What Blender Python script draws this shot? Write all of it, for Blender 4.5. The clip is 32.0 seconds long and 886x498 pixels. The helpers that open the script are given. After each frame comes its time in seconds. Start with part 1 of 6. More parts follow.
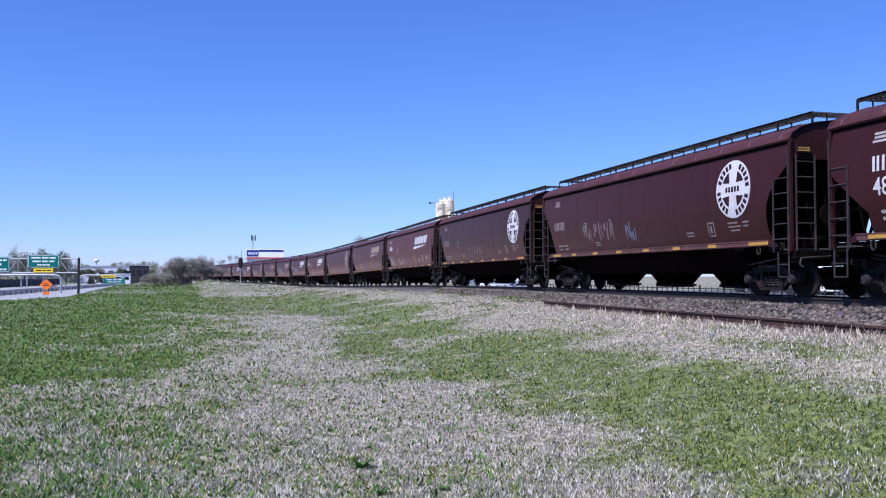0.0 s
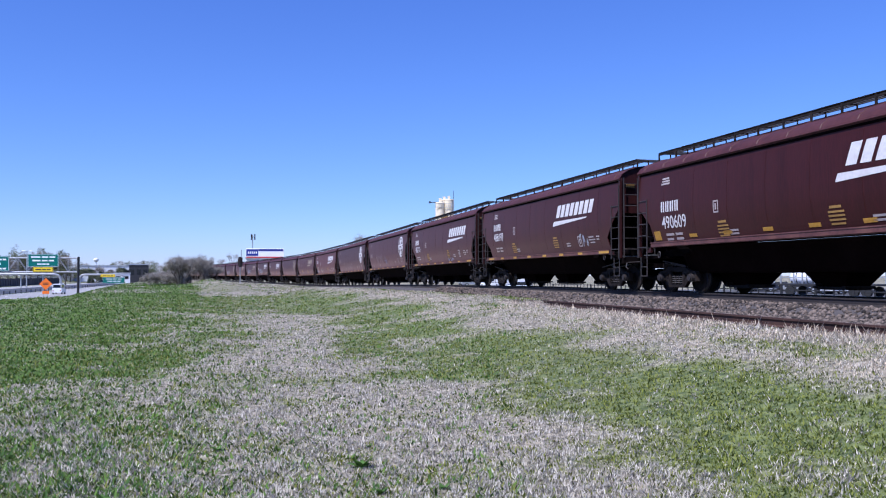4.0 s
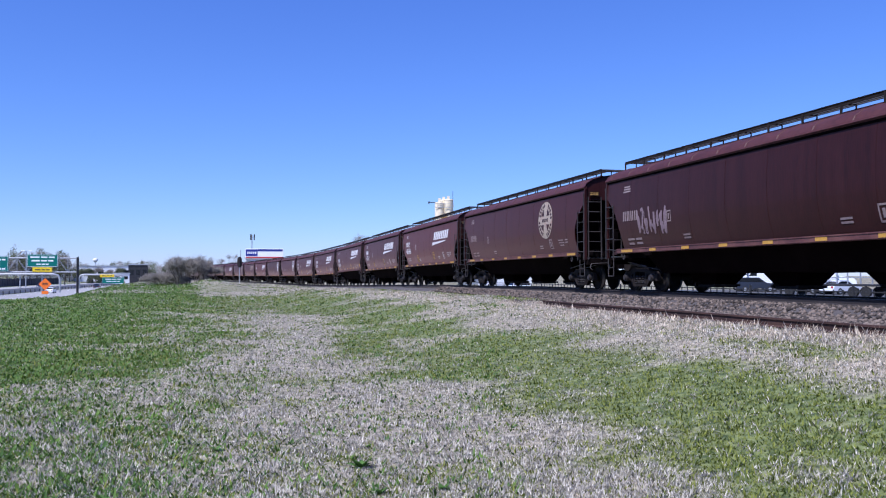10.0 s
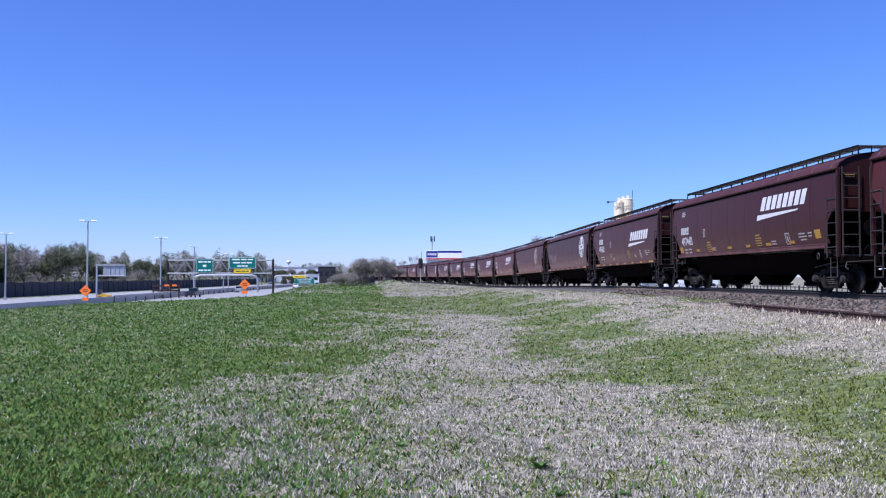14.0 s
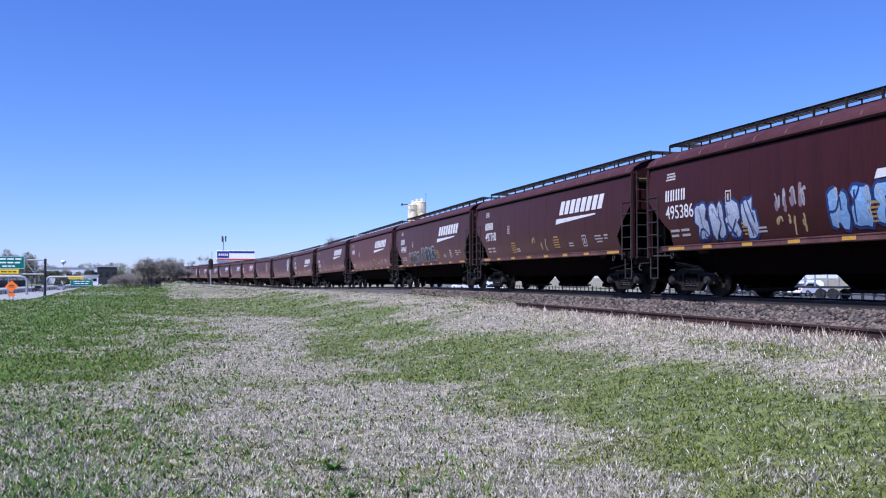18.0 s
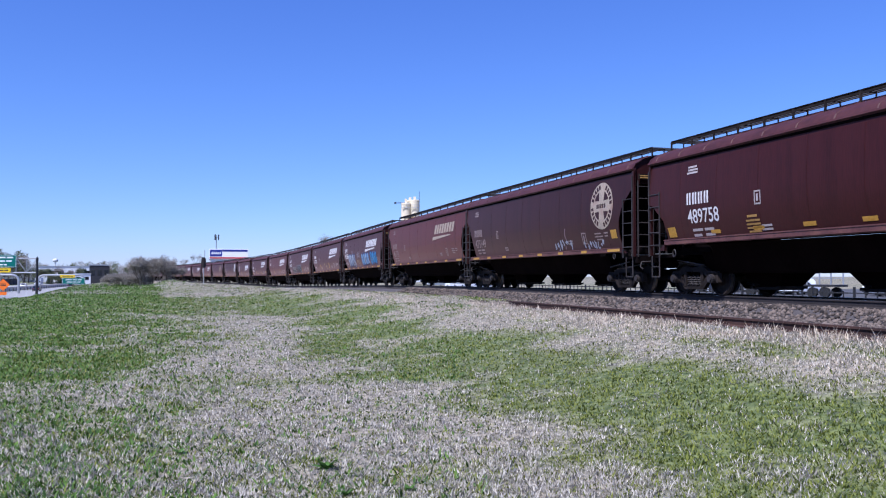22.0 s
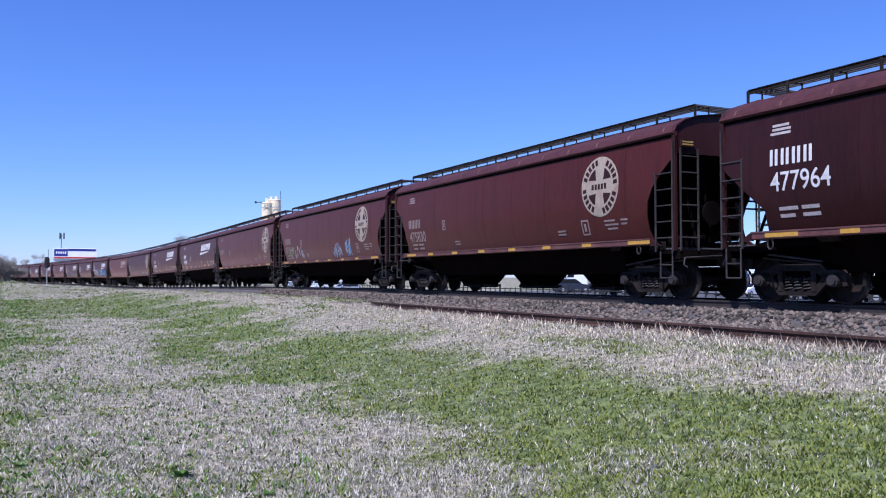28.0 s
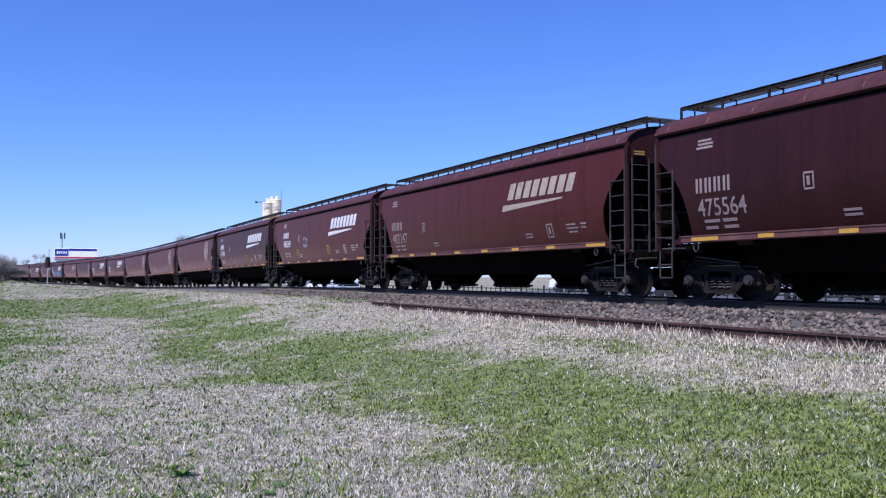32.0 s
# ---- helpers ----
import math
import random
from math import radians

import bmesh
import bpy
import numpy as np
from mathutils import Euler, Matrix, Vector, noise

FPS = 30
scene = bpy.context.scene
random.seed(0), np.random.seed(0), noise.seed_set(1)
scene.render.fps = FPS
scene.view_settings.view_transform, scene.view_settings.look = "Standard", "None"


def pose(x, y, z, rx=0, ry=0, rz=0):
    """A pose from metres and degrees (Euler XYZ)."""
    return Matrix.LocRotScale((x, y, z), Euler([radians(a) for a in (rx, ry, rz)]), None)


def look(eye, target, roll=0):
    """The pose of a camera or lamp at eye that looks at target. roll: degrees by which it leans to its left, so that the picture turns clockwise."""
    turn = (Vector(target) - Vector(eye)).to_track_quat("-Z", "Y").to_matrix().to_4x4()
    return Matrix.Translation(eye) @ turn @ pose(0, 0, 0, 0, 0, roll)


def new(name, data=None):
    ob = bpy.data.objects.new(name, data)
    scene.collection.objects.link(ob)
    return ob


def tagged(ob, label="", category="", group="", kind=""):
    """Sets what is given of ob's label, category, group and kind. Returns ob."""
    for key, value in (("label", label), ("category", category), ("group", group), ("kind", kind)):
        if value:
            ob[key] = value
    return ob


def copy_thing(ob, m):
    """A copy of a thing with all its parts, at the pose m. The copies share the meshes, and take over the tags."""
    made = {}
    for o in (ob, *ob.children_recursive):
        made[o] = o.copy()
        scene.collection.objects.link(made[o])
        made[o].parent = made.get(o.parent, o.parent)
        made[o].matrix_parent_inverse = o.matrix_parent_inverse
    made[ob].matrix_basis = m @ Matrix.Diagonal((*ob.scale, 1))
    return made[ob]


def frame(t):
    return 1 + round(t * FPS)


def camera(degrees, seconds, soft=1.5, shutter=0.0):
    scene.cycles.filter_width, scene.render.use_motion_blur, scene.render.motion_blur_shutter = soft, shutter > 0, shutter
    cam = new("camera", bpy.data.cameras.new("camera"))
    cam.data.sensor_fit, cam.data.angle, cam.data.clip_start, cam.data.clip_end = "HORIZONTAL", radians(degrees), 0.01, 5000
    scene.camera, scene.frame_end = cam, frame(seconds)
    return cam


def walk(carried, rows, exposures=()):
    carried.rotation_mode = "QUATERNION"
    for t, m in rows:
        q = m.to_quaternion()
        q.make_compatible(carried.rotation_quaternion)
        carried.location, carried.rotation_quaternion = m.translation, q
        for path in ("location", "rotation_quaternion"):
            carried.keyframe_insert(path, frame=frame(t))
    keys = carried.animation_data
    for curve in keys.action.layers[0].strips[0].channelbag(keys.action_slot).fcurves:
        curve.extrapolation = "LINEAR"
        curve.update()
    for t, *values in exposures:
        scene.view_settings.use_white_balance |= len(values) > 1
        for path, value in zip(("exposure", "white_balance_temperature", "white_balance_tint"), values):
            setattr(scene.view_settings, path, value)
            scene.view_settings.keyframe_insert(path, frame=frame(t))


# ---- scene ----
# ---------------------------------------------------------------- camera
EYE_Z = 0.52          # above the rail head of the main track
# time, turn to the left and tilt, in degrees from the first view
PAN = [(0, 0.02, 0.05), (0.5, 0.02, 0.04), (1, 0, 0), (9.5, 0, 0), (10, -0.04, 0.01), (10.5, -0.12, 0.04), (11, -0.06, 0.06), (11.5, -0.13, 0.08), (12, 0.38, 0.09), (12.5, 3.79,
       0.09), (13, 7.21, 0.1), (13.5, 10.07, 0.09), (14.1, 12.2, 0.07), (14.7, 12.75, 0.05), (15.1, 12.45, 0.05), (15.5, 11.49, 0.05), (16, 9.82, 0.08), (16.5, 6.64, 0.09), (17,
       3.93, 0.11), (17.5, 0.25, 0.16), (18, -1.87, 0.15), (18.5, -2.32, 0.08), (19, -2.32, 0.05), (24.5, -2.32, 0.05), (26, -2.4, 0.08), (26.5, -2.76, 0.1), (27, -6.58, 0.12),
       (27.5, -10.84, 0.1), (28, -11.61, 0.11), (28.5, -11.58, 0.1), (32, -11.57, 0.1)]
cam = camera(55.3, 32.0, soft=1.1)
walk(cam, [(t, pose(0, 0, EYE_Z, 91.80 + b, 0.0, -14.82 + a)) for t, a, b in PAN],
     exposures=[(0, 0.56, 5150, 18), (32, 0.56, 5150, 18)])

# ---------------------------------------------------------------- sun and sky
SUN = Vector((-0.49, -0.33, 0.80)).normalized()
world = bpy.data.worlds.new("world")
scene.world = world
world.use_nodes = True
wn = world.node_tree.nodes
sky = wn.new("ShaderNodeTexSky")
sky.sky_type, sky.sun_disc = "NISHITA", False
sky.sun_elevation = math.asin(SUN.z)
sky.sun_rotation = math.atan2(SUN.x, SUN.y)
sky.altitude, sky.air_density, sky.dust_density, sky.ozone_density = 300.0, 1.0, 0.15, 6.0
wn["Background"].inputs[1].default_value = 0.0925
deep = wn.new("ShaderNodeHueSaturation")
deep.inputs["Saturation"].default_value = 1.01
even = wn.new("ShaderNodeMix")
even.data_type, even.blend_type = "RGBA", "SUBTRACT"
even.inputs["Factor"].default_value, even.inputs["B"].default_value = 1.0, (0.38, 0.60, 0.32, 1)   # clear, deep upper air
blue = wn.new("ShaderNodeMix")
blue.data_type = "RGBA"
blue.inputs["Factor"].default_value, blue.inputs["B"].default_value = 0.2, (1.9, 3.0, 7.2, 1)
world.node_tree.links.new(sky.outputs[0], blue.inputs["A"])
world.node_tree.links.new(blue.outputs["Result"], even.inputs["A"])
world.node_tree.links.new(even.outputs["Result"], deep.inputs["Color"])
world.node_tree.links.new(deep.outputs[0], wn["Background"].inputs[0])
lamp = bpy.data.lights.new("sun", "SUN")
lamp.energy, lamp.angle, lamp.color = 4.6, radians(0.53), (1.0, 0.90, 0.76)
sun = new("sun", lamp)
sun.matrix_world = look((0, 0, 60), Vector((0, 0, 60)) - SUN)

# ---------------------------------------------------------------- materials
def mat(name, col, rough=0.8, metal=0.0, var=0.25, scale=6.0, bump=0.0, stretch=(1, 1, 1), dirt=None, dirt_amount=0.35, rand=0.0, fine=8.0, gloss=0.5, dust=0.0):
    """Paint, metal or stone: colour broken up at two scales, a second colour in patches, fine relief."""
    m = bpy.data.materials.new(name)
    m.use_nodes = True
    n, l = m.node_tree.nodes, m.node_tree.links
    b = n["Principled BSDF"]
    b.inputs["Roughness"].default_value, b.inputs["Metallic"].default_value, b.inputs["Specular IOR Level"].default_value = rough, metal, gloss
    if dust:
        b.inputs["Sheen Weight"].default_value, b.inputs["Sheen Roughness"].default_value, b.inputs["Sheen Tint"].default_value = dust, 0.35, (0.82, 0.55, 0.56, 1)
    tc, mp = n.new("ShaderNodeTexCoord"), n.new("ShaderNodeMapping")
    mp.inputs["Scale"].default_value = stretch
    l.new(tc.outputs["Object"], mp.inputs[0])
    big, small = n.new("ShaderNodeTexNoise"), n.new("ShaderNodeTexNoise")
    for tex, sc in ((big, scale * 0.15), (small, scale * fine * 0.15)):
        tex.inputs["Scale"].default_value, tex.inputs["Detail"].default_value = sc, 5.0
        l.new(mp.outputs[0], tex.inputs["Vector"])
    mix = n.new("ShaderNodeMix")
    mix.data_type = "RGBA"
    mix.inputs["A"].default_value = (*[c * (1 - var) for c in col], 1)
    mix.inputs["B"].default_value = (*[min(1, c * (1 + var)) for c in col], 1)
    add = n.new("ShaderNodeMath")
    add.operation = "MULTIPLY_ADD"
    add.inputs[1].default_value, add.inputs[2].default_value = 0.5, 0.0
    l.new(small.outputs["Fac"], add.inputs[0])
    half = n.new("ShaderNodeMath")
    half.operation = "MULTIPLY_ADD"
    half.inputs[1].default_value = 0.5
    l.new(big.outputs["Fac"], half.inputs[0])
    l.new(add.outputs[0], half.inputs[2])
    ramp = n.new("ShaderNodeMapRange")
    ramp.inputs["From Min"].default_value, ramp.inputs["From Max"].default_value = 0.33, 0.67
    l.new(half.outputs[0], ramp.inputs[0])
    l.new(ramp.outputs[0], mix.inputs["Factor"])
    out = mix.outputs["Result"]
    if dirt:
        mk = n.new("ShaderNodeMapRange")
        mk.inputs["From Min"].default_value, mk.inputs["From Max"].default_value = 0.5, 0.72
        mk.inputs["To Max"].default_value = dirt_amount
        l.new(big.outputs["Fac"], mk.inputs[0])
        dm = n.new("ShaderNodeMix")
        dm.data_type = "RGBA"
        dm.inputs["B"].default_value = (*dirt, 1)
        l.new(mk.outputs[0], dm.inputs["Factor"])
        l.new(out, dm.inputs["A"])
        out = dm.outputs["Result"]
    if rand:
        oi, hs = n.new("ShaderNodeObjectInfo"), n.new("ShaderNodeHueSaturation")
        vr = n.new("ShaderNodeMapRange")
        vr.inputs["To Min"].default_value, vr.inputs["To Max"].default_value = 1 - rand, 1 + rand
        l.new(oi.outputs["Random"], vr.inputs[0])
        l.new(vr.outputs[0], hs.inputs["Value"])
        l.new(out, hs.inputs["Color"])
        out = hs.outputs[0]
    l.new(out, b.inputs["Base Color"])
    if bump:
        bp = n.new("ShaderNodeBump")
        bp.inputs["Strength"].default_value, bp.inputs["Distance"].default_value = bump, 0.02
        l.new(small.outputs["Fac"], bp.inputs["Height"])
        l.new(bp.outputs[0], b.inputs["Normal"])
    return m


STREAK = (3.0, 3.0, 0.25)
PAINT = {
    "maroon": mat("maroon_car_paint", (0.035, 0.0060, 0.0058), 0.5, var=0.36, scale=9, stretch=STREAK, dirt=(0.016, 0.005, 0.005), bump=0.03, gloss=0.2, dust=0.24),
    "brown": mat("brown_red_car_paint", (0.058, 0.0098, 0.0072), 0.5, var=0.36, scale=9, stretch=STREAK, dirt=(0.022, 0.006, 0.0055), bump=0.03, gloss=0.2, dust=0.24),
    "dark": mat("dark_maroon_car_paint", (0.024, 0.0049, 0.0048), 0.5, var=0.4, scale=9, stretch=STREAK, dirt=(0.020, 0.007, 0.0065), bump=0.03, gloss=0.2, dust=0.24),
    "faded": mat("faded_red_car_paint", (0.072, 0.0130, 0.0100), 0.5, var=0.34, scale=9, stretch=STREAK, dirt=(0.026, 0.007, 0.0065), bump=0.03, gloss=0.2, dust=0.24),
}
ROOF = mat("dusty_maroon_roof_paint", (0.060, 0.018, 0.018), 0.6, var=0.35, scale=6, dirt=(0.045, 0.02, 0.02), bump=0.05, gloss=0.3)
# Lighter than the sides: sun on the ledge is in the base colour.
SILL = mat("sunlit_dusty_sill_paint", (0.10, 0.036, 0.031), 0.6, var=0.35, scale=9, dirt=(0.2, 0.1, 0.06), bump=0.05)
IRON = mat("grimy_dark_iron", (0.014, 0.010, 0.0085), 0.85, var=0.5, scale=10, dirt=(0.055, 0.040, 0.032), bump=0.1, gloss=0.2)
# Near black: the shade under and inside the cars is put into this colour.
UNDER = mat("shade_dark_underframe", (0.004, 0.0028, 0.003), 0.9, var=0.35, scale=7, dirt=(0.010, 0.007, 0.006), bump=0.05, gloss=0.02)
# Hopper brown taken down to black, so underside shade sits in the paint.
HOPPER = mat("shade_dark_hopper_paint", (0.005, 0.0024, 0.0024), 0.9, var=0.4, scale=7, dirt=(0.010, 0.006, 0.005), bump=0.05, gloss=0.02)
LADDER = mat("worn_ladder_paint", (0.027, 0.021, 0.020), 0.65, var=0.4, scale=12, dirt=(0.085, 0.068, 0.06))
GALV = mat("galvanised_grating", (0.10, 0.10, 0.10), 0.55, metal=0.3, var=0.35, scale=10, bump=0.1)
TREAD = mat("polished_wheel_tread", (0.32, 0.30, 0.28), 0.35, metal=0.9, var=0.25, scale=12)
WHITE = mat("stencil_white", (0.60, 0.58, 0.58), 0.6, var=0.12, scale=12, dirt=(0.35, 0.27, 0.26), dirt_amount=0.5)
CREAM = mat("weathered_cream_stencil", (0.34, 0.275, 0.21), 0.65, var=0.3, scale=14, dirt=(0.2, 0.1, 0.08), dirt_amount=0.7)
DULL = mat("worn_grey_stencil", (0.25, 0.19, 0.18), 0.65, var=0.3, scale=14, dirt=(0.12, 0.06, 0.06), dirt_amount=0.7)
PALE = mat("dusty_small_stencil", (0.40, 0.35, 0.34), 0.65, var=0.3, scale=14, dirt=(0.15, 0.08, 0.08), dirt_amount=0.6)
YELLOW = mat("yellow_reflective_tape", (0.46, 0.25, 0.03), 0.5, var=0.3, scale=14, dirt=(0.25, 0.13, 0.05), dirt_amount=0.5)
OCHRE = mat("faded_yellow_stencil", (0.35, 0.2, 0.05), 0.6, var=0.3, scale=14)
SPRAY = {
    "blue": mat("blue_spray_paint", (0.05, 0.22, 0.45), 0.6, var=0.4, scale=14),
    "pale": mat("pale_spray_paint", (0.33, 0.36, 0.42), 0.6, var=0.3, scale=14),
    "green": mat("green_spray_paint", (0.1, 0.35, 0.08), 0.6, var=0.3, scale=14),
    "gold": mat("gold_spray_paint", (0.36, 0.27, 0.12), 0.6, var=0.35, scale=14),
    "grey": mat("grey_spray_paint", (0.20, 0.14, 0.15), 0.6, var=0.35, scale=14),
    "cyan": mat("light_blue_spray_paint", (0.20, 0.33, 0.52), 0.6, var=0.3, scale=14),
    "grape": mat("grey_violet_spray_paint", (0.16, 0.17, 0.26), 0.6, var=0.35, scale=14),
    "dust": mat("dull_silver_spray_paint", (0.27, 0.26, 0.28), 0.6, var=0.3, scale=14),
    "navy": mat("dark_blue_spray_paint", (0.012, 0.03, 0.12), 0.6, var=0.3, scale=14),
    "black": mat("black_spray_paint", (0.012, 0.012, 0.016), 0.6, var=0.3, scale=14),
}
RUST = mat("rusty_rail_steel", (0.040, 0.017, 0.011), 0.85, var=0.4, scale=10, dirt=(0.075, 0.036, 0.024), bump=0.2)
RAILTOP = mat("worn_rail_steel", (0.2, 0.18, 0.17), 0.35, metal=0.9, var=0.25, scale=6, stretch=(4, 0.4, 1))
TIE = mat("weathered_sleeper_wood", (0.055, 0.045, 0.04), 0.9, var=0.4, scale=8, stretch=(0.6, 4, 4), bump=0.3, rand=0.25)
# On the main rails this black carries the shade below the train.
BLACKSTEEL = mat("near_black_steel", (0.022, 0.016, 0.015), 0.8, var=0.4, scale=10, bump=0.1)
# Main bed darkened in its colour for the train's shade on it.
SHADEBED = mat("shade_dark_ballast", (0.07, 0.06, 0.058), 0.95, var=0.35, scale=40, bump=0.3)
GRAVEL = mat("pale_gravel", (0.50, 0.46, 0.42), 0.95, var=0.2, scale=20, bump=0.2)
# Near black, so shade in the gaps between loose stones is painted in.
BALLAST = mat("gap_shade_ballast_stone", (0.03, 0.024, 0.021), 0.95, var=0.35, scale=40, bump=0.3)
CONCRETE = mat("pale_concrete", (0.50, 0.47, 0.43), 0.85, var=0.15, scale=3, dirt=(0.3, 0.28, 0.26), bump=0.1)
ROADTOP = mat("light_concrete_roadway", (0.31, 0.30, 0.285), 0.85, var=0.12, scale=2, dirt=(0.25, 0.24, 0.23), bump=0.05)
ASPHALT = mat("grey_asphalt", (0.075, 0.073, 0.072), 0.9, var=0.25, scale=3, bump=0.1)
STEEL = mat("galvanised_steel", (0.42, 0.43, 0.44), 0.45, metal=0.6, var=0.15, scale=8)
DARKSTEEL = mat("dark_weathered_steel", (0.03, 0.03, 0.032), 0.6, metal=0.3, var=0.3, scale=8)
SIGNGREEN = mat("green_sign_sheeting", (0.0, 0.13, 0.10), 0.4, var=0.1, scale=3)
SIGNYELLOW = mat("yellow_sign_sheeting", (0.85, 0.6, 0.0), 0.4, var=0.1, scale=3)
SIGNORANGE = mat("orange_sign_sheeting", (0.9, 0.19, 0.01), 0.4, var=0.1, scale=3)
SIGNWHITE = mat("white_sign_sheeting", (0.8, 0.8, 0.8), 0.4, var=0.06, scale=3)
SIGNBACK = mat("grey_sign_back", (0.33, 0.35, 0.38), 0.5, metal=0.4, var=0.2, scale=5)
NOISEWALL = mat("dark_timber_noise_wall", (0.055, 0.05, 0.055), 0.85, var=0.35, scale=2, bump=0.1, rand=0.2)
SILO = mat("cream_silo_paint", (0.72, 0.63, 0.45), 0.6, var=0.15, scale=2, dirt=(0.5, 0.4, 0.28))
CLAD = mat("white_wall_cladding", (0.68, 0.69, 0.70), 0.6, var=0.1, scale=1.5, dirt=(0.45, 0.45, 0.45))
BLUE = mat("deep_blue_sign_paint", (0.02, 0.03, 0.22), 0.5, var=0.15, scale=2)
RED = mat("red_sign_paint", (0.45, 0.05, 0.05), 0.5, var=0.15, scale=2)
GLASS = mat("dark_vehicle_glass", (0.01, 0.012, 0.015), 0.08, var=0.1, scale=2)
RUBBER = mat("black_tyre_rubber", (0.015, 0.015, 0.015), 0.85, var=0.2, scale=8)
CARWHITE = mat("white_vehicle_paint", (0.75, 0.76, 0.78), 0.3, var=0.05, scale=2)
CARSILVER = mat("silver_vehicle_paint", (0.40, 0.42, 0.45), 0.3, metal=0.5, var=0.06, scale=2)
CARDARK = mat("dark_vehicle_paint", (0.025, 0.03, 0.045), 0.25, var=0.1, scale=2)
CARRED = mat("red_vehicle_paint", (0.30, 0.03, 0.03), 0.3, var=0.1, scale=2)
CARYELLOW = mat("yellow_machine_paint", (0.65, 0.38, 0.02), 0.5, var=0.2, scale=4)
BARK = mat("grey_brown_bark", (0.12, 0.10, 0.085), 0.95, var=0.35, scale=10, bump=0.3)
TWIG = mat("bare_twigs", (0.25, 0.225, 0.195), 0.95, var=0.3, scale=6)
BUDS = mat("budding_olive_leaves", (0.105, 0.115, 0.06), 0.9, var=0.35, scale=6)
PINE = mat("dark_evergreen_needles", (0.03, 0.05, 0.025), 0.9, var=0.4, scale=6)


def grass_mat(name, a, b, rough=0.85, soft=0.25):
    """Blades vary from one to the next by island."""
    m = bpy.data.materials.new(name)
    m.use_nodes = True
    n, l = m.node_tree.nodes, m.node_tree.links
    p = n["Principled BSDF"]
    p.inputs["Roughness"].default_value = rough
    g, mix = n.new("ShaderNodeNewGeometry"), n.new("ShaderNodeMix")
    mix.data_type = "RGBA"
    mix.inputs["A"].default_value, mix.inputs["B"].default_value = (*a, 1), (*b, 1)
    l.new(g.outputs["Random Per Island"], mix.inputs["Factor"])
    l.new(mix.outputs["Result"], p.inputs["Base Color"])
    tr, sh = n.new("ShaderNodeBsdfTranslucent"), n.new("ShaderNodeMixShader")
    sh.inputs[0].default_value = soft
    l.new(mix.outputs["Result"], tr.inputs["Color"])
    l.new(p.outputs[0], sh.inputs[1])
    l.new(tr.outputs[0], sh.inputs[2])
    l.new(sh.outputs[0], n["Material Output"].inputs[0])
    return m


BLEACHED = grass_mat("bleached_tall_straw", (0.36, 0.30, 0.22), (0.84, 0.72, 0.56))
DRYBLADE = grass_mat("dead_straw_grass", (0.17, 0.155, 0.125), (0.72, 0.66, 0.55))
GREENBLADE = grass_mat("fresh_green_grass", (0.046, 0.074, 0.008), (0.255, 0.275, 0.042))
CLOVER = grass_mat("dark_green_low_weeds", (0.030, 0.076, 0.012), (0.135, 0.228, 0.032))

WEEDLEAF = grass_mat("fresh_weed_leaves", (0.05, 0.12, 0.015), (0.15, 0.27, 0.05))

# ---------------------------------------------------------------- mesh tools
def part(name, bm, material, parent=None, label="", smooth=False):
    """Links a bmesh as one mesh object under a thing or under a part."""
    me = bpy.data.meshes.new(name)
    bmesh.ops.recalc_face_normals(bm, faces=bm.faces[:])
    bm.to_mesh(me)
    bm.free()
    if smooth:
        me.shade_smooth()
        me.set_sharp_from_angle(angle=radians(40))
    me.materials.append(material)
    ob = new(name, me)
    if parent:
        ob.parent = parent
    if label:
        tagged(ob, label)
    return ob


def share(name, ob, parent, m=None):
    """One more object on the same mesh."""
    o = new(name, ob.data)
    o.parent = parent
    if m is not None:
        o.matrix_basis = m
    return o


def thing(name, label, category, group="", kind="", at=None):
    e = new(name)
    e.empty_display_size = 0.3
    if at is not None:
        e.matrix_basis = at
    return tagged(e, label, category, group, kind)


def box(bm, lo, hi, bevel=0.0):
    c = [(a + b) / 2 for a, b in zip(lo, hi)]
    s = [abs(b - a) for a, b in zip(lo, hi)]
    r = bmesh.ops.create_cube(bm, size=1, matrix=Matrix.Translation(c) @ Matrix.Diagonal((*s, 1)))
    if bevel:
        vs = set(r["verts"])
        es = [e for e in bm.edges if e.verts[0] in vs and e.verts[1] in vs]
        bmesh.ops.bevel(bm, geom=es, offset=bevel, segments=1, affect="EDGES")


def rod(bm, a, b, r, n=6, r2=None):
    a, b = Vector(a), Vector(b)
    d = b - a
    m = Matrix.Translation((a + b) / 2) @ d.to_track_quat("Z", "Y").to_matrix().to_4x4()
    bmesh.ops.create_cone(bm, cap_ends=True, segments=n, radius1=r, radius2=r if r2 is None else r2, depth=d.length, matrix=m)


def prism(bm, poly, axis, lo, hi, lo_scale=None):
    """A polygon drawn out along an axis: 'x' takes (y, z) points, 'y' takes (x, z), 'z' takes (x, y)."""
    def at(p, v):
        return {"x": (v, p[0], p[1]), "y": (p[0], v, p[1]), "z": (p[0], p[1], v)}[axis]
    a = [bm.verts.new(at(p, lo)) for p in poly]
    b = [bm.verts.new(at(p, hi)) for p in poly]
    bm.faces.new(a)
    bm.faces.new(b[::-1])
    k = len(poly)
    for i in range(k):
        bm.faces.new((a[i], b[i], b[(i + 1) % k], a[(i + 1) % k]))


def sheet(bm, rows):
    """A skin over rows of points."""
    vs = [[bm.verts.new(p) for p in r] for r in rows]
    for r, s in zip(vs, vs[1:]):
        for i in range(len(r) - 1):
            bm.faces.new((r[i], r[i + 1], s[i + 1], s[i]))


def tube(bm, pts, r, n=5):
    for a, b in zip(pts, pts[1:]):
        rod(bm, a, b, r, n)


def B():
    return bmesh.new()


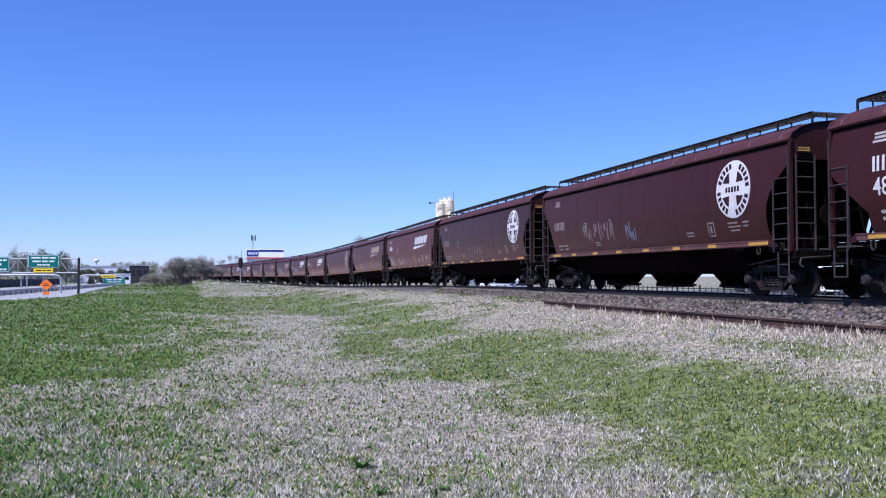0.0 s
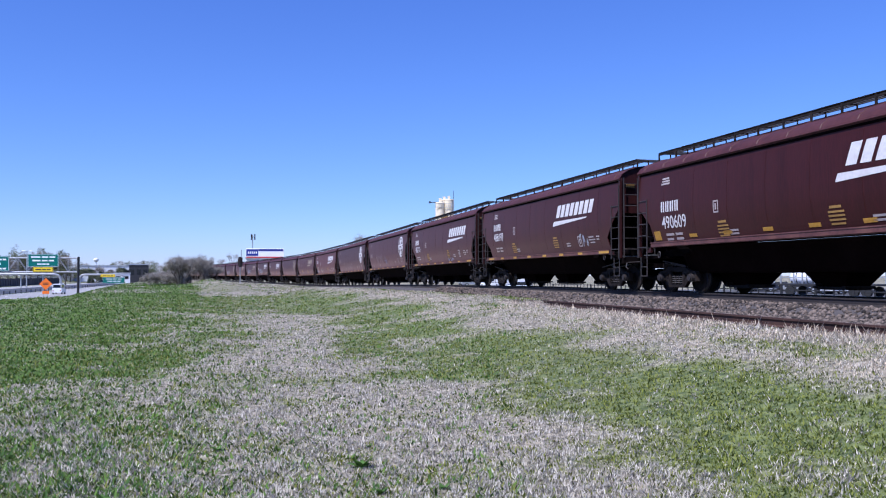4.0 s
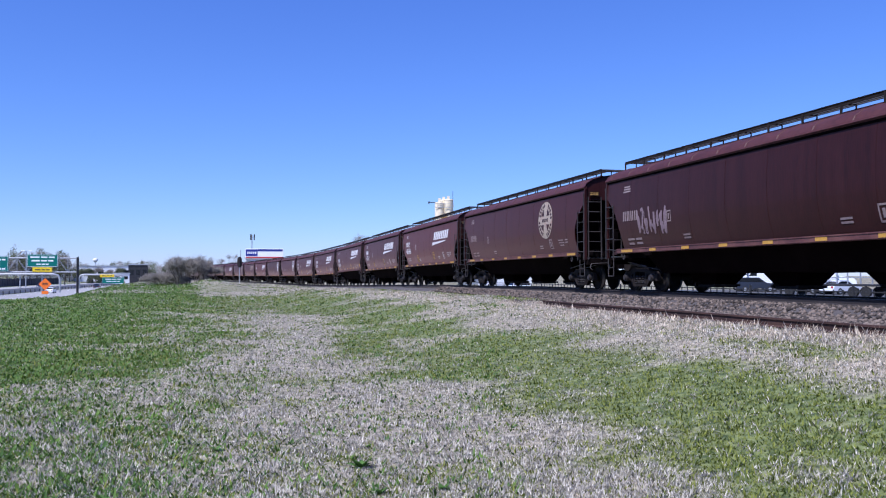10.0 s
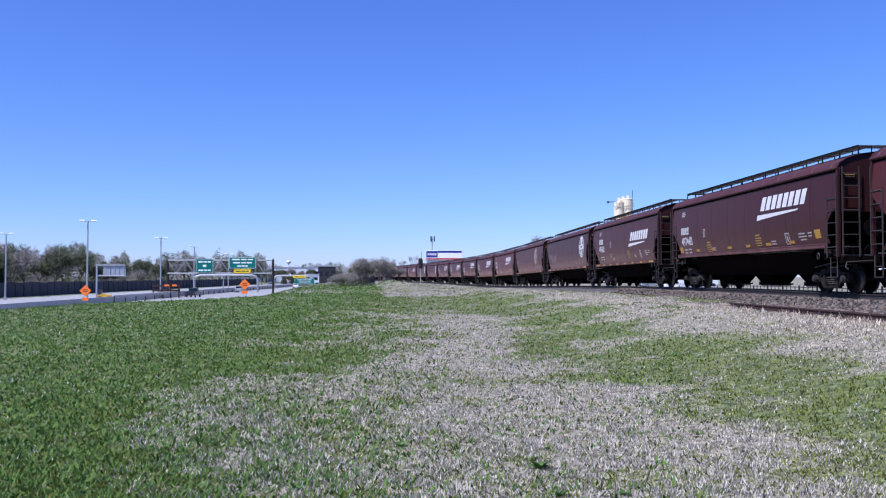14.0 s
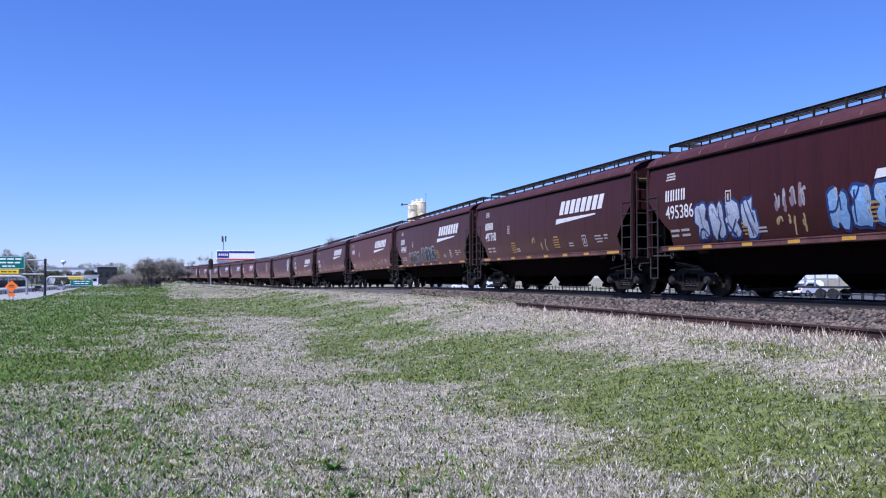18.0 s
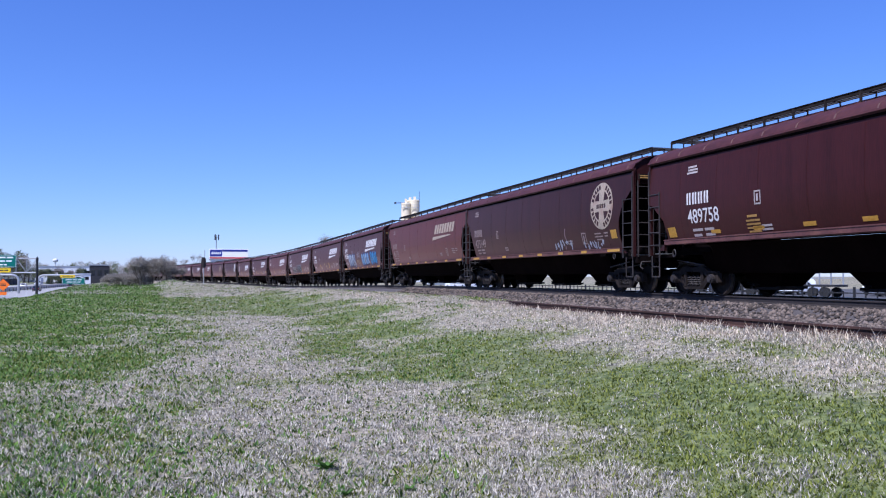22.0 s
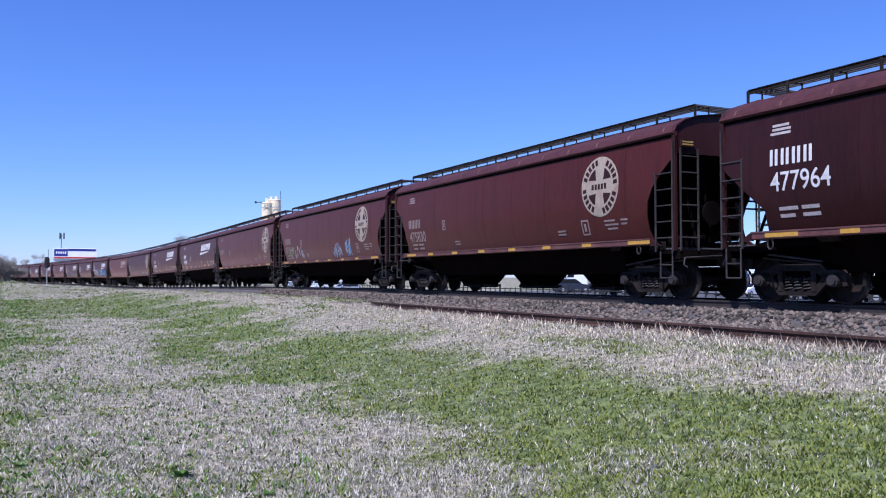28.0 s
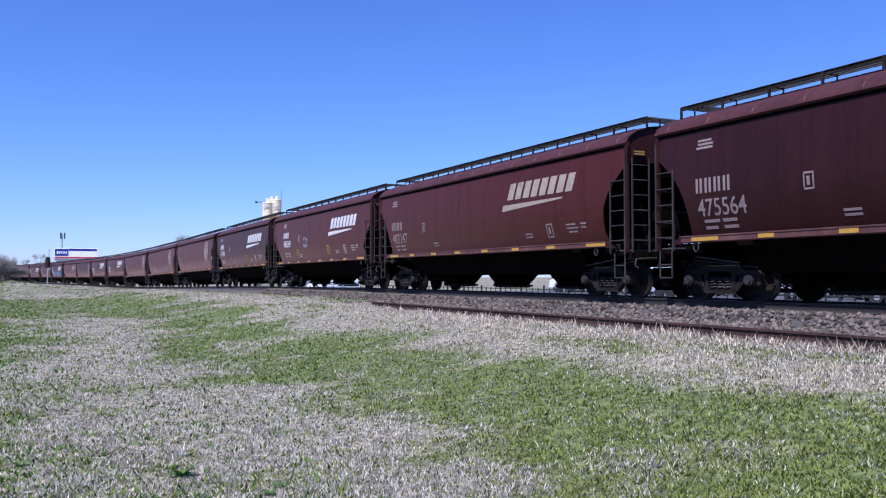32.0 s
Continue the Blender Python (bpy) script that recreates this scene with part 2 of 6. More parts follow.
class Value:
    """Smooth value noise on a lattice."""
    def __init__(self, seed, size=64):
        self.n = size
        self.g = np.random.RandomState(seed).rand(size, size)

    def __call__(self, x, y, cell):
        x, y = np.asarray(x) / cell, np.asarray(y) / cell
        i, j = np.floor(x).astype(int), np.floor(y).astype(int)
        u, v = x - i, y - j
        u, v = u * u * (3 - 2 * u), v * v * (3 - 2 * v)
        g, n = self.g, self.n
        a, b = g[i % n, j % n], g[(i + 1) % n, j % n]
        c, d = g[i % n, (j + 1) % n], g[(i + 1) % n, (j + 1) % n]
        return (a * (1 - u) + b * u) * (1 - v) + (c * (1 - u) + d * u) * v


VN = [Value(11), Value(12), Value(13)]

# ---------------------------------------------------------------- the line of the track
# Straight past the camera, then a long bend to the left and back again behind the thicket.
TRACK_X, SIDING = 14.76, -4.5
_s = np.arange(-400.0, 1500.0, 1.0)
_h = np.where(_s < 57, 0, np.where(_s < 265, (_s - 57) / 1267, np.maximum(0, 208 / 1267 - (_s - 265) / 633)))
_x = TRACK_X - np.cumsum(np.sin(_h))
_y = -400.0 + np.cumsum(np.cos(_h)) - 1.0


def track(s, side=0.0):
    """Place and heading (radians, to the left) at s metres along the track."""
    h = float(np.interp(s, _s, _h))
    return float(np.interp(s, _s, _x)) + side * math.cos(h), float(np.interp(s, _s, _y)) + side * math.sin(h), h


def track_z(s):
    """The line dips a little on its way to the bend."""
    return -0.8 * float(smooth(35, 132, s))


def track_shift(y):
    return np.interp(y, _y, _x) - TRACK_X


def smooth(a, b, v):
    t = np.clip((np.asarray(v) - a) / (b - a), 0, 1)
    return t * t * (3 - 2 * t)


def ground_z(x, y):
    """Height of the open ground: meadow, bank to the track, cutting of the highway, yard behind the track."""
    x, y = np.asarray(x, float), np.asarray(y, float)
    xt = x - track_shift(y)
    z = -1.1 + 0.05 * (VN[0](x, y, 6.0) - 0.5) + 0.1 * (VN[1](x, y, 25.0) - 0.5)
    z = z + (0.68 - 0.62 * smooth(35, 132, y)) * smooth(3.0, 9.0, xt)
    mound = 1.7 * np.exp(-((xt - 1.0) / 2.8) ** 2) * smooth(78, 100, y) * (1 - smooth(135, 160, y)) * (0.6 + 0.6 * VN[2](x, y, 7.0))
    z = z + mound * 0.6
    crest = np.interp(y, [31, 51, 72, 180, 311], [-19.5, -18.5, -10.5, -17.7, -22.0])
    z = z - 1.1 * smooth(20, 40, xt) * (1 - smooth(115, 168, y))
    cut = smooth(crest, np.maximum(crest - 10.0, -27.2), x)
    z = z * (1 - cut) + -3.7 * cut
    back = smooth(-82, -110, x)
    return z * (1 - back) + -2.2 * back

# ---------------------------------------------------------------- meadow: where it is dead and where it is green
DRY_PATCHES = [
    [(0.5, 34.5), (2.6, 37.0), (4.1, 32.2), (3.1, 21.9), (2.4, 17.0), (3.1, 13.6), (3.7, 11.3), (3.8, 9.4), (3.8, 7.8), (3.6, 6.4), (3.4, 5.6), (3.0, 3.5), (-0.9, 3.5),
     (-1.5, 6.8), (-2.2, 7.9), (-3.0, 9.2), (-2.8, 11.0), (-2.5, 13.2), (-2.0, 14.6), (-0.3, 15.6), (0.6, 22.2)],
    [(-3.4, 40.9), (-1.4, 38.1), (0.7, 36.4), (0.7, 32.6), (-1.9, 34.6)],
    [(7.3, 91.0), (7.2, 30.8), (6.0, 18.5), (6.4, 15.3), (6.2, 13.1), (6.3, 10.6), (6.5, 8.7), (6.8, 6.7), (7.3, 2.0), (10.6, 2.0), (10.6, 91.0)],
]
GREEN_STREAKS = [[(6.3, 16.6), (7.2, 14.3), (6.8, 13.4), (6.0, 15.5)], [(7.8, 12.2), (8.5, 10.4), (8.0, 8.6), (7.3, 10.2)], [(7.9, 22.0), (8.3, 26.0), (8.0, 33.0), (7.6, 28.0)],
                 [(8.5, 9.8), (9.0, 8.0), (8.9, 5.6), (8.2, 6.6)]]


def inside(poly, x, y):
    r = np.zeros(np.shape(x), bool)
    for (ax, ay), (bx, by) in zip(poly, poly[1:] + poly[:1]):
        hit = ((ay > y) != (by > y)) & (x < (bx - ax) * (y - ay) / (by - ay + 1e-12) + ax)
        r ^= hit
    return r


def dryness(x, y):
    """0 in fresh grass, 1 in dead grass, with frayed edges and small patches."""
    x, y = np.asarray(x, float), np.asarray(y, float)
    w = 1.0 + np.maximum(0, y - 10) * 0.02
    near = np.clip(y / 15, 0.35, 1)
    u = x + (VN[0](x, y, 1.7) - 0.5) * 1.5 * w * near + (VN[1](x, y, 0.5) - 0.5) * 0.7
    v = y + (VN[1](x + 40, y, 1.9) - 0.5) * 2.6 * w * near + (VN[2](x, y + 9, 0.6) - 0.5) * 0.8
    d = np.full(x.shape, 0.06)
    for p in DRY_PATCHES:
        share_ = sum(inside(p, u + i * w, v + j * w).astype(float) for i, j in ((0.28, 0.2), (-0.28, 0.3), (0.12, -0.5), (-0.18, -0.1), (0.0, 0.7))) / 5
        d = d + (0.88 - d) * share_
    mixed = inside([(-3.2, 13.6), (-0.9, 13.2), (-0.1, 9.0), (0.3, 4.0), (-1.6, 4.0), (-1.6, 6.6), (-3.4, 8.8)], u, v)
    d = np.where(mixed, 0.58 + 0.27 * smooth(0.35, 0.65, VN[2](x + 3, y, 0.9)), d)
    faint = inside([(-1.6, 17.0), (-2.4, 23.0), (-3.6, 33.0), (-1.0, 33.0), (0.3, 24.0), (0.2, 17.5)], u, v)
    d = np.maximum(d, faint * 0.5 * smooth(0.45, 0.65, VN[1](x, y * 0.5, 1.2)))
    for p in GREEN_STREAKS:
        d = np.where(inside(p, u, v), 0.3, d)
    far = smooth(73, 87, y) * (VN[2](x, y, 9.0) > 0.5)
    d = np.maximum(d, far * 0.6)
    tracks = x - track_shift(y)
    d = np.where((y > 71 + 6 * (VN[1](x, y, 3.0) - 0.5)) & (tracks > -1.5) & (tracks < 12), np.maximum(d, 0.55 + 0.4 * (VN[0](x, y, 8.0) > 0.45)), d)
    d = np.where(tracks > 17, 0.75, d)
    spots = VN[2](x, y, 1.1) + 0.5 * VN[0](x, y, 0.45)
    d = d + (0.22 + 0.33 * smooth(9, 18, y)) * (spots > 1.02) * (d < 0.5) * (x > -4) - 0.35 * (spots < 0.42) * (d > 0.5)
    rough = VN[0](x + 7, y, 0.75) + 0.6 * VN[1](x, y + 5, 0.3)
    d = d - 0.2 * smooth(0.75, 0.45, rough) * (d > 0.4) * smooth(22, 12, y)
    return np.clip(d, 0, 1)


def ground_material():
    m = bpy.data.materials.new("meadow_soil_and_thatch")
    m.use_nodes = True
    n, l = m.node_tree.nodes, m.node_tree.links
    b = n["Principled BSDF"]
    b.inputs["Roughness"].default_value = 1.0
    at = n.new("ShaderNodeAttribute")
    at.attribute_name = "dry"
    tc = n.new("ShaderNodeTexCoord")
    a1, a2, a3 = (n.new("ShaderNodeTexNoise") for _ in range(3))
    for a, sc in ((a1, 0.7), (a2, 9.0), (a3, 0.08)):
        a.inputs["Scale"].default_value, a.inputs["Detail"].default_value = sc, 8.0
        l.new(tc.outputs["Object"], a.inputs["Vector"])

    def mix(fac, p, q):
        k = n.new("ShaderNodeMix")
        k.data_type = "RGBA"
        for key, v in (("Factor", fac), ("A", p), ("B", q)):
            if isinstance(v, tuple):
                k.inputs[key].default_value = (*v, 1)
            else:
                l.new(v, k.inputs[key])
        return k.outputs["Result"]

    def contrast(v, lo, hi):
        k = n.new("ShaderNodeMapRange")
        k.inputs["From Min"].default_value, k.inputs["From Max"].default_value = lo, hi
        l.new(v, k.inputs[0])
        return k.outputs[0]
    speck = contrast(a2.outputs["Fac"], 0.35, 0.65)
    green = mix(speck, (0.04, 0.065, 0.012), (0.16, 0.20, 0.045))
    green = mix(contrast(a3.outputs["Fac"], 0.4, 0.7), green, mix(speck, (0.04, 0.06, 0.018), (0.17, 0.17, 0.075)))
    dry = mix(speck, (0.10, 0.085, 0.06), (0.46, 0.39, 0.29))
    dry = mix(contrast(a1.outputs["Fac"], 0.45, 0.75), dry, mix(speck, (0.09, 0.075, 0.052), (0.40, 0.34, 0.255)))
    l.new(mix(at.outputs["Fac"], green, dry), b.inputs["Base Color"])
    bp = n.new("ShaderNodeBump")
    bp.inputs["Strength"].default_value, bp.inputs["Distance"].default_value = 0.7, 0.08
    l.new(a2.outputs["Fac"], bp.inputs["Height"])
    l.new(bp.outputs[0], b.inputs["Normal"])
    return m


def grid_axis(fine_lo, fine_hi, step, lo, hi, grow=1.25):
    v = list(np.arange(fine_lo, fine_hi + step / 2, step))
    s = step
    while v[-1] < hi:
        s *= grow
        v.append(v[-1] + s)
    s = step
    while v[0] > lo:
        s *= grow
        v.insert(0, v[0] - s)
    return np.array(v)


def make_ground():
    gx = grid_axis(-14, 16, 0.3, -2600, 2600, 1.12)
    gy = grid_axis(3, 60, 0.4, -900, 3600, 1.08)
    xx, yy = np.meshgrid(gx, gy, indexing="ij")
    zz = ground_z(xx, yy)
    co = np.stack([xx, yy, zz], -1).reshape(-1, 3)
    a, b = len(gx), len(gy)
    i, j = np.meshgrid(np.arange(a - 1), np.arange(b - 1), indexing="ij")
    q = np.stack([i * b + j, (i + 1) * b + j, (i + 1) * b + j + 1, i * b + j + 1], -1).reshape(-1, 4)
    me = bpy.data.meshes.new("ground")
    me.vertices.add(len(co))
    me.vertices.foreach_set("co", co.ravel())
    me.loops.add(q.size)
    me.loops.foreach_set("vertex_index", q.ravel().astype(np.int32))
    me.polygons.add(len(q))
    me.polygons.foreach_set("loop_start", np.arange(0, q.size, 4, dtype=np.int32))
    me.update(calc_edges=True)
    me.shade_smooth()
    at = me.attributes.new("dry", "FLOAT", "POINT")
    at.data.foreach_set("value", dryness(xx, yy).ravel().astype(np.float32))
    me.materials.append(ground_material())
    tagged(new("ground", me), "meadow ground with green and dead grass patches", "ground", kind="structure")


make_ground()

# ---------------------------------------------------------------- tracks
def sweep(name, section, lo, hi, side, material, step=6.0, z=0.0):
    """A section (across, up) drawn along the track."""
    bm = B()
    rows = []
    s = lo
    while True:
        x, y, h = track(s)
        rows.append([(x + (side + c) * math.cos(h), y + (side + c) * math.sin(h), z + u + track_z(s)) for c, u in section])
        if s >= hi:
            break
        s = min(hi, s + (step if s > 60 else step * 4))
    sheet(bm, [[*r, r[0]] for r in rows])
    return part(name, bm, material)


RAIL = [(-0.068, -0.17), (-0.068, -0.155), (-0.012, -0.13), (-0.010, -0.045), (-0.036, -0.035), (-0.034, -0.002), (-0.02, 0.0), (0.02, 0.0),
        (0.034, -0.002), (0.036, -0.035), (0.010, -0.045), (0.012, -0.13), (0.068, -0.155), (0.068, -0.17)]
SIDE_Z = -0.22
bed = sweep("ballast_bed", [(-2.6, -0.62), (-1.75, -0.20), (1.75, -0.20), (3.6, -0.9), (-2.6, -0.9)], -200, 900, 0, SHADEBED)
tagged(bed, "grey crushed stone bed under the main track", "track bed", kind="structure")
bed2 = sweep("ballast_bed_siding", [(-1.25, -0.62), (-0.95, -0.40 - SIDE_Z - 0.20), (2.2, -0.40 - SIDE_Z - 0.18), (2.6, -0.62), (2.6, -0.8), (-1.25, -0.8)], -200, 26, SIDING, BALLAST, z=SIDE_Z + 0.20)
tagged(bed2, "crushed stone bed along the siding, darkened as shaded gaps", "track bed", kind="structure")
for side, zz, mt, end, label in ((-0.75, 0, BLACKSTEEL, 900, "dark main-line rail with a worn top"), (0.75, 0, BLACKSTEEL, 900, "dark main-line rail with a worn top"),
                                 (SIDING - 0.75, SIDE_Z, RUST, 24.0, "rusty siding rail in dead grass")):
    r = sweep("rail", RAIL, -200, end, side, mt, z=zz)
    tagged(r, label, "rail", "rails", "structure")
    if zz == 0:
        t = sweep("rail_head", [(-0.024, -0.001), (-0.022, 0.002), (0.022, 0.002), (0.024, -0.001)], -200, end, side, RAILTOP)
        t.parent = r


def make_ties():
    main = thing("sleepers", "dark weathered wooden sleepers under the main track", "sleepers", kind="structure")
    bm = B()
    box(bm, (-1.3, -0.115, -0.37), (1.3, 0.115, -0.165), 0.012)
    first = part("sleeper", bm, TIE, main)
    x, y, h = track(-6.0)
    first.matrix_basis = pose(x, y, 0.01, 0, 0, math.degrees(h))
    for i in range(1, 130):
        x, y, h = track(-6.0 + i * 0.55)
        share("sleeper", first, main, pose(x + random.uniform(-.03, .03), y, track_z(-6.0 + i * 0.55) + random.uniform(-.005, .012), 0, 0, math.degrees(h) + random.uniform(-1, 1)))
    far = B()
    for i in range(130, 560):
        x, y, h = track(-6.0 + i * 0.55)
        bmesh.ops.create_cube(far, size=1, matrix=pose(x, y, track_z(-6.0 + i * 0.55) - 0.26, 0, 0, math.degrees(h)) @ Matrix.Diagonal((2.6, 0.23, 0.2, 1)))
    tagged(part("sleeper_run", far, TIE, main), kind="stuff")


make_ties()


def scatter_mesh(name, base_co, base_f, place, size, turn, tilt, material, label, category):
    """Many small copies of one shape joined in one mesh."""
    n, k = len(place), len(base_co)
    c, s = np.cos(turn), np.sin(turn)
    co = base_co[None] * size[:, None, :]
    ct, st = np.cos(tilt)[:, None], np.sin(tilt)[:, None]
    y2, z2 = co[..., 1] * ct - co[..., 2] * st, co[..., 1] * st + co[..., 2] * ct
    x2 = co[..., 0] * c[:, None] - y2 * s[:, None]
    y3 = co[..., 0] * s[:, None] + y2 * c[:, None]
    v = np.stack([x2, y3, z2], -1) + place[:, None, :]
    f = (base_f[None] + (np.arange(n) * k)[:, None, None]).reshape(-1, base_f.shape[1])
    me = bpy.data.meshes.new(name)
    me.vertices.add(n * k)
    me.vertices.foreach_set("co", v.ravel())
    me.loops.add(f.size)
    me.loops.foreach_set("vertex_index", f.ravel().astype(np.int32))
    me.polygons.add(len(f))
    me.polygons.foreach_set("loop_start", np.arange(0, f.size, f.shape[1], dtype=np.int32))
    me.update(calc_edges=True)
    me.materials.append(material)
    return tagged(new(name, me), label, category, kind="stuff")


def make_stones():
    rng = np.random.RandomState(5)
    ico = np.array([(0, 0, 1), (.9, 0, .2), (.2, .85, .3), (-.75, .5, .1), (-.7, -.6, .25), (.3, -.9, .1), (.1, .1, -.8)], float)
    f = np.array([(0, 1, 2), (0, 2, 3), (0, 3, 4), (0, 4, 5), (0, 5, 1), (6, 2, 1), (6, 3, 2), (6, 4, 3), (6, 5, 4), (6, 1, 5)])
    n = 28000
    y = 2 + 48 * rng.rand(n) ** 1.6
    xa = SIDING - 0.6 + 4.0 * rng.rand(n)
    xs = TRACK_X + xa + track_shift(y)
    z = np.where(xa < SIDING + 2.2, -0.40, np.interp(xa, [-2.6, -1.75, 0], [-0.60, -0.20, -0.2])) + 0.012
    z = np.where((xa >= SIDING + 2.0) & (xa < -2.55), -0.42, z)
    keep = (np.abs(xa - (SIDING - 0.75)) > 0.12) & ((y < 24 + 6 * rng.rand(n)) | (xa > -2.4))
    place = np.stack([xs, y, z], -1)[keep]
    m = len(place)
    sz = (0.026 + 0.05 * rng.rand(m, 1) ** 1.5) * (0.8 + 0.5 * rng.rand(m, 3))
    scatter_mesh("ballast_stones", ico, f, place, sz, rng.rand(m) * 6.3, rng.rand(m) * 3, STONE_ISLAND, "loose grey and pinkish ballast stones between the tracks", "ballast stones")


STONE_ISLAND = grass_mat("grey_pink_ballast_chips", (0.010, 0.0075, 0.0065), (0.20, 0.155, 0.125), 0.95, 0.0)
make_stones()


def make_grass():
    """Blades and tufts in front of the camera: dead straw, fresh grass, low weeds."""
    rng = np.random.RandomState(9)

    def sow(n, near, far, lo, hi, power):
        r = near * (far / near) ** (rng.rand(n) ** power)
        a = np.radians(lo + (hi - lo) * rng.rand(n))
        x, y = r * np.sin(a), r * np.cos(a)
        z = ground_z(x, y)
        ok = (x - track_shift(y) < np.where(y < 24, TRACK_X + SIDING - 0.85, TRACK_X - 2.7)) & (x > -22)
        return x[ok], y[ok], z[ok], r[ok]
    blade = np.array([(0.0, 0, 0), (0.5, 0.08, 0.42), (0.0, 0.34, 1.0), (-0.5, 0.08, 0.42)], float)
    tri = np.array([(0, 1, 2), (0, 2, 3)])
    for name, mt, n, label, kind in (("dead_grass", DRYBLADE, 1080000, "dead pale straw-coloured grass tufts", 0), ("green_grass", GREENBLADE, 620000, "fresh short green grass blades", 1),
                                     ("low_weeds", CLOVER, 310000, "low dark green broad-leaved weeds", 2), ("tall_straw", BLEACHED, 500000, "bleached taller dead grass along the siding", 3)):
        tuft = (5, 4, 4, 6)[kind]
        x, y, z, r = sow(n // tuft, 5.2, 190.0 if kind != 3 else 100.0, -29 if kind != 3 else 2, 55 if kind != 2 else 20, 1.3 if kind == 0 else (0.8 if kind == 3 else 1.2))
        d = dryness(x, y)
        p = rng.rand(len(x))
        if kind == 0:
            keep = p < d * 0.95 + 0.06 * smooth(-3, 1, x)
        elif kind == 3:
            across = x - track_shift(y)
            keep = p < d * smooth(5.6, 8.4, across) * (0.25 + 0.75 * smooth(0.3, 0.6, VN[0](x, y, 1.4)))
        elif kind == 1:
            keep = p < ((1 - d) * 0.9 + 0.08) * (1 - 0.65 * smooth(-2.0, -6.0, x))
        else:
            left = smooth(0.8, -1.8, x) * smooth(14, 9, y)
            keep = p < np.maximum((1 - d * 0.65) * (0.15 + 0.85 * smooth(1.5, -3.0, x)), 0.8 * left * (0.3 + 0.7 * smooth(0.35, 0.65, VN[1](x, y, 0.5))))
        x, y, r = (np.repeat(v[keep], tuft) for v in (x, y, r))
        m = len(x)
        reach = (0.028, 0.030, 0.045, 0.05)[kind] * (1 + r / 20.0)
        ox, oy = rng.normal(0, 1, m) * reach, rng.normal(0, 1, m) * reach
        x, y = x + ox, y + oy
        z = ground_z(x, y)
        body = np.repeat(0.7 + 0.75 * rng.rand(m // tuft), tuft) * np.clip(1.35 - 0.45 * np.hypot(ox, oy) / reach, 0.35, 1.3)
        wide = 1.15 + r / 13.0
        tall = 1 + r / 60.0
        if kind == 0:
            clump = 0.6 + 0.9 * VN[1](x, y, 0.35)
            w, h, lean = 0.0066 * wide, (0.017 + 0.026 * rng.rand(m)) * tall * clump, rng.rand(m) ** 1.5 * 1.3
        elif kind == 1:
            w, h, lean = 0.0085 * wide, (0.022 + 0.03 * rng.rand(m)) * tall, rng.rand(m) * 1.2
        elif kind == 3:
            w, h, lean = 0.0058 * wide, (0.028 + 0.045 * rng.rand(m)) * (0.7 + 0.7 * smooth(7.2, 8.8, x - track_shift(y)) + 0.9 * smooth(8.8, 9.35, x - track_shift(y)) * smooth(28, 22, y)), rng.rand(m) ** 1.3 * 1.0
        else:
            w, h, lean = 0.014 * wide, (0.03 + 0.04 * rng.rand(m)) * tall, 0.3 + rng.rand(m) * 0.9
        near_rail = smooth(7.5, 9.2, x - track_shift(y)) if kind == 0 else 0 * x
        h = h * (1 + 0.35 * near_rail) * body
        size = np.stack([w, h, h], -1)
        scatter_mesh(name, blade, tri, np.stack([x, y, z - 0.01], -1), size, np.arctan2(oy, ox) - math.pi / 2 + rng.normal(0, 0.9, m), -lean * 0.6, mt, label, "grass")


make_grass()

# ---------------------------------------------------------------- covered hopper cars
HALF_W, SILL_LO, SILL_HI, EAVE = 1.57, 1.27, 1.43, 3.80
ROOF_ARC = [(1.58, 3.84), (1.51, 3.97), (1.28, 4.12), (0.85, 4.26), (0.3, 4.33), (0, 4.34), (-0.3, 4.33), (-0.85, 4.26), (-1.28, 4.12), (-1.51, 3.97), (-1.58, 3.84)]
# outline of the side sheet at a car's end: (metres in from the end, height)
CUTS = {
    "curved": [(0.0, EAVE), (0.0, 3.30), (0.22, 3.12), (0.51, 2.88), (0.76, 2.60), (0.93, 2.28), (1.01, 1.95), (1.03, 1.65), (0.98, SILL_HI)],
    "angled": [(0.12, EAVE), (0.05, 2.85), (0.09, 2.78), (1.12, 1.86), (1.10, SILL_HI)],
    "octagon": [(0.09, EAVE), (0.05, 2.62), (0.27, 2.55), (0.76, 2.10), (0.82, 1.72), (0.74, SILL_HI)],
}
SIDE_LEVELS = [SILL_HI, 1.55, 1.70, 1.90, 2.10, 2.35, 2.60, 2.90, 3.20, 3.50, EAVE]


def side_x(z):
    """Half width of the bowed side at a height: fullest in the middle, drawn in below and above."""
    def bow(v):
        return 1.60 - (0.23 * ((2.55 - v) / 1.12) ** 2 if v < 2.55 else 0.075 * ((v - 2.55) / 1.25) ** 2)
    return float(np.interp(z, SIDE_LEVELS, [bow(v) for v in SIDE_LEVELS]))


TRUCK_IN = 1.48       # truck centre in from the end of the body
WHEEL_R = 0.457


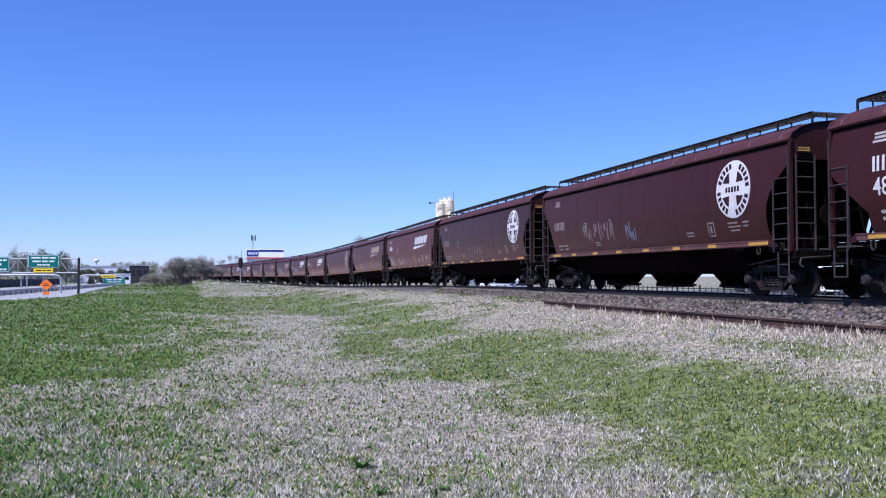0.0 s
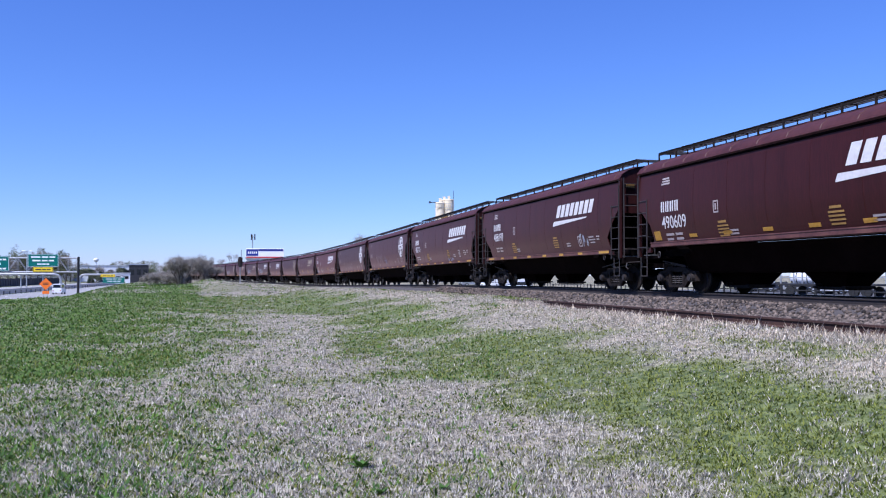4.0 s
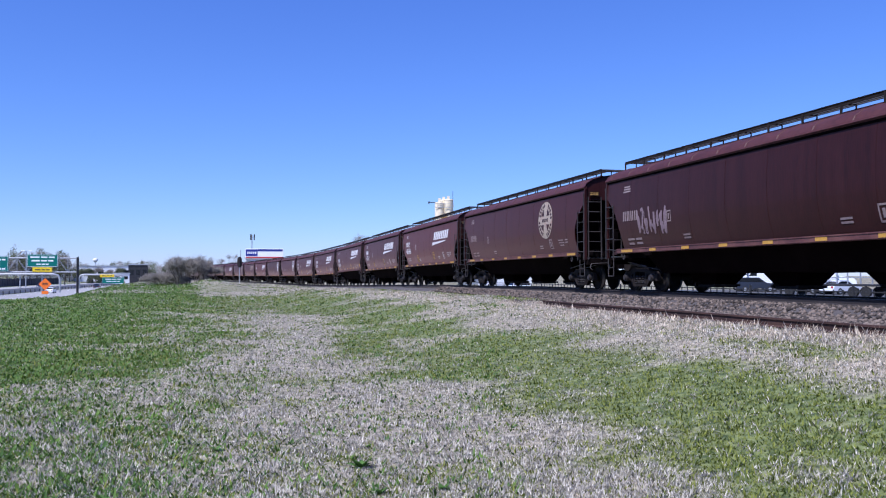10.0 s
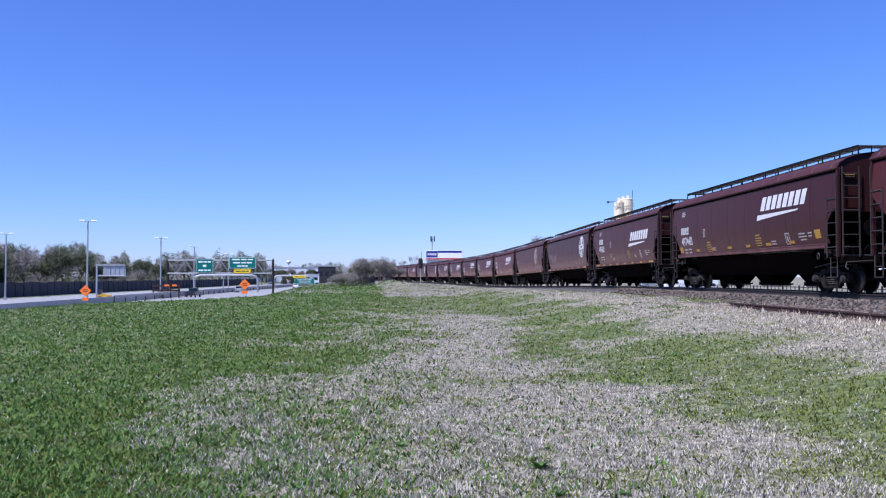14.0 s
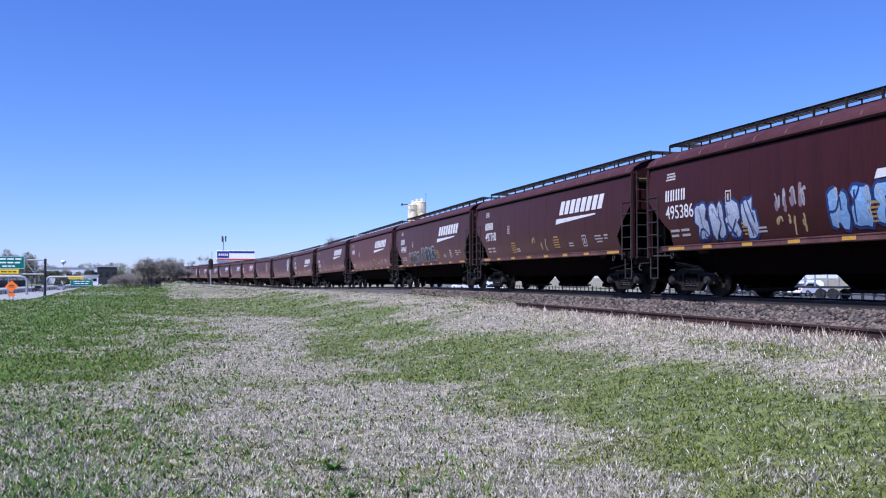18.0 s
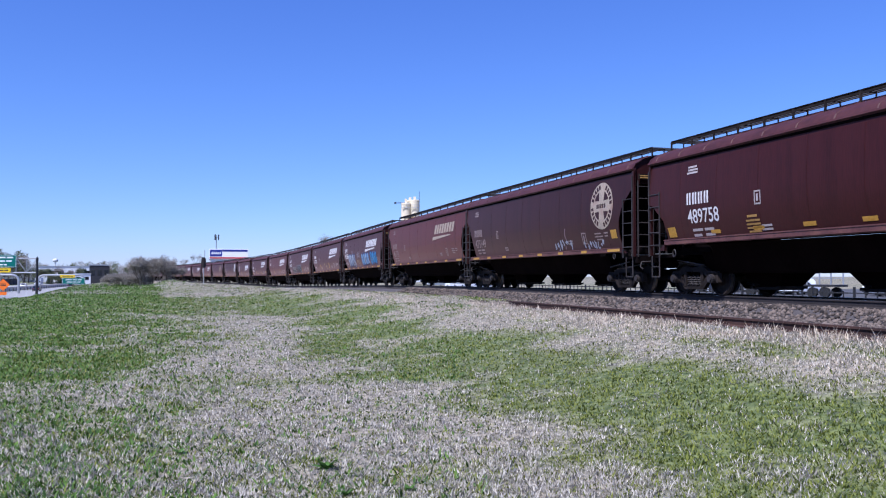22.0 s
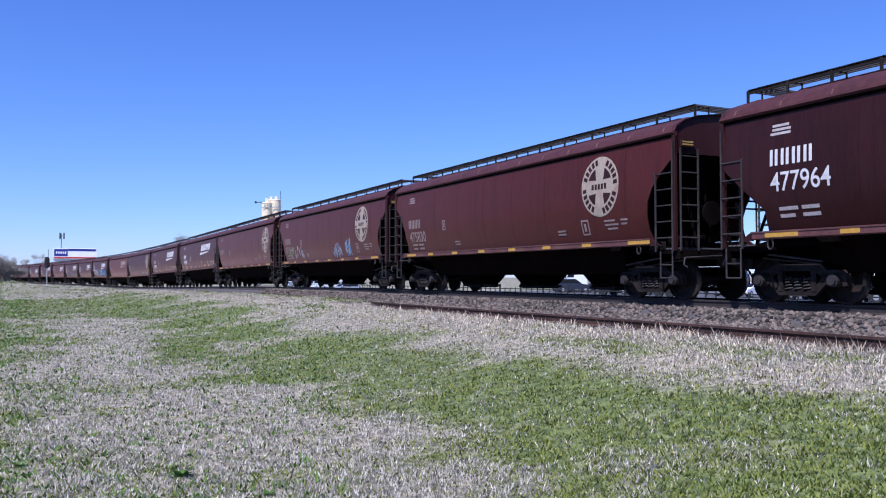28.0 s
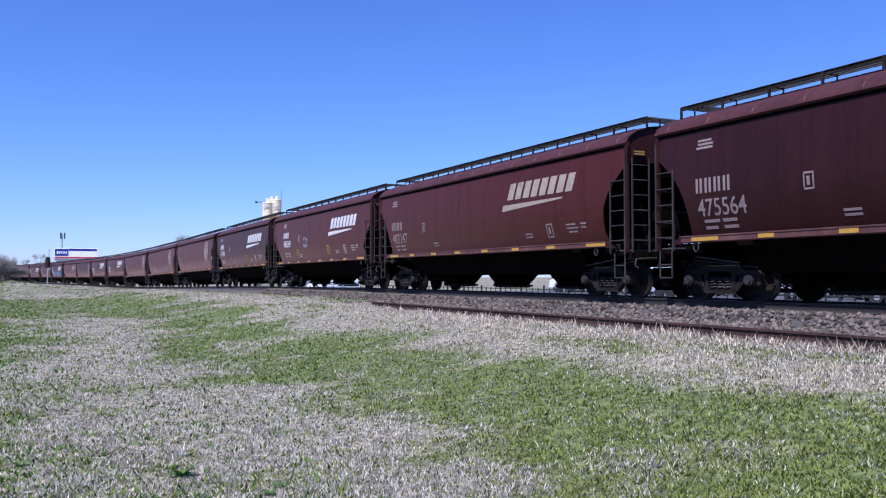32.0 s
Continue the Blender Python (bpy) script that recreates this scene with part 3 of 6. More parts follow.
def build_wheelset(truck, y):
    bm = B()
    rod(bm, (-1.12, 0, 0), (1.12, 0, 0), 0.085, 10)
    for sx in (-1, 1):
        rod(bm, (sx * 0.70, 0, 0), (sx * 0.82, 0, 0), 0.16, 14)
        prof = [(0.69, 0.10), (0.71, 0.30), (0.69, 0.40), (0.685, 0.485), (0.715, 0.485), (0.725, WHEEL_R), (0.82, WHEEL_R - 0.006), (0.82, 0.40), (0.765, 0.38), (0.75, 0.20), (0.79, 0.15)]
        n = 28
        sheet(bm, [[(sx * px, pr * math.cos(a), pr * math.sin(a)) for px, pr in prof] for a in [2 * math.pi * i / n for i in range(n + 1)]])
    bmesh.ops.remove_doubles(bm, verts=bm.verts[:], dist=0.0005)
    ws = part("wheelset", bm, IRON, truck, smooth=True)
    ws.matrix_basis = pose(0, y, WHEEL_R)
    n = 28
    for sx in (-1, 1):
        bm = B()
        sheet(bm, [[(sx * px, pr * math.cos(a), pr * math.sin(a)) for px, pr in ((0.728, WHEEL_R + 0.002), (0.815, WHEEL_R - 0.004))]
                   for a in [2 * math.pi * i / n for i in range(n + 1)]])
        part("tread", bm, TREAD, ws, "bright worn wheel tread", smooth=True)
    return ws


def build_truck(car, y, near):
    bm = B()
    box(bm, (-1.0, -0.20, 0.50), (1.0, 0.20, 0.74), 0.03)
    rod(bm, (0, 0, 0.70), (0, 0, 0.92), 0.24, 14)
    box(bm, (-0.85, -0.5, 0.42), (0.85, -0.42, 0.52))
    box(bm, (-0.85, 0.42, 0.42), (0.85, 0.5, 0.52))
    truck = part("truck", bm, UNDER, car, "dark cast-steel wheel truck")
    truck.matrix_basis = pose(0, y, 0)
    for sx in (-1, 1):
        bm = B()
        x0 = sx * 1.0
        top = [(-1.12, 0.56), (-1.02, 0.66), (-0.70, 0.66), (-0.52, 0.78), (0.52, 0.78), (0.70, 0.66), (1.02, 0.66), (1.12, 0.56), (0.62, 0.52), (0.40, 0.64), (-0.40, 0.64), (-0.62, 0.52)]
        prism(bm, top, "x", x0 - 0.07, x0 + 0.07)
        prism(bm, [(-0.80, 0.50), (-0.62, 0.54), (-0.36, 0.26), (0.36, 0.26), (0.62, 0.54), (0.80, 0.50), (0.44, 0.16), (-0.44, 0.16)], "x", x0 - 0.06, x0 + 0.06)
        for c in (-0.40, 0.40):
            box(bm, (x0 - 0.07, c - 0.06, 0.24), (x0 + 0.07, c + 0.06, 0.68))
        for c in (-1, 1):
            prism(bm, [(c * 1.12, 0.60), (c * 1.15, 0.36), (c * 1.06, 0.34), (c * 1.03, 0.52), (c * 0.76, 0.52), (c * 0.74, 0.36), (c * 0.66, 0.40), (c * 0.62, 0.60)], "x", x0 - 0.07, x0 + 0.07)
        part("side_frame", bm, IRON, truck)
        if near:
            bm = B()
            sheet(bm, [[((0.085 + 0.02 * math.cos(q)) * math.cos(t * 0.9), (0.085 + 0.02 * math.cos(q)) * math.sin(t * 0.9), 0.26 + 0.0090 * t + 0.018 * math.sin(q)) for q in (0, 1.57, 3.14, 4.71, 0)] for t in range(31)])
            one = part("spring", bm, LADDER, truck, "dusty coil spring")
            one.matrix_basis = pose(x0, -0.22, 0)
            for c in (0.0, 0.22):
                tagged(share("spring", one, truck, pose(x0, c, 0)), "dusty coil spring")
        for c in (-0.89, 0.89):
            bm = B()
            rod(bm, (x0 - sx * 0.05, c, WHEEL_R), (x0 + sx * 0.15, c, WHEEL_R), 0.125, 12)
            rod(bm, (x0 + sx * 0.15, c, WHEEL_R), (x0 + sx * 0.19, c, WHEEL_R), 0.09, 12)
            part("bearing_cap", bm, LADDER, truck, "dusty grey bearing cap")
    for c in (-0.89, 0.89):
        build_wheelset(truck, c)
    return truck


def build_car(style, L, near=True):
    """One car, y forward, z from the rail head. Its parts are shared by all cars of the same build."""
    half = L / 2
    car = thing("hopper_car", "", "freight car")
    cut = CUTS[style]
    sill_lo, sill_hi = (SILL_LO + 0.13, SILL_HI + 0.13) if style == "octagon" else (SILL_LO, SILL_HI)
    cut_z, cut_in = [z for _, z in cut][::-1], [a for a, _ in cut][::-1]
    levels = sorted(set([sill_hi] + [z for z in SIDE_LEVELS + cut_z if z > sill_hi]))
    for sx in (-1, 1):
        bm = B()
        rows = []
        for z in levels:
            e = half - float(np.interp(z, cut_z, cut_in))
            x = sx * side_x(z)
            rows.append([(x, -e, z), (x, e, z), (x - sx * 0.03, e, z), (x - sx * 0.03, -e, z), (x, -e, z)])
        sheet(bm, rows)
        bmesh.ops.remove_doubles(bm, verts=bm.verts[:], dist=0.0005)
        o = part("side_sheet", bm, PAINT["maroon"], car, smooth=True)
        if sx < 0 and near:
            bm = B()
            sheet(bm, [[(-side_x(z) + 0.01, -0.012, z), (-side_x(z) - 0.004, -0.012, z), (-side_x(z) - 0.004, 0.012, z), (-side_x(z) + 0.01, 0.012, z)] for z in [v for v in SIDE_LEVELS[:-1] if v > sill_hi - 0.05] + [EAVE - 0.06]])
            one = part("side_seam", bm, PAINT["maroon"], car)
            one.matrix_basis = pose(0, -half + L / 9, 0)
            for i in range(2, 9):
                share("side_seam", one, car, pose(0, -half + L * i / 9, 0))
        bm = B()
        box(bm, (sx * (HALF_W - 0.10), -half + 0.84, sill_lo), (sx * (HALF_W + 0.03), half - 0.84, sill_hi), 0.02)
        box(bm, (sx * (HALF_W + 0.0), -half + 0.84, sill_hi - 0.03), (sx * (HALF_W + 0.045), half - 0.84, sill_hi))
        part("side_sill", bm, SILL, car, "rust-brown side sill")
        bm = B()
        prism(bm, [(sx * 1.48, EAVE - 0.03), (sx * 1.585, EAVE - 0.03), (sx * 1.62, EAVE + 0.01), (sx * 1.60, EAVE + 0.06), (sx * 1.48, EAVE + 0.05)], "y", -half + 0.02, half - 0.02)
        part("eave_rail", bm, ROOF, car)
        if sx < 0:
            # Added dark strip that draws the eave's shadow line on the near side.
            bm = B()
            prism(bm, [(-1.50, EAVE - 0.085), (-1.555, EAVE - 0.08), (-1.57, EAVE - 0.033), (-1.50, EAVE - 0.033)], "y", -half + 0.15, half - 0.15)
            part("eave_joint", bm, UNDER, car, "dark strip drawn as the shadow under the eave")
    bm = B()
    sheet(bm, [[(x, y, z) for x, z in ROOF_ARC] for y in (-half, half)])
    sheet(bm, [[(x, y, z - 0.03) for x, z in ROOF_ARC] for y in (-half, half)])
    part("roof", bm, ROOF, car, "dusty rounded roof", smooth=True)
    bm = B()
    for (xa, za), (xb, zb) in zip(ROOF_ARC[:6] if near else ROOF_ARC[:2], ROOF_ARC[1:]):
        rod(bm, (-xa, 0, za), (-xb, 0, zb), 0.018, 4)
    one = part("roof_rib", bm, ROOF, car)
    one.matrix_basis = pose(0, -half + 0.4, 0)
    for i in range(1, 13 if near else 1):
        share("roof_rib", one, car, pose(0, -half + 0.4 + (L - 0.8) * i / 12, 0))
    # the long hatch along the roof and its covers
    for i in range(4):
        bm = B()
        y0 = -half + 1.06 + i * (L - 2.12) / 4
        prism(bm, [(-0.50, 4.28), (-0.50, 4.36), (-0.42, 4.41), (0.42, 4.41), (0.50, 4.36), (0.50, 4.28)], "y", y0 + 0.03, y0 + (L - 2.12) / 4 - 0.03)
        part("hatch_cover", bm, ROOF, car, "long trough hatch cover")
    # end sheets: upper end wall, then a slope down under the body
    low = 3.36 if style == "curved" else (2.66 if style == "angled" else 2.5)
    for e in (-1, 1):
        # End walls darker than the sides: weaker light on them is in the colour.
        bm = B()
        wall = [(x, z) for x, z in ROOF_ARC] + [(-HALF_W + 0.03, low), (HALF_W - 0.03, low)]
        prism(bm, wall, "y", e * (half - 0.10), e * (half - 0.06))
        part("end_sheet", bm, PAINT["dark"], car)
        # Same car paint as the sides, drawn black for the shade beneath the overhang.
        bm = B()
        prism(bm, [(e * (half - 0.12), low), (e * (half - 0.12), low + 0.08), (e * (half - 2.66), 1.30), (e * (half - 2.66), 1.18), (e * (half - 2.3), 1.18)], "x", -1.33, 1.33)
        part("slope_sheet", bm, UNDER, car, "sloping end sheet darkened as in shade")
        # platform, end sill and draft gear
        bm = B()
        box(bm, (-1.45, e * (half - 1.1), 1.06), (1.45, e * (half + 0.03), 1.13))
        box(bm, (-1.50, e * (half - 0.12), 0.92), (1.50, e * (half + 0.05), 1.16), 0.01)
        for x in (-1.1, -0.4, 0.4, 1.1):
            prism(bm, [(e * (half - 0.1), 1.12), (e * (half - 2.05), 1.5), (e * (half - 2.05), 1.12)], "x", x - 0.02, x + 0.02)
        part("end_platform", bm, UNDER, car, "end platform darkened as in shade")
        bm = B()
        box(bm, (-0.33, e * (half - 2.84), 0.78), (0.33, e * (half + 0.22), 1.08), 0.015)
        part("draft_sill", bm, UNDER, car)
        bm = B()
        for k in range(4):
            box(bm, (-1.40, e * (half - 0.02 - k * 0.13), 1.165), (1.40, e * (half - 0.11 - k * 0.13), 1.195))
        part("crossover_platform", bm, GALV, car, "grey grating step across the car end")
        bm = B()
        rod(bm, (-1.36, e * (half + 0.07), 0.96), (-0.30, e * (half + 0.16), 1.02), 0.018, 5)
        tube(bm, [(-1.36, e * (half + 0.07), 0.96), (-1.42, e * (half + 0.10), 0.80), (-1.36, e * (half + 0.16), 0.74)], 0.018, 5)
        rod(bm, (-1.2, e * (half - 0.9), 0.98), (-1.2, e * (half - 2.2), 0.82), 0.022, 5)
        rod(bm, (-0.9, e * (half - 0.5), 0.92), (-0.9, e * (half - 2.6), 0.70), 0.022, 5)
        part("uncoupling_lever", bm, LADDER, car, "bent steel uncoupling rod and brake rods")
        bm = B()
        box(bm, (-0.09, e * (half + 0.1), 0.78), (0.09, e * (half + 0.52), 0.98), 0.02)
        prism(bm, [(-0.20, e * (half + 0.46)), (0.20, e * (half + 0.46)), (0.22, e * (half + 0.66)), (0.10, e * (half + 0.74)), (-0.08, e * (half + 0.70)), (-0.20, e * (half + 0.60))], "z", 0.70, 1.04)
        part("coupler", bm, IRON, car, "rusty knuckle coupler")
        bm = B()
        tube(bm, [(0.35, e * (half + 0.05), 0.86), (0.42, e * (half + 0.25), 0.66), (0.36, e * (half + 0.45), 0.46), (0.2, e * (half + 0.66), 0.40)], 0.025, 6)
        part("air_hose", bm, RUBBER, car, "black rubber air hose")
        # corner posts
        for sx in (-1, 1):
            # Posts and gussets share the darkened end colour, holding down the sun there.
            bm = B()
            box(bm, (sx * (HALF_W - 0.08), e * (half - 0.10), 1.12), (sx * (HALF_W + 0.01), e * (half + 0.0), EAVE - 0.05), 0.01)
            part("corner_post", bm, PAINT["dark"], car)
            bm = B()
            for y in (half - 0.62, half - 0.05):
                box(bm, (sx * (HALF_W + 0.02), e * y - 0.018, 1.10), (sx * (HALF_W + 0.05), e * y + 0.018, 2.95 if y < half - 0.3 else 3.6))
            for k in range(5):
                z = 1.42 + k * 0.37
                rod(bm, (sx * (HALF_W + 0.035), e * (half - 0.62), z), (sx * (HALF_W + 0.035), e * (half - 0.05), z), 0.016, 6)
            part("side_ladder", bm, LADDER, car, "worn side ladder")
            bm = B()
            for x in (HALF_W - 0.10, HALF_W - 0.62):
                box(bm, (sx * x - 0.018, e * (half + 0.06), 1.12), (sx * x + 0.018, e * (half + 0.09), 3.85 if style != "curved" else 3.45))
            for k in range(7 if style != "curved" else 6):
                z = 1.42 + k * 0.37
                rod(bm, (sx * (HALF_W - 0.10), e * (half + 0.075), z), (sx * (HALF_W - 0.62), e * (half + 0.075), z), 0.016, 6)
            part("end_ladder", bm, LADDER, car, "worn end ladder")
            bm = B()
            ya, yb = e * (half - 0.52), e * (half - 0.12)
            xs = sx * (HALF_W - 0.02)
            tube(bm, [(xs, ya, 1.12), (xs, ya, 0.5), (xs, yb, 0.5), (xs, yb, 1.12)], 0.02, 5)
            rod(bm, (xs, ya, 0.80), (xs, yb, 0.80), 0.018, 5)
            part("stirrup_step", bm, LADDER, car, "worn steel step")
            bm = B()
            prism(bm, [(e * (half - 0.84), SILL_HI), (e * (half - 0.84), SILL_LO - 0.02), (e * (half - 0.49), SILL_LO - 0.02), (e * (half - 0.62), SILL_HI - 0.12)], "x", sx * (HALF_W - 0.06), sx * (HALF_W + 0.02))
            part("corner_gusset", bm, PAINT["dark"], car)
        if near:
            bm = B()
            sheet(bm, [[(-HALF_W + 0.02 + 0.018 * math.sin(q), e * (half - 1.29) + (0.07 + 0.018 * math.cos(q)) * math.cos(t), SILL_LO - 0.10 + (0.10 + 0.018 * math.cos(q)) * math.sin(t)) for q in (0, 1.26, 2.51, 3.77, 5.03, 0)] for t in [2 * math.pi * i / 12 for i in range(13)]])
            part("lifting_ring", bm, LADDER, car, "worn steel ring under the sill")
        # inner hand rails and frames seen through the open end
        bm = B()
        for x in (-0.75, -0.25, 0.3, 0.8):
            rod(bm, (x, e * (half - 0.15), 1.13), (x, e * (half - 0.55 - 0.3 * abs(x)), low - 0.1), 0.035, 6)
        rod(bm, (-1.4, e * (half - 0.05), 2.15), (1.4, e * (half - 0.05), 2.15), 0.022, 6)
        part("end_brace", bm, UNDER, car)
        bm = B()
        box(bm, (-HALF_W + 0.16, e * (half + 0.0), 3.50), (-HALF_W + 0.56, e * (half + 0.035) , 3.66))
        part("end_plate", bm, IRON, car, "small dark warning plate")
        bm = B()
        for k in range(2):
            box(bm, (-HALF_W + 0.20, e * (half + 0.036), 3.53 + k * 0.06), (-HALF_W + 0.52, e * (half + 0.042), 3.565 + k * 0.06))
        part("plate_lettering", bm, OCHRE, car, "faded yellow bars")
    # brake gear at the rear
    bm = B()
    rod(bm, (-0.55, -half - 0.06, 2.0), (-0.55, -half - 0.11, 2.0), 0.28, 16)
    rod(bm, (-0.55, -half + 0.1, 2.0), (-0.55, -half - 0.06, 2.0), 0.05, 8)
    part("hand_brake", bm, UNDER, car, "round hand brake wheel")
    bm = B()
    rod(bm, (-0.9, -half + 0.35, 1.36), (-0.9, -half + 0.84, 1.36), 0.15, 12)
    rod(bm, (-0.3, -half + 0.4, 1.34), (-0.3, -half + 1.15, 1.34), 0.19, 12)
    part("air_tank", bm, UNDER, car, "air reservoir darkened as in shade")
    bm = B()
    box(bm, (-1.42, -half + 0.78, 1.14), (-1.14, -half + 1.10, 1.36), 0.02)
    part("valve_box", bm, IRON, car)
    # hoppers: three bays with a gate under each
    bay = 3.77
    for c in (-1, 0, 1):
        bm = B()
        lo_y, hi_y = c * bay - bay / 2, c * bay + bay / 2
        a = [(lo_y if c > -1 else -half + 2.13, 1.38), (lo_y if c > -1 else c * bay - 1.68, 0.61), (c * bay - 0.75, 0.59), (c * bay - 0.46, 0.24), (c * bay + 0.46, 0.24), (c * bay + 0.75, 0.59),
             (hi_y if c < 1 else c * bay + 1.68, 0.61), (hi_y if c < 1 else half - 2.13, 1.38)]
        wide = {1.38: 1.34, 0.61: 0.90, 0.59: 0.52, 0.24: 0.34}
        left = [bm.verts.new((-wide[z], y, z)) for y, z in a]
        right = [bm.verts.new((wide[z], y, z)) for y, z in a]
        for q in range(len(a)):
            r = (q + 1) % len(a)
            bm.faces.new((left[q], left[r], right[r], right[q]))
        for s in (left, right):
            bm.faces.new((s[0], s[1], s[6], s[7]))
            bm.faces.new((s[1], s[2], s[5], s[6]))
            bm.faces.new((s[2], s[3], s[4], s[5]))
        hop = part("hopper", bm, HOPPER, car, "sloping hopper bay blackened as in shade")
        bm = B()
        box(bm, (-0.37, c * bay - 0.5, 0.17), (0.37, c * bay + 0.5, 0.25))
        box(bm, (-0.44, c * bay - 0.56, 0.20), (0.44, c * bay - 0.46, 0.27))
        box(bm, (-0.44, c * bay + 0.46, 0.20), (0.44, c * bay + 0.56, 0.27))
        rod(bm, (-0.55, c * bay + 0.3, 0.30), (0.55, c * bay + 0.3, 0.30), 0.03, 6)
        part("outlet_gate", bm, IRON, hop, "dark sliding gate")
    # running board round the roof
    bm = B()
    for x in (-0.62, 0.62):
        for k in range(4):
            xx = x - 0.21 + k * 0.14
            box(bm, (xx - 0.03, -half + 0.1, 4.49), (xx + 0.03, half - 0.1, 4.525))
    for e in (-1, 1):
        for k in range(4):
            yy = e * (half - 0.10 - k * 0.14)
            box(bm, (-0.86, yy - 0.03, 4.49), (0.86, yy + 0.03, 4.525))
    part("running_board", bm, GALV, car, "dark steel grating walkway")
    n = 14 if style != "curved" else 12
    for sx in (-1, 1):
        bm = B()
        for i in range(n + 1):
            y = -half + 0.1 + (L - 0.2) * i / n
            box(bm, (sx * 0.84, y - 0.03, 4.22), (sx * 0.87, y + 0.03, 4.51))
            rod(bm, (sx * 0.44, y, 4.50), (sx * 0.84, y, 4.50), 0.02, 5)
            rod(bm, (sx * 0.44, y, 4.50), (sx * 0.44, y, 4.31), 0.02, 5)
        box(bm, (sx * 0.82, -half + 0.1, 4.44), (sx * 0.86, half - 0.1, 4.54))
        part("walkway_bracket", bm, IRON, car)
    for e in (-1, 1):
        build_truck(car, e * (half - TRUCK_IN), near)
    return car

# the bolder lettering of the cars
def text_mesh(txt, size, material, name, squeeze=0.85):
    cu = bpy.data.curves.new(name, "FONT")
    cu.body, cu.size, cu.extrude = txt, size, 0.0015
    cu.align_x, cu.offset = "LEFT", 0.003
    ob = bpy.data.objects.new(name, cu)
    scene.collection.objects.link(ob)
    bpy.context.view_layer.update()
    me = bpy.data.meshes.new_from_object(ob.evaluated_get(bpy.context.evaluated_depsgraph_get()))
    bpy.data.objects.remove(ob)
    me.name = name
    me.transform(Matrix.Diagonal((squeeze, 1, 1, 1)))
    me.materials.clear()
    me.materials.append(material)
    return me


FACE = -side_x(2.55) - 0.006
BENT = {}


def bent(me, z):
    """The flat mesh bowed as the side is at height z; copies at one height share it."""
    key = (me, round(z, 2))
    if key not in BENT:
        bm = B()
        bm.from_mesh(me)
        for lv in SIDE_LEVELS:
            bmesh.ops.bisect_plane(bm, geom=bm.verts[:] + bm.edges[:] + bm.faces[:], plane_co=(0, lv - z, 0), plane_no=(0, 1, 0))
        for v in bm.verts:
            v.co.z += side_x(z + v.co.y) - side_x(2.55)
        out = bpy.data.meshes.new(me.name)
        bm.to_mesh(out)
        bm.free()
        for m in me.materials:
            out.materials.append(m)
        BENT[key] = out
    return BENT[key]


def on_side(car, name, me, y, z, label="", wide=0.89):
    """Sets a flat mesh on the car's near side: its x runs to the rear, its y up."""
    o = new(name, bent(me, z))
    o.parent = car
    o.matrix_basis = Matrix(((0, 0, -1, FACE), (-wide, 0, 0, y), (0, 1, 0, z), (0, 0, 0, 1)))
    if label:
        tagged(o, label)
    return o


MESHES = {}


def bars_mesh(key, rects, material):
    """Flat bars (x, y, width, height, slant)."""
    if key not in MESHES:
        bm = B()
        for x, y, w, h, sl in rects:
            prism(bm, [(x, y), (x + w, y), (x + w + sl, y + h), (x + sl, y + h)], "z", -0.001, 0.002)
        me = bpy.data.meshes.new(key)
        bmesh.ops.recalc_face_normals(bm, faces=bm.faces[:])
        bm.to_mesh(me)
        bm.free()
        me.materials.append(material)
        MESHES[key] = me
    return MESHES[key]


def emblem_slanted(material, key):
    """A row of four pairs of slanted bars over a tapering bar."""
    if key not in MESHES:
        bm = B()
        for i in range(4):
            for x, w in ((0.0, 0.34), (0.45, 0.33)):
                x += 0.30 + i * 0.90
                prism(bm, [(x, 0.27), (x + w, 0.27), (x + w + 0.18, 0.76), (x + 0.18, 0.76)], "z", -0.001, 0.002)
        prism(bm, [(-0.02, -0.06), (3.30, 0.10), (3.34, 0.15), (0.06, 0.13)], "z", -0.001, 0.002)
        me = bpy.data.meshes.new(key)
        bmesh.ops.recalc_face_normals(bm, faces=bm.faces[:])
        bm.to_mesh(me)
        bm.free()
        me.materials.append(material)
        MESHES[key] = me
    return MESHES[key]


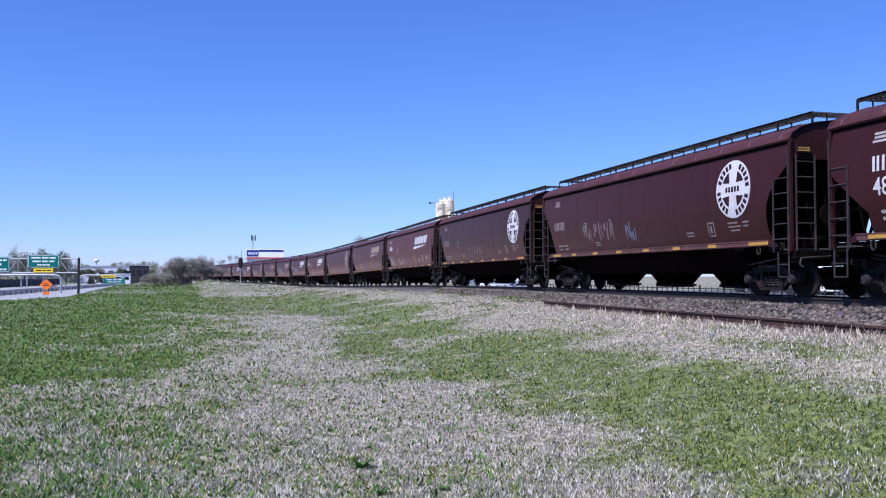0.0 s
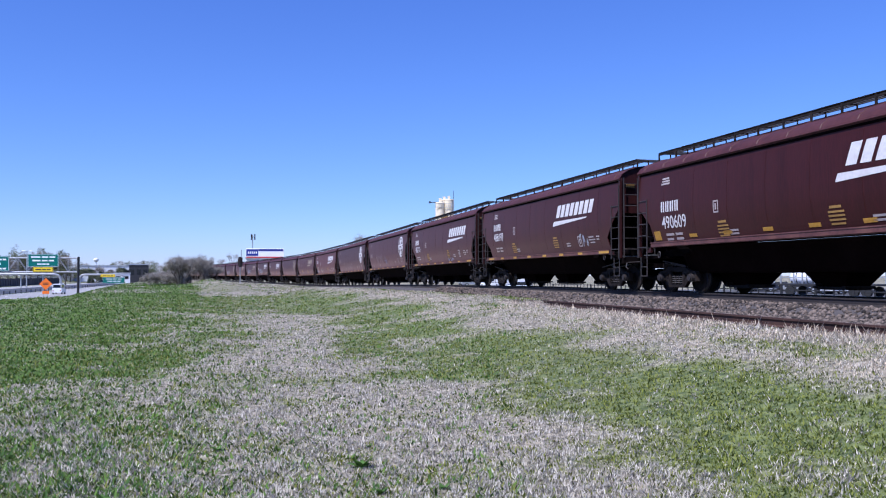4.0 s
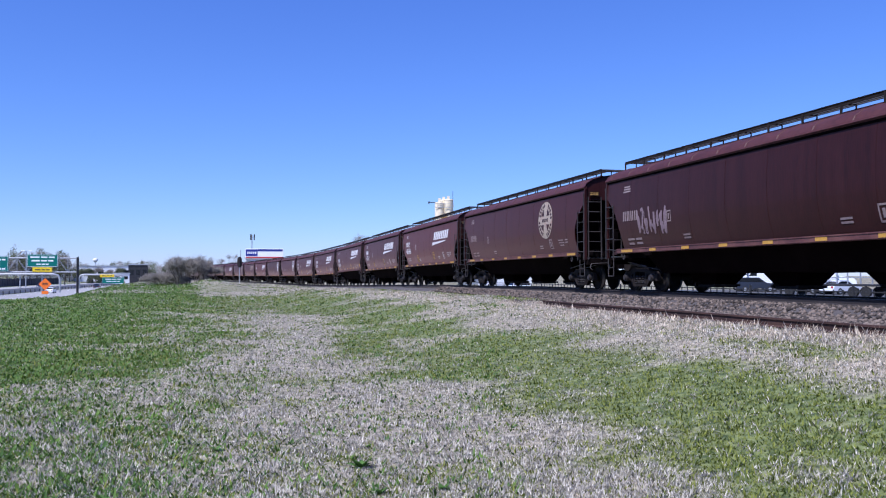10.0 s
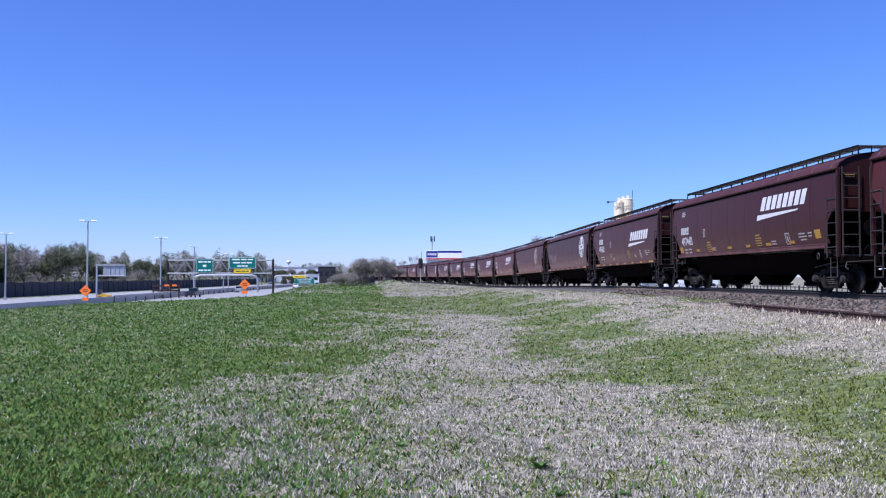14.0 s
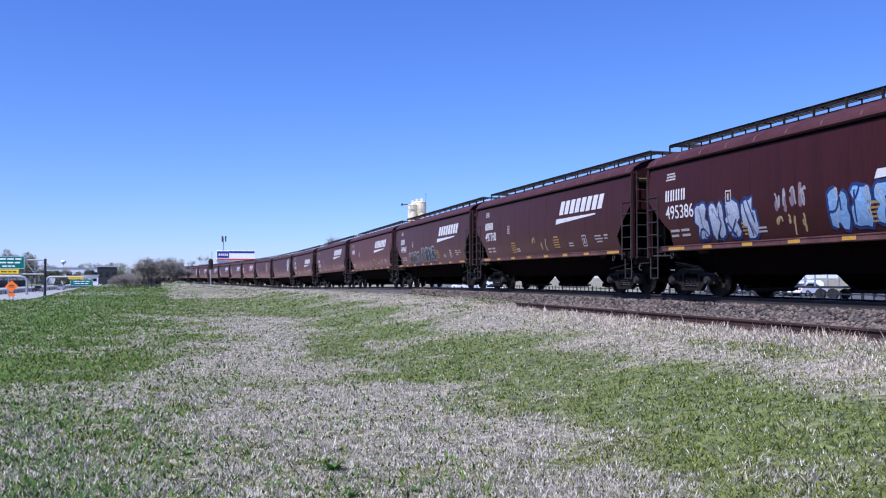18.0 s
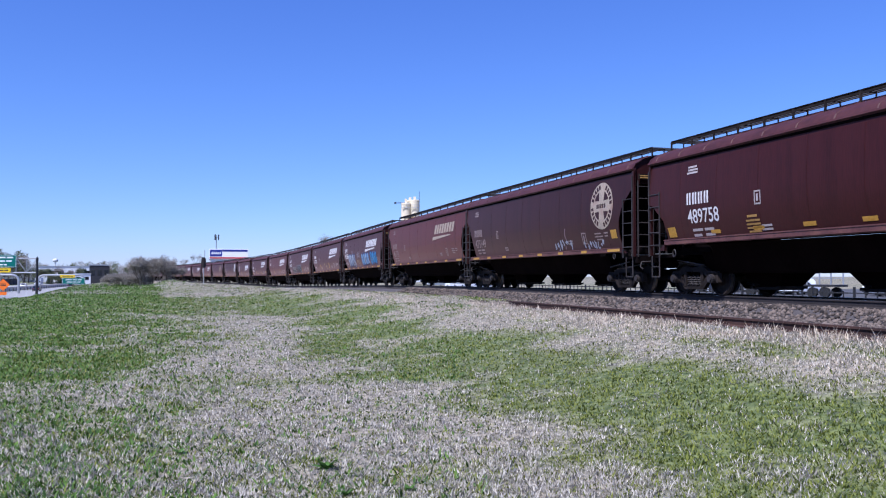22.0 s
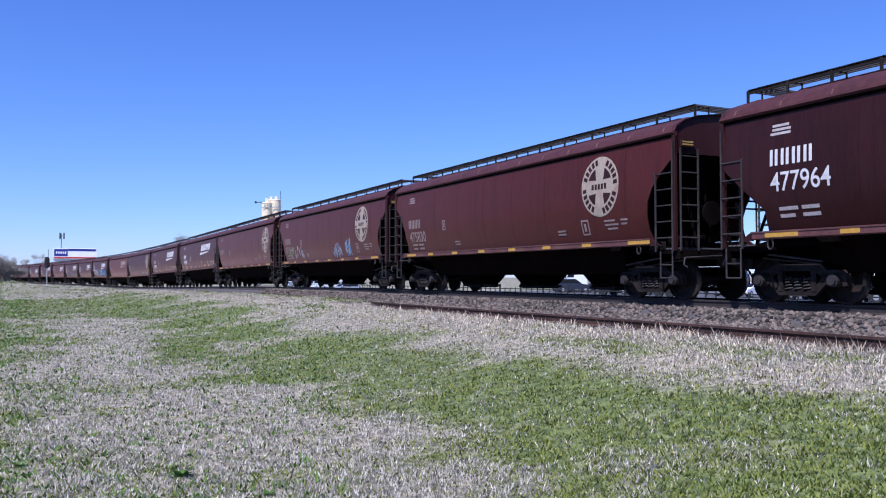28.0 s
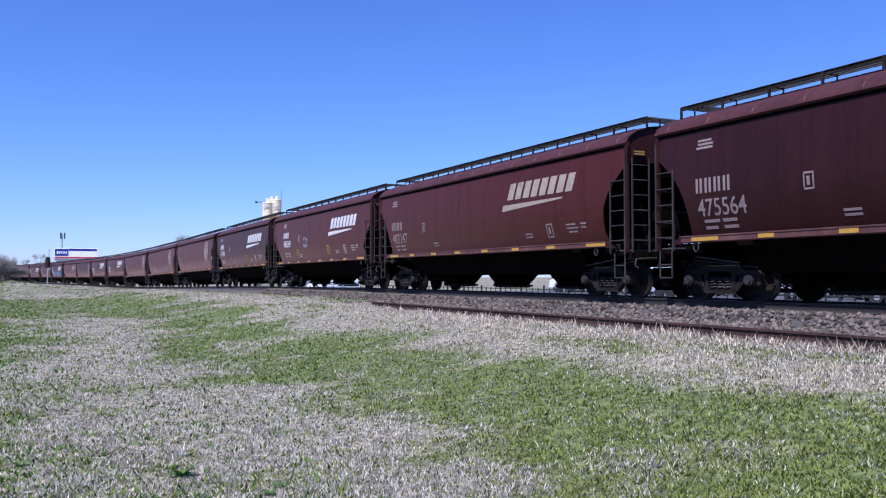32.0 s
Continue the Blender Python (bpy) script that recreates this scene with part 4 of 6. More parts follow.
def emblem_round(material, key, ink):
    """A disc with a cross of plain bars in a ring of small marks; the marks lie over the disc."""
    if key not in MESHES:
        n = 40
        for nm, polys, z0, m in (
            ("disc", [[(0.77 * math.cos(2 * math.pi * i / n), 0.77 * math.sin(2 * math.pi * i / n)) for i in range(n)]], 0.0, material),
            ("marks", None, 0.004, ink),
        ):
            bm = B()
            if polys is None:
                polys = []
                for k in range(26):
                    a = 2 * math.pi * (k + 0.5) / 26
                    if k in (5, 6, 18, 19, 12, 25):
                        continue
                    c, s = math.cos(a), math.sin(a)
                    w, r0, r1 = 0.050, 0.56, 0.71
                    polys.append([(r0 * c - w * s, r0 * s + w * c), (r1 * c - w * s, r1 * s + w * c), (r1 * c + w * s, r1 * s - w * c), (r0 * c + w * s, r0 * s - w * c)])
                for sx in (-1, 1):
                    for sy in (-1, 1):
                        arc = [(0.50 * math.cos(t), 0.50 * math.sin(t)) for t in (0.40, 0.60, 0.80, 1.00, 1.18)]
                        polys.append([(sx * 0.15, sy * 0.17)] + [(sx * p, sy * q) for p, q in arc])
                for k in range(5):
                    polys.append([(-0.33 + k * 0.13, -0.07), (-0.24 + k * 0.13, -0.07), (-0.24 + k * 0.13, 0.07), (-0.33 + k * 0.13, 0.07)])
            for p in polys:
                prism(bm, p, "z", z0 - 0.001, z0 + 0.002)
            me = bpy.data.meshes.new(key + nm)
            bmesh.ops.recalc_face_normals(bm, faces=bm.faces[:])
            bm.to_mesh(me)
            bm.free()
            me.materials.append(m)
            MESHES[key, nm] = me
        MESHES[key] = True
    return MESHES[key, "disc"], MESHES[key, "marks"]


def scrawl(seed, w, h, letters, width):
    """Loose sprayed strokes."""
    rng = random.Random(seed)
    bm = B()
    cell = w / letters
    for i in range(letters):
        x0 = i * cell
        pts = [(x0 + cell * rng.uniform(0.05, 0.95), h * rng.choice((rng.uniform(0, 0.2), rng.uniform(0.8, 1.0), rng.uniform(0.4, 0.6)))) for _ in range(rng.randint(5, 7))]
        smoothed = []
        for a, b, c in zip(pts, pts[1:], pts[2:]):
            for t in (0.0, 0.25, 0.5, 0.75):
                p = [(a[k] + b[k]) / 2 * (1 - t) ** 2 + 2 * b[k] * t * (1 - t) + (b[k] + c[k]) / 2 * t * t for k in (0, 1)]
                smoothed.append(p)
        for p, q in zip(smoothed, smoothed[1:]):
            d = Vector((q[0] - p[0], q[1] - p[1]))
            if d.length < 1e-4:
                continue
            d.normalize()
            nx, ny = -d.y * width / 2, d.x * width / 2
            ex, ey = d.x * width * 0.3, d.y * width * 0.3
            f = [bm.verts.new((p[0] - ex + nx, p[1] - ey + ny, 0)), bm.verts.new((q[0] + ex + nx, q[1] + ey + ny, 0)), bm.verts.new((q[0] + ex - nx, q[1] + ey - ny, 0)), bm.verts.new((p[0] - ex - nx, p[1] - ey - ny, 0))]
            bm.faces.new(f)
    for k, v in enumerate(bm.verts):
        v.co.z = 0.0002 * ((k // 4) % 9)
    me = bpy.data.meshes.new("graffiti")
    bm.to_mesh(me)
    bm.free()
    return me


NUMBER_IN = {13: 1.05, 2: 1.95, 3: 1.51, 8: 1.77, 11: 1.51, 16: 2.00, 17: 2.22, 22: 2.13}
EMBLEM_IN = {0: 2.31, 6: 3.90, 7: 2.35, 15: 2.04, 18: 1.95, 19: 2.8, 20: 2.75}

SLANT_IN = {2: 5.9, 4: 5.8, 5: 5.93, 8: 5.63, 12: 5.68, 14: 5.85, 17: 6.15, 21: 5.55, 22: 5.6, 23: 5.95}


def bubbles(seed, w, h, letters, grow_):
    """Fat rounded letters, one blob with a bite or a hole-like notch each; grow_ swells them for the outline."""
    rng = random.Random(seed)
    bm = B()
    cell = w / letters
    for i in range(letters):
        cx, cy = (i + 0.5) * cell, h * rng.uniform(0.46, 0.54)
        n = 18
        bite = rng.randrange(n)
        ring = []
        for k in range(n):
            a = 2 * math.pi * k / n
            c, s = math.cos(a), math.sin(a)
            sq = 1 / max(abs(c), abs(s)) ** 0.6
            r = 0.5 * sq * rng.uniform(0.86, 1.06) * (0.6 if k in (bite, (bite + 9) % n) else 1.0)
            ring.append((cx + c * r * cell * 0.98 + c * grow_, cy + s * r * h * 0.92 + s * grow_))
        prism(bm, ring, "z", -0.0005, 0.0005)
    me = bpy.data.meshes.new("graffiti")
    bmesh.ops.recalc_face_normals(bm, faces=bm.faces[:])
    bm.to_mesh(me)
    bm.free()
    return me


def dress(car, L, style, emblem, number, tags, ink, k):
    """Lettering, emblem, stripes and graffiti of one car."""
    half = L / 2
    front, back = half, -half
    start = front - NUMBER_IN.get(k, 1.35)
    low = {"curved": -0.42, "octagon": -0.30, "angled": -0.06}[style]
    if emblem == "round":
        m = {"white": WHITE, "cream": CREAM, "ghost": WHITE}[ink]
        disc, marks = emblem_round(m, "round_" + ink, PAINT["dark"])
        d = on_side(car, "emblem", disc, back + EMBLEM_IN.get(k, 2.3), 2.83, "round pale emblem", wide=1.0)
        o = on_side(car, "emblem_ring", marks, back + EMBLEM_IN.get(k, 2.3), 2.83, wide=1.0)
        tagged(o, kind="stuff")
    else:
        m = {"white": WHITE, "cream": CREAM, "ghost": WHITE}[ink]
        on_side(car, "emblem", emblem_slanted(m, "slant_" + ink), back + SLANT_IN.get(k, 5.75), 2.34 if k == 8 else 2.64 if style == "octagon" else 2.57, "pale slanted bars over a tapering underline", wide=0.97)
    m = {"white": WHITE, "cream": DULL, "ghost": DULL}[ink]
    letters = bars_mesh("mark_" + ink, [(i * 0.30 + j, 0, 0.075, 0.32, 0) for i in range(4) for j in (0, 0.135)], m)
    tagged(on_side(car, "owner_mark", letters, start, 2.76 + low, "row of plain block marks"), kind="stuff")
    if number:
        on_side(car, "car_number", text_mesh(number, 0.53, m, "car_number", 0.99), start, 2.26 + low, "stencilled car number")
    m, ink = DULL if ink != "white" else PALE, ink + "_small"
    data = bars_mesh("data_" + ink, [(0.55, 0.14, 0.5, 0.07, 0), (1.15, 0.14, 0.45, 0.07, 0), (0.55, 0, 0.4, 0.07, 0), (1.15, 0, 0.45, 0.07, 0)], m)
    on_side(car, "data_stencil", data, start + 0.35, 1.70 + low * 0.35)
    on_side(car, "data_stencil", bars_mesh("data2_" + ink, [(0, 0.2, .5, .045, 0), (0, 0.1, .62, .045, 0), (0.1, 0, .45, .045, 0), (.75, .2, .3, .045, 0), (.75, .1, .25, .045, 0)], m), back + 2.66, 1.72)
    on_side(car, "data_stencil", bars_mesh("data3_" + ink, [(0, 0.0, .42, .05, 0), (0, 0.09, .42, .05, 0)], m), front - 4.97, 1.62)
    on_side(car, "data_stencil", MESHES["data3_" + ink], back + 4.79, 1.66)
    on_side(car, "roof_stencil", bars_mesh("data4_" + ink, [(0, 0.0, .55, .05, 0), (0.05, 0.08, .5, .05, 0), (0.05, 0.16, .45, .05, 0)], m), start, 3.3)
    frame_ = [(0, 0, .36, .045, 0), (0, .355, .36, .045, 0), (0, 0, .045, .4, 0), (.315, 0, .045, .4, 0), (.12, .1, .1, .2, 0)]
    on_side(car, "test_panel", bars_mesh("panel_" + ink, frame_, m), back + 3.64, 1.62)
    small = [(a * .75, b * .85, c * .75, d * .85, 0) for a, b, c, d, _ in frame_]
    on_side(car, "inspection_panel", bars_mesh("panel2_" + ink, small, m), start - 2.84, 2.46 + low * 0.7)
    if style != "curved":
        warn = bars_mesh("warning", [(0.08, 0.40, .42, .06, 0), (0, .30, .58, .045, 0), (0, .21, .58, .045, 0), (0, .12, .58, .045, 0), (.04, .03, .5, .045, 0)], OCHRE)
        on_side(car, "warning_stencil", warn, front - 4.43, 1.56, "faded yellow warning bars")
        on_side(car, "warning_stencil", warn, back + 6.1, 1.62, "faded yellow warning bars")
    if style == "octagon" or k == 15:
        plate = bars_mesh("plate", [(0, 0, 0.42, 0.28, 0)], YELLOW)
        on_side(car, "yellow_plate", plate, back + 1.55, 1.74, "square yellow marking")
        if style == "octagon":
            on_side(car, "yellow_plate", plate, front - 0.93, 1.62, "square yellow marking")
    tape = bars_mesh("tape", [(0, 0, 0.45, 0.10, 0)], YELLOW)
    long = bars_mesh("tape_long", [(0, 0, 0.9, 0.11, 0)], YELLOW)
    n = 8
    for i in range(n) if style != "octagon" else range(1, n - 1):
        y = half - 1.2 - (L - 2.84) * i / (n - 1)
        stripe = on_side(car, "reflector_stripe", tape if 0 < i < n - 1 else long, y, SILL_HI - 0.125 if style != "octagon" else SILL_HI + 0.21, "yellow reflective stripe")
        if style != "octagon":
            stripe.location.x = -HALF_W - 0.034 + side_x(SILL_HI) - side_x(2.55)
    for j, (y, z, w, h, n, cols) in enumerate(tags):
        for q, col in enumerate(cols):
            if len(cols) == 4:
                me = bubbles(k * 31 + j * 7, w, h, n, 0.05) if q == 0 else bubbles(k * 31 + j * 7, w, h, n, -0.03) if q == 1 else scrawl(k * 31 + j * 7 + q, w, h, n, 0.045)
            else:
                me = scrawl(k * 31 + j * 7 + q, w, h, n, 0.10 if q == 0 and len(cols) > 1 else 0.055)
            me.materials.append(SPRAY[col])
            o = on_side(car, "graffiti", me, front - y, z, col + " sprayed scrawl")
            tagged(o, kind="stuff")
            o.location.x = FACE - 0.001 - 0.004 * q


# what the train is made of, from the front car to the last: build, length, emblem, number, paint, ink, rear corner along the train, graffiti
T = []


def row(k, style, L, emblem, number, paint, ink, at, tags=()):
    T.append((k, style, L, emblem, number, paint, ink, at, tags))


LONG, MID, SHORT = 16.0, 15.55, 14.92
row(-2, "angled", MID, "slant", "", "brown", "white", 34.68, [(1.06, 1.50, 1.95, 0.8, 3, ("gold", "pale")), (3.99, 1.5, 2.66, 0.6, 4, ("pale",))])
row(-1, "curved", LONG, "round", "", "dark", "ghost", 17.43, [(6.21, 1.6, 3.1, 0.6, 6, ("grey",))])
row(0, "curved", LONG, "round", "", "maroon", "ghost", 0.00, [(3.99, 1.75, 3.02, 0.8, 12, ("grey",)), (7.45, 1.7, 0.8, 0.7, 5, ("grape",))])
row(1, "angled", MID, "slant", "486712", "maroon", "white", -16.86, [(9.31, 1.42, 1.42, 0.22, 5, ("pale",))])
row(2, "angled", MID, "slant", "488197", "maroon", "white", -33.56, [(12.06, 1.6, 0.89, 0.5, 3, ("pale",))])
row(3, "octagon", SHORT, "slant", "490609", "maroon", "white", -49.77)
row(4, "angled", SHORT, "slant", "477112", "maroon", "white", -66.03, [(8.96, 1.42, 0.2, 0.7, 1, ("blue", "black"))])
row(5, "angled", SHORT, "slant", "485466", "brown", "white", -82.37)
row(6, "curved", LONG, "round", "", "maroon", "cream", -99.62)
row(7, "curved", 16.3, "round", "", "dark", "ghost", -117.69, [(2.31, 1.8, 2.13, 0.9, 8, ("grey", "grey"))])
row(8, "angled", 14.6, "slant", "496603", "maroon", "white", -133.73)
row(9, "octagon", MID, "slant", "497460", "maroon", "white", -151.54)
row(10, "angled", MID, "slant", "", "brown", "white", -168.88, [(7.98, 1.5, 1.77, 0.5, 3, ("grey",))])
row(11, "angled", MID, "slant", "489487", "maroon", "white", -185.50, [(3.46, 1.45, 2.66, 0.72, 4, ("dust", "black", "dust", "dust")), (6.39, 1.45, 3.28, 0.9, 4, ("dust", "black", "dust", "dust"))])
row(12, "angled", SHORT, "slant", "497760", "maroon", "white", -201.35, [(6.65, 1.5, 1.95, 0.8, 3, ("gold",))])
row(13, "angled", 14.6, "slant", "495386", "maroon", "white", -216.85, [(2.45, 1.46, 3.0, 1.15, 4, ("navy", "pale", "grape", "navy")), (5.75, 2.05, 1.25, 0.62, 4, ("grey", "dust")), (5.75, 1.5, 1.2, 0.5, 4, ("gold",)), (7.45, 1.46, 2.9, 1.02, 4, ("navy", "cyan", "pale", "navy")), (10.45, 1.46, 2.4, 1.08, 3, ("navy", "blue", "cyan", "navy"))])
row(14, "curved", 16.3, "slant", "481731", "faded", "cream", -234.90)
row(15, "curved", LONG, "round", "473149", "dark", "cream", -250.69, [(9.93, 1.45, 1.77, 0.4, 6, ("pale",)), (10.82, 1.5, 0.44, 0.8, 2, ("grey",)), (12.42, 1.45, 1.69, 0.28, 8, ("pale",))])
row(16, "octagon", SHORT, "slant", "489758", "maroon", "white", -266.49)
row(17, "octagon", MID, "slant", "489697", "maroon", "white", -283.23)
row(18, "curved", LONG, "round", "", "brown", "cream", -299.47)
row(19, "curved", LONG, "round", "471816", "brown", "cream", -316.60, [(1.95, 1.5, 0.71, 0.7, 2, ("green",)), (2.66, 1.5, 2.13, 0.75, 7, ("pale",)), (9.22, 1.46, 1.33, 0.7, 6, ("grape", "pale")), (11, 1.46, 0.8, 0.85, 4, ("blue", "pale"))])
row(20, "curved", LONG, "round", "475830", "brown", "cream", -333.51)
row(21, "angled", SHORT, "slant", "477964", "dark", "white", -349.83)
row(22, "angled", MID, "slant", "486569", "brown", "white", -366.54, [(5.85, 2.38, 0.8, 0.24, 6, ("pale",)), (5.85, 2.08, 0.8, 0.24, 6, ("pale",))])
row(23, "curved", LONG, "slant", "483247", "brown", "cream", -383.46)
row(24, "curved", LONG, "slant", "475564", "dark", "cream", -400.50)
row(25, "angled", MID, "slant", "", "maroon", "white", -417.06)
ahead = 34.68
kinds = [("angled", MID, "slant", "maroon", "cream"), ("curved", LONG, "round", "dark", "cream"), ("angled", SHORT, "slant", "maroon", "white"), ("octagon", SHORT, "slant", "dark", "white"), ("curved", LONG, "slant", "dark", "cream")]
for i in range(15):
    prev = T[0] if i == 0 else T[-1]
    ahead += prev[2] + 1.25
    st, L, em, pt, ik = kinds[i % 5]
    row(-3 - i, st, L, em, "", pt, ik, ahead, [(2.7, 1.5, 5.3, 1.3, 5, ("pale", "dust", "pale"))] if i in (3, 4, 6, 7) else ())

BASE = {}
HIDE = {"maroon": "dark maroon", "brown": "brown-red", "dark": "sooty dark maroon", "faded": "faded red"}
FORM = {"curved": "hopper car with rounded end cut-outs", "angled": "hopper car with slanted end cut-outs", "octagon": "hopper car with stepped end cut-outs"}
CARS = []
for spec in T:
    key = (*spec[1:3], spec[0] > -4)
    if key not in BASE:
        BASE[key] = car = build_car(*key)
    else:
        car = copy_thing(BASE[key], Matrix.Identity(4))
    CARS.append(car)
for car, (k, style, L, emblem, number, paint, ink, at, tags) in zip(CARS, T):
    extra = " and graffiti" if tags else (" and round emblem" if emblem == "round" else "")
    tagged(car, HIDE[paint] + " " + FORM[style] + extra, "freight car", "cars of the train")
    for o in car.children:
        if o.name.split(".")[0] in ("side_sheet", "side_seam"):
            o.material_slots[0].link = "OBJECT"
            o.material_slots[0].material = PAINT[paint]
    dress(car, L, style, emblem, number, tags, ink, k)

# ---------------------------------------------------------------- highway in its cutting
ROAD_Z = -3.7


def make_road():
    for name, x0, x1, label in (("road_near", -45.5, -27.5, "pale concrete carriageway beside the meadow"), ("road_far", -74.0, -49.5, "pale concrete carriageway beyond the median")):
        bm = B()
        box(bm, (x0, -300, ROAD_Z - 0.3), (x1, 1500, ROAD_Z + 0.03))
        tagged(part(name, bm, ROADTOP), label, "road", kind="structure")
        bm = B()
        for x in (x0 + 0.6, x1 - 0.6):
            box(bm, (x - 0.08, -200, ROAD_Z + 0.034), (x + 0.08, 1400, ROAD_Z + 0.04))
        k = x0 + 4.5
        while k < x1 - 2:
            for y in range(40, 420, 12):
                box(bm, (k - 0.07, y, ROAD_Z + 0.034), (k + 0.07, y + 3, ROAD_Z + 0.04))
            k += 3.7
        tagged(part("lane_marking", bm, SIGNWHITE), "white painted lane lines", "road marking", kind="structure")


make_road()


def make_barrier():
    wall = thing("median_barrier", "pale concrete median barrier along the highway", "barrier", kind="structure")
    sec = [(-0.30, 0.0), (-0.30, 0.08), (-0.16, 0.33), (-0.09, 0.95), (0.09, 0.95), (0.16, 0.33), (0.30, 0.08), (0.30, 0.0)]
    bm = B()
    prism(bm, [(x, z) for x, z in sec], "y", 0, 5.95)
    first = part("barrier_block", bm, CONCRETE, wall)
    first.matrix_basis = pose(-47.3, 50, ROAD_Z + 0.02)
    for i in range(1, 70):
        share("barrier_block", first, wall, pose(-47.3, 60 + 6 * i, ROAD_Z + 0.02))


make_barrier()


def make_guardrail():
    rail = thing("guard_rail", "white beam guard rail on dark posts", "guard rail", kind="structure")
    bm = B()
    prism(bm, [(-0.10, 0.30), (0.06, 0.34), (0.0, 0.55), (0.06, 0.74), (-0.10, 0.80), (-0.14, 0.55)], "y", 136, 380)
    part("rail_beam", bm, CONCRETE, rail).matrix_basis = pose(-45.0, 0, ROAD_Z + 0.55)
    bm = B()
    box(bm, (-0.08, -0.1, 0), (0.08, 0.1, 1.2))
    p = part("rail_post", bm, DARKSTEEL, rail)
    p.matrix_basis = pose(-45.15, 136, ROAD_Z)
    for i in range(1, 45):
        share("rail_post", p, rail, pose(-45.15, 136 + 5.5 * i, ROAD_Z))


make_guardrail()


def make_noise_wall():
    wall = thing("noise_wall", "long dark timber noise wall behind the highway", "wall", kind="structure")
    bm = B()
    box(bm, (-0.08, 0, 0), (0.08, 3.9, 4.1), 0.02)
    p = part("wall_panel", bm, NOISEWALL, wall)
    bm = B()
    box(bm, (-0.16, -0.16, 0), (0.16, 0.16, 4.25), 0.02)
    q = part("wall_post", bm, NOISEWALL, wall)
    p.matrix_basis, q.matrix_basis = pose(-80, 60, ROAD_Z - 1.2), pose(-79.95, 59.9, ROAD_Z - 1.2)
    for i in range(1, 105):
        share("wall_panel", p, wall, pose(-80, 60 + 4 * i, ROAD_Z - 1.2 + 0.1 * (i % 3)))
        share("wall_post", q, wall, pose(-79.95, 59.95 + 4 * i, ROAD_Z - 1.2 + 0.1 * (i % 3)))


make_noise_wall()


def make_lamp():
    lamp_post = thing("street_lamp", "tall double-headed highway lamp on a steel pole", "street lamp", "highway lamps")
    bm = B()
    rod(bm, (0, 0, 0), (0, 0, 12.6), 0.16, 10, 0.10)
    box(bm, (-0.3, -0.3, 0), (0.3, 0.3, 0.5), 0.03)
    part("pole", bm, STEEL, lamp_post)
    for s in (-1, 1):
        bm = B()
        tube(bm, [(0, 0, 12.4), (s * 0.3, 0, 12.6), (s * 0.6, 0, 12.62)], 0.05, 6)
        part("arm", bm, STEEL, lamp_post)
        bm = B()
        prism(bm, [(-0.28, 12.55), (0.28, 12.55), (0.34, 12.68), (0.18, 12.8), (-0.18, 12.8), (-0.34, 12.68)], "x", s * 0.45, s * 1.2)
        part("lamp_head", bm, SIGNWHITE, lamp_post, "pale lamp head")
    lamp_post.matrix_basis = pose(-47.3, 130.3, ROAD_Z, 0, 0, 20)
    for x, y, high in ((-71.5, 157, 0.95), (-47.3, 169.4, 0.94), (-47.3, 196.4, 0.88), (-47.3, 235.0, 0.83)):
        copy_thing(lamp_post, pose(x, y, ROAD_Z, 0, 0, 20) @ Matrix.Diagonal((1, 1, high, 1)))


make_lamp()


def sign_panel(parent, name, c, w, h, face, bars, ink=None, d=0.08):
    """A sign facing the camera's side of the road (towards -y), with plain bars for its words."""
    x, y, z = c
    bm = B()
    box(bm, (x - w / 2, y, z - h / 2), (x + w / 2, y + d, z + h / 2), 0.03)
    p = part(name, bm, face, parent)
    ink = ink or SIGNWHITE
    bm = B()
    t = 0.05
    for lo, hi in (((-w / 2 + .08, -h / 2 + .08), (w / 2 - .08, -h / 2 + .08 + t)), ((-w / 2 + .08, h / 2 - .08 - t), (w / 2 - .08, h / 2 - .08)),
                   ((-w / 2 + .08, -h / 2 + .08), (-w / 2 + .08 + t, h / 2 - .08)), ((w / 2 - .08 - t, -h / 2 + .08), (w / 2 - .08, h / 2 - .08))):
        box(bm, (x + lo[0], y - 0.012, z + lo[1]), (x + hi[0], y - 0.002, z + hi[1]))
    for bx, bz, bw, bh in bars:
        for a, b in ((-0.5, -0.12), (-0.06, 0.2), (0.26, 0.5)) if bw > 0.3 else ((-0.5, 0.5),):
            box(bm, (x + (bx + a * bw) * w, y - 0.012, z + (bz - 0.36 * bh) * h), (x + (bx + b * bw) * w, y - 0.002, z + (bz + 0.36 * bh) * h))
    part("lettering", bm, ink, p, "plain bars in place of words")
    return p


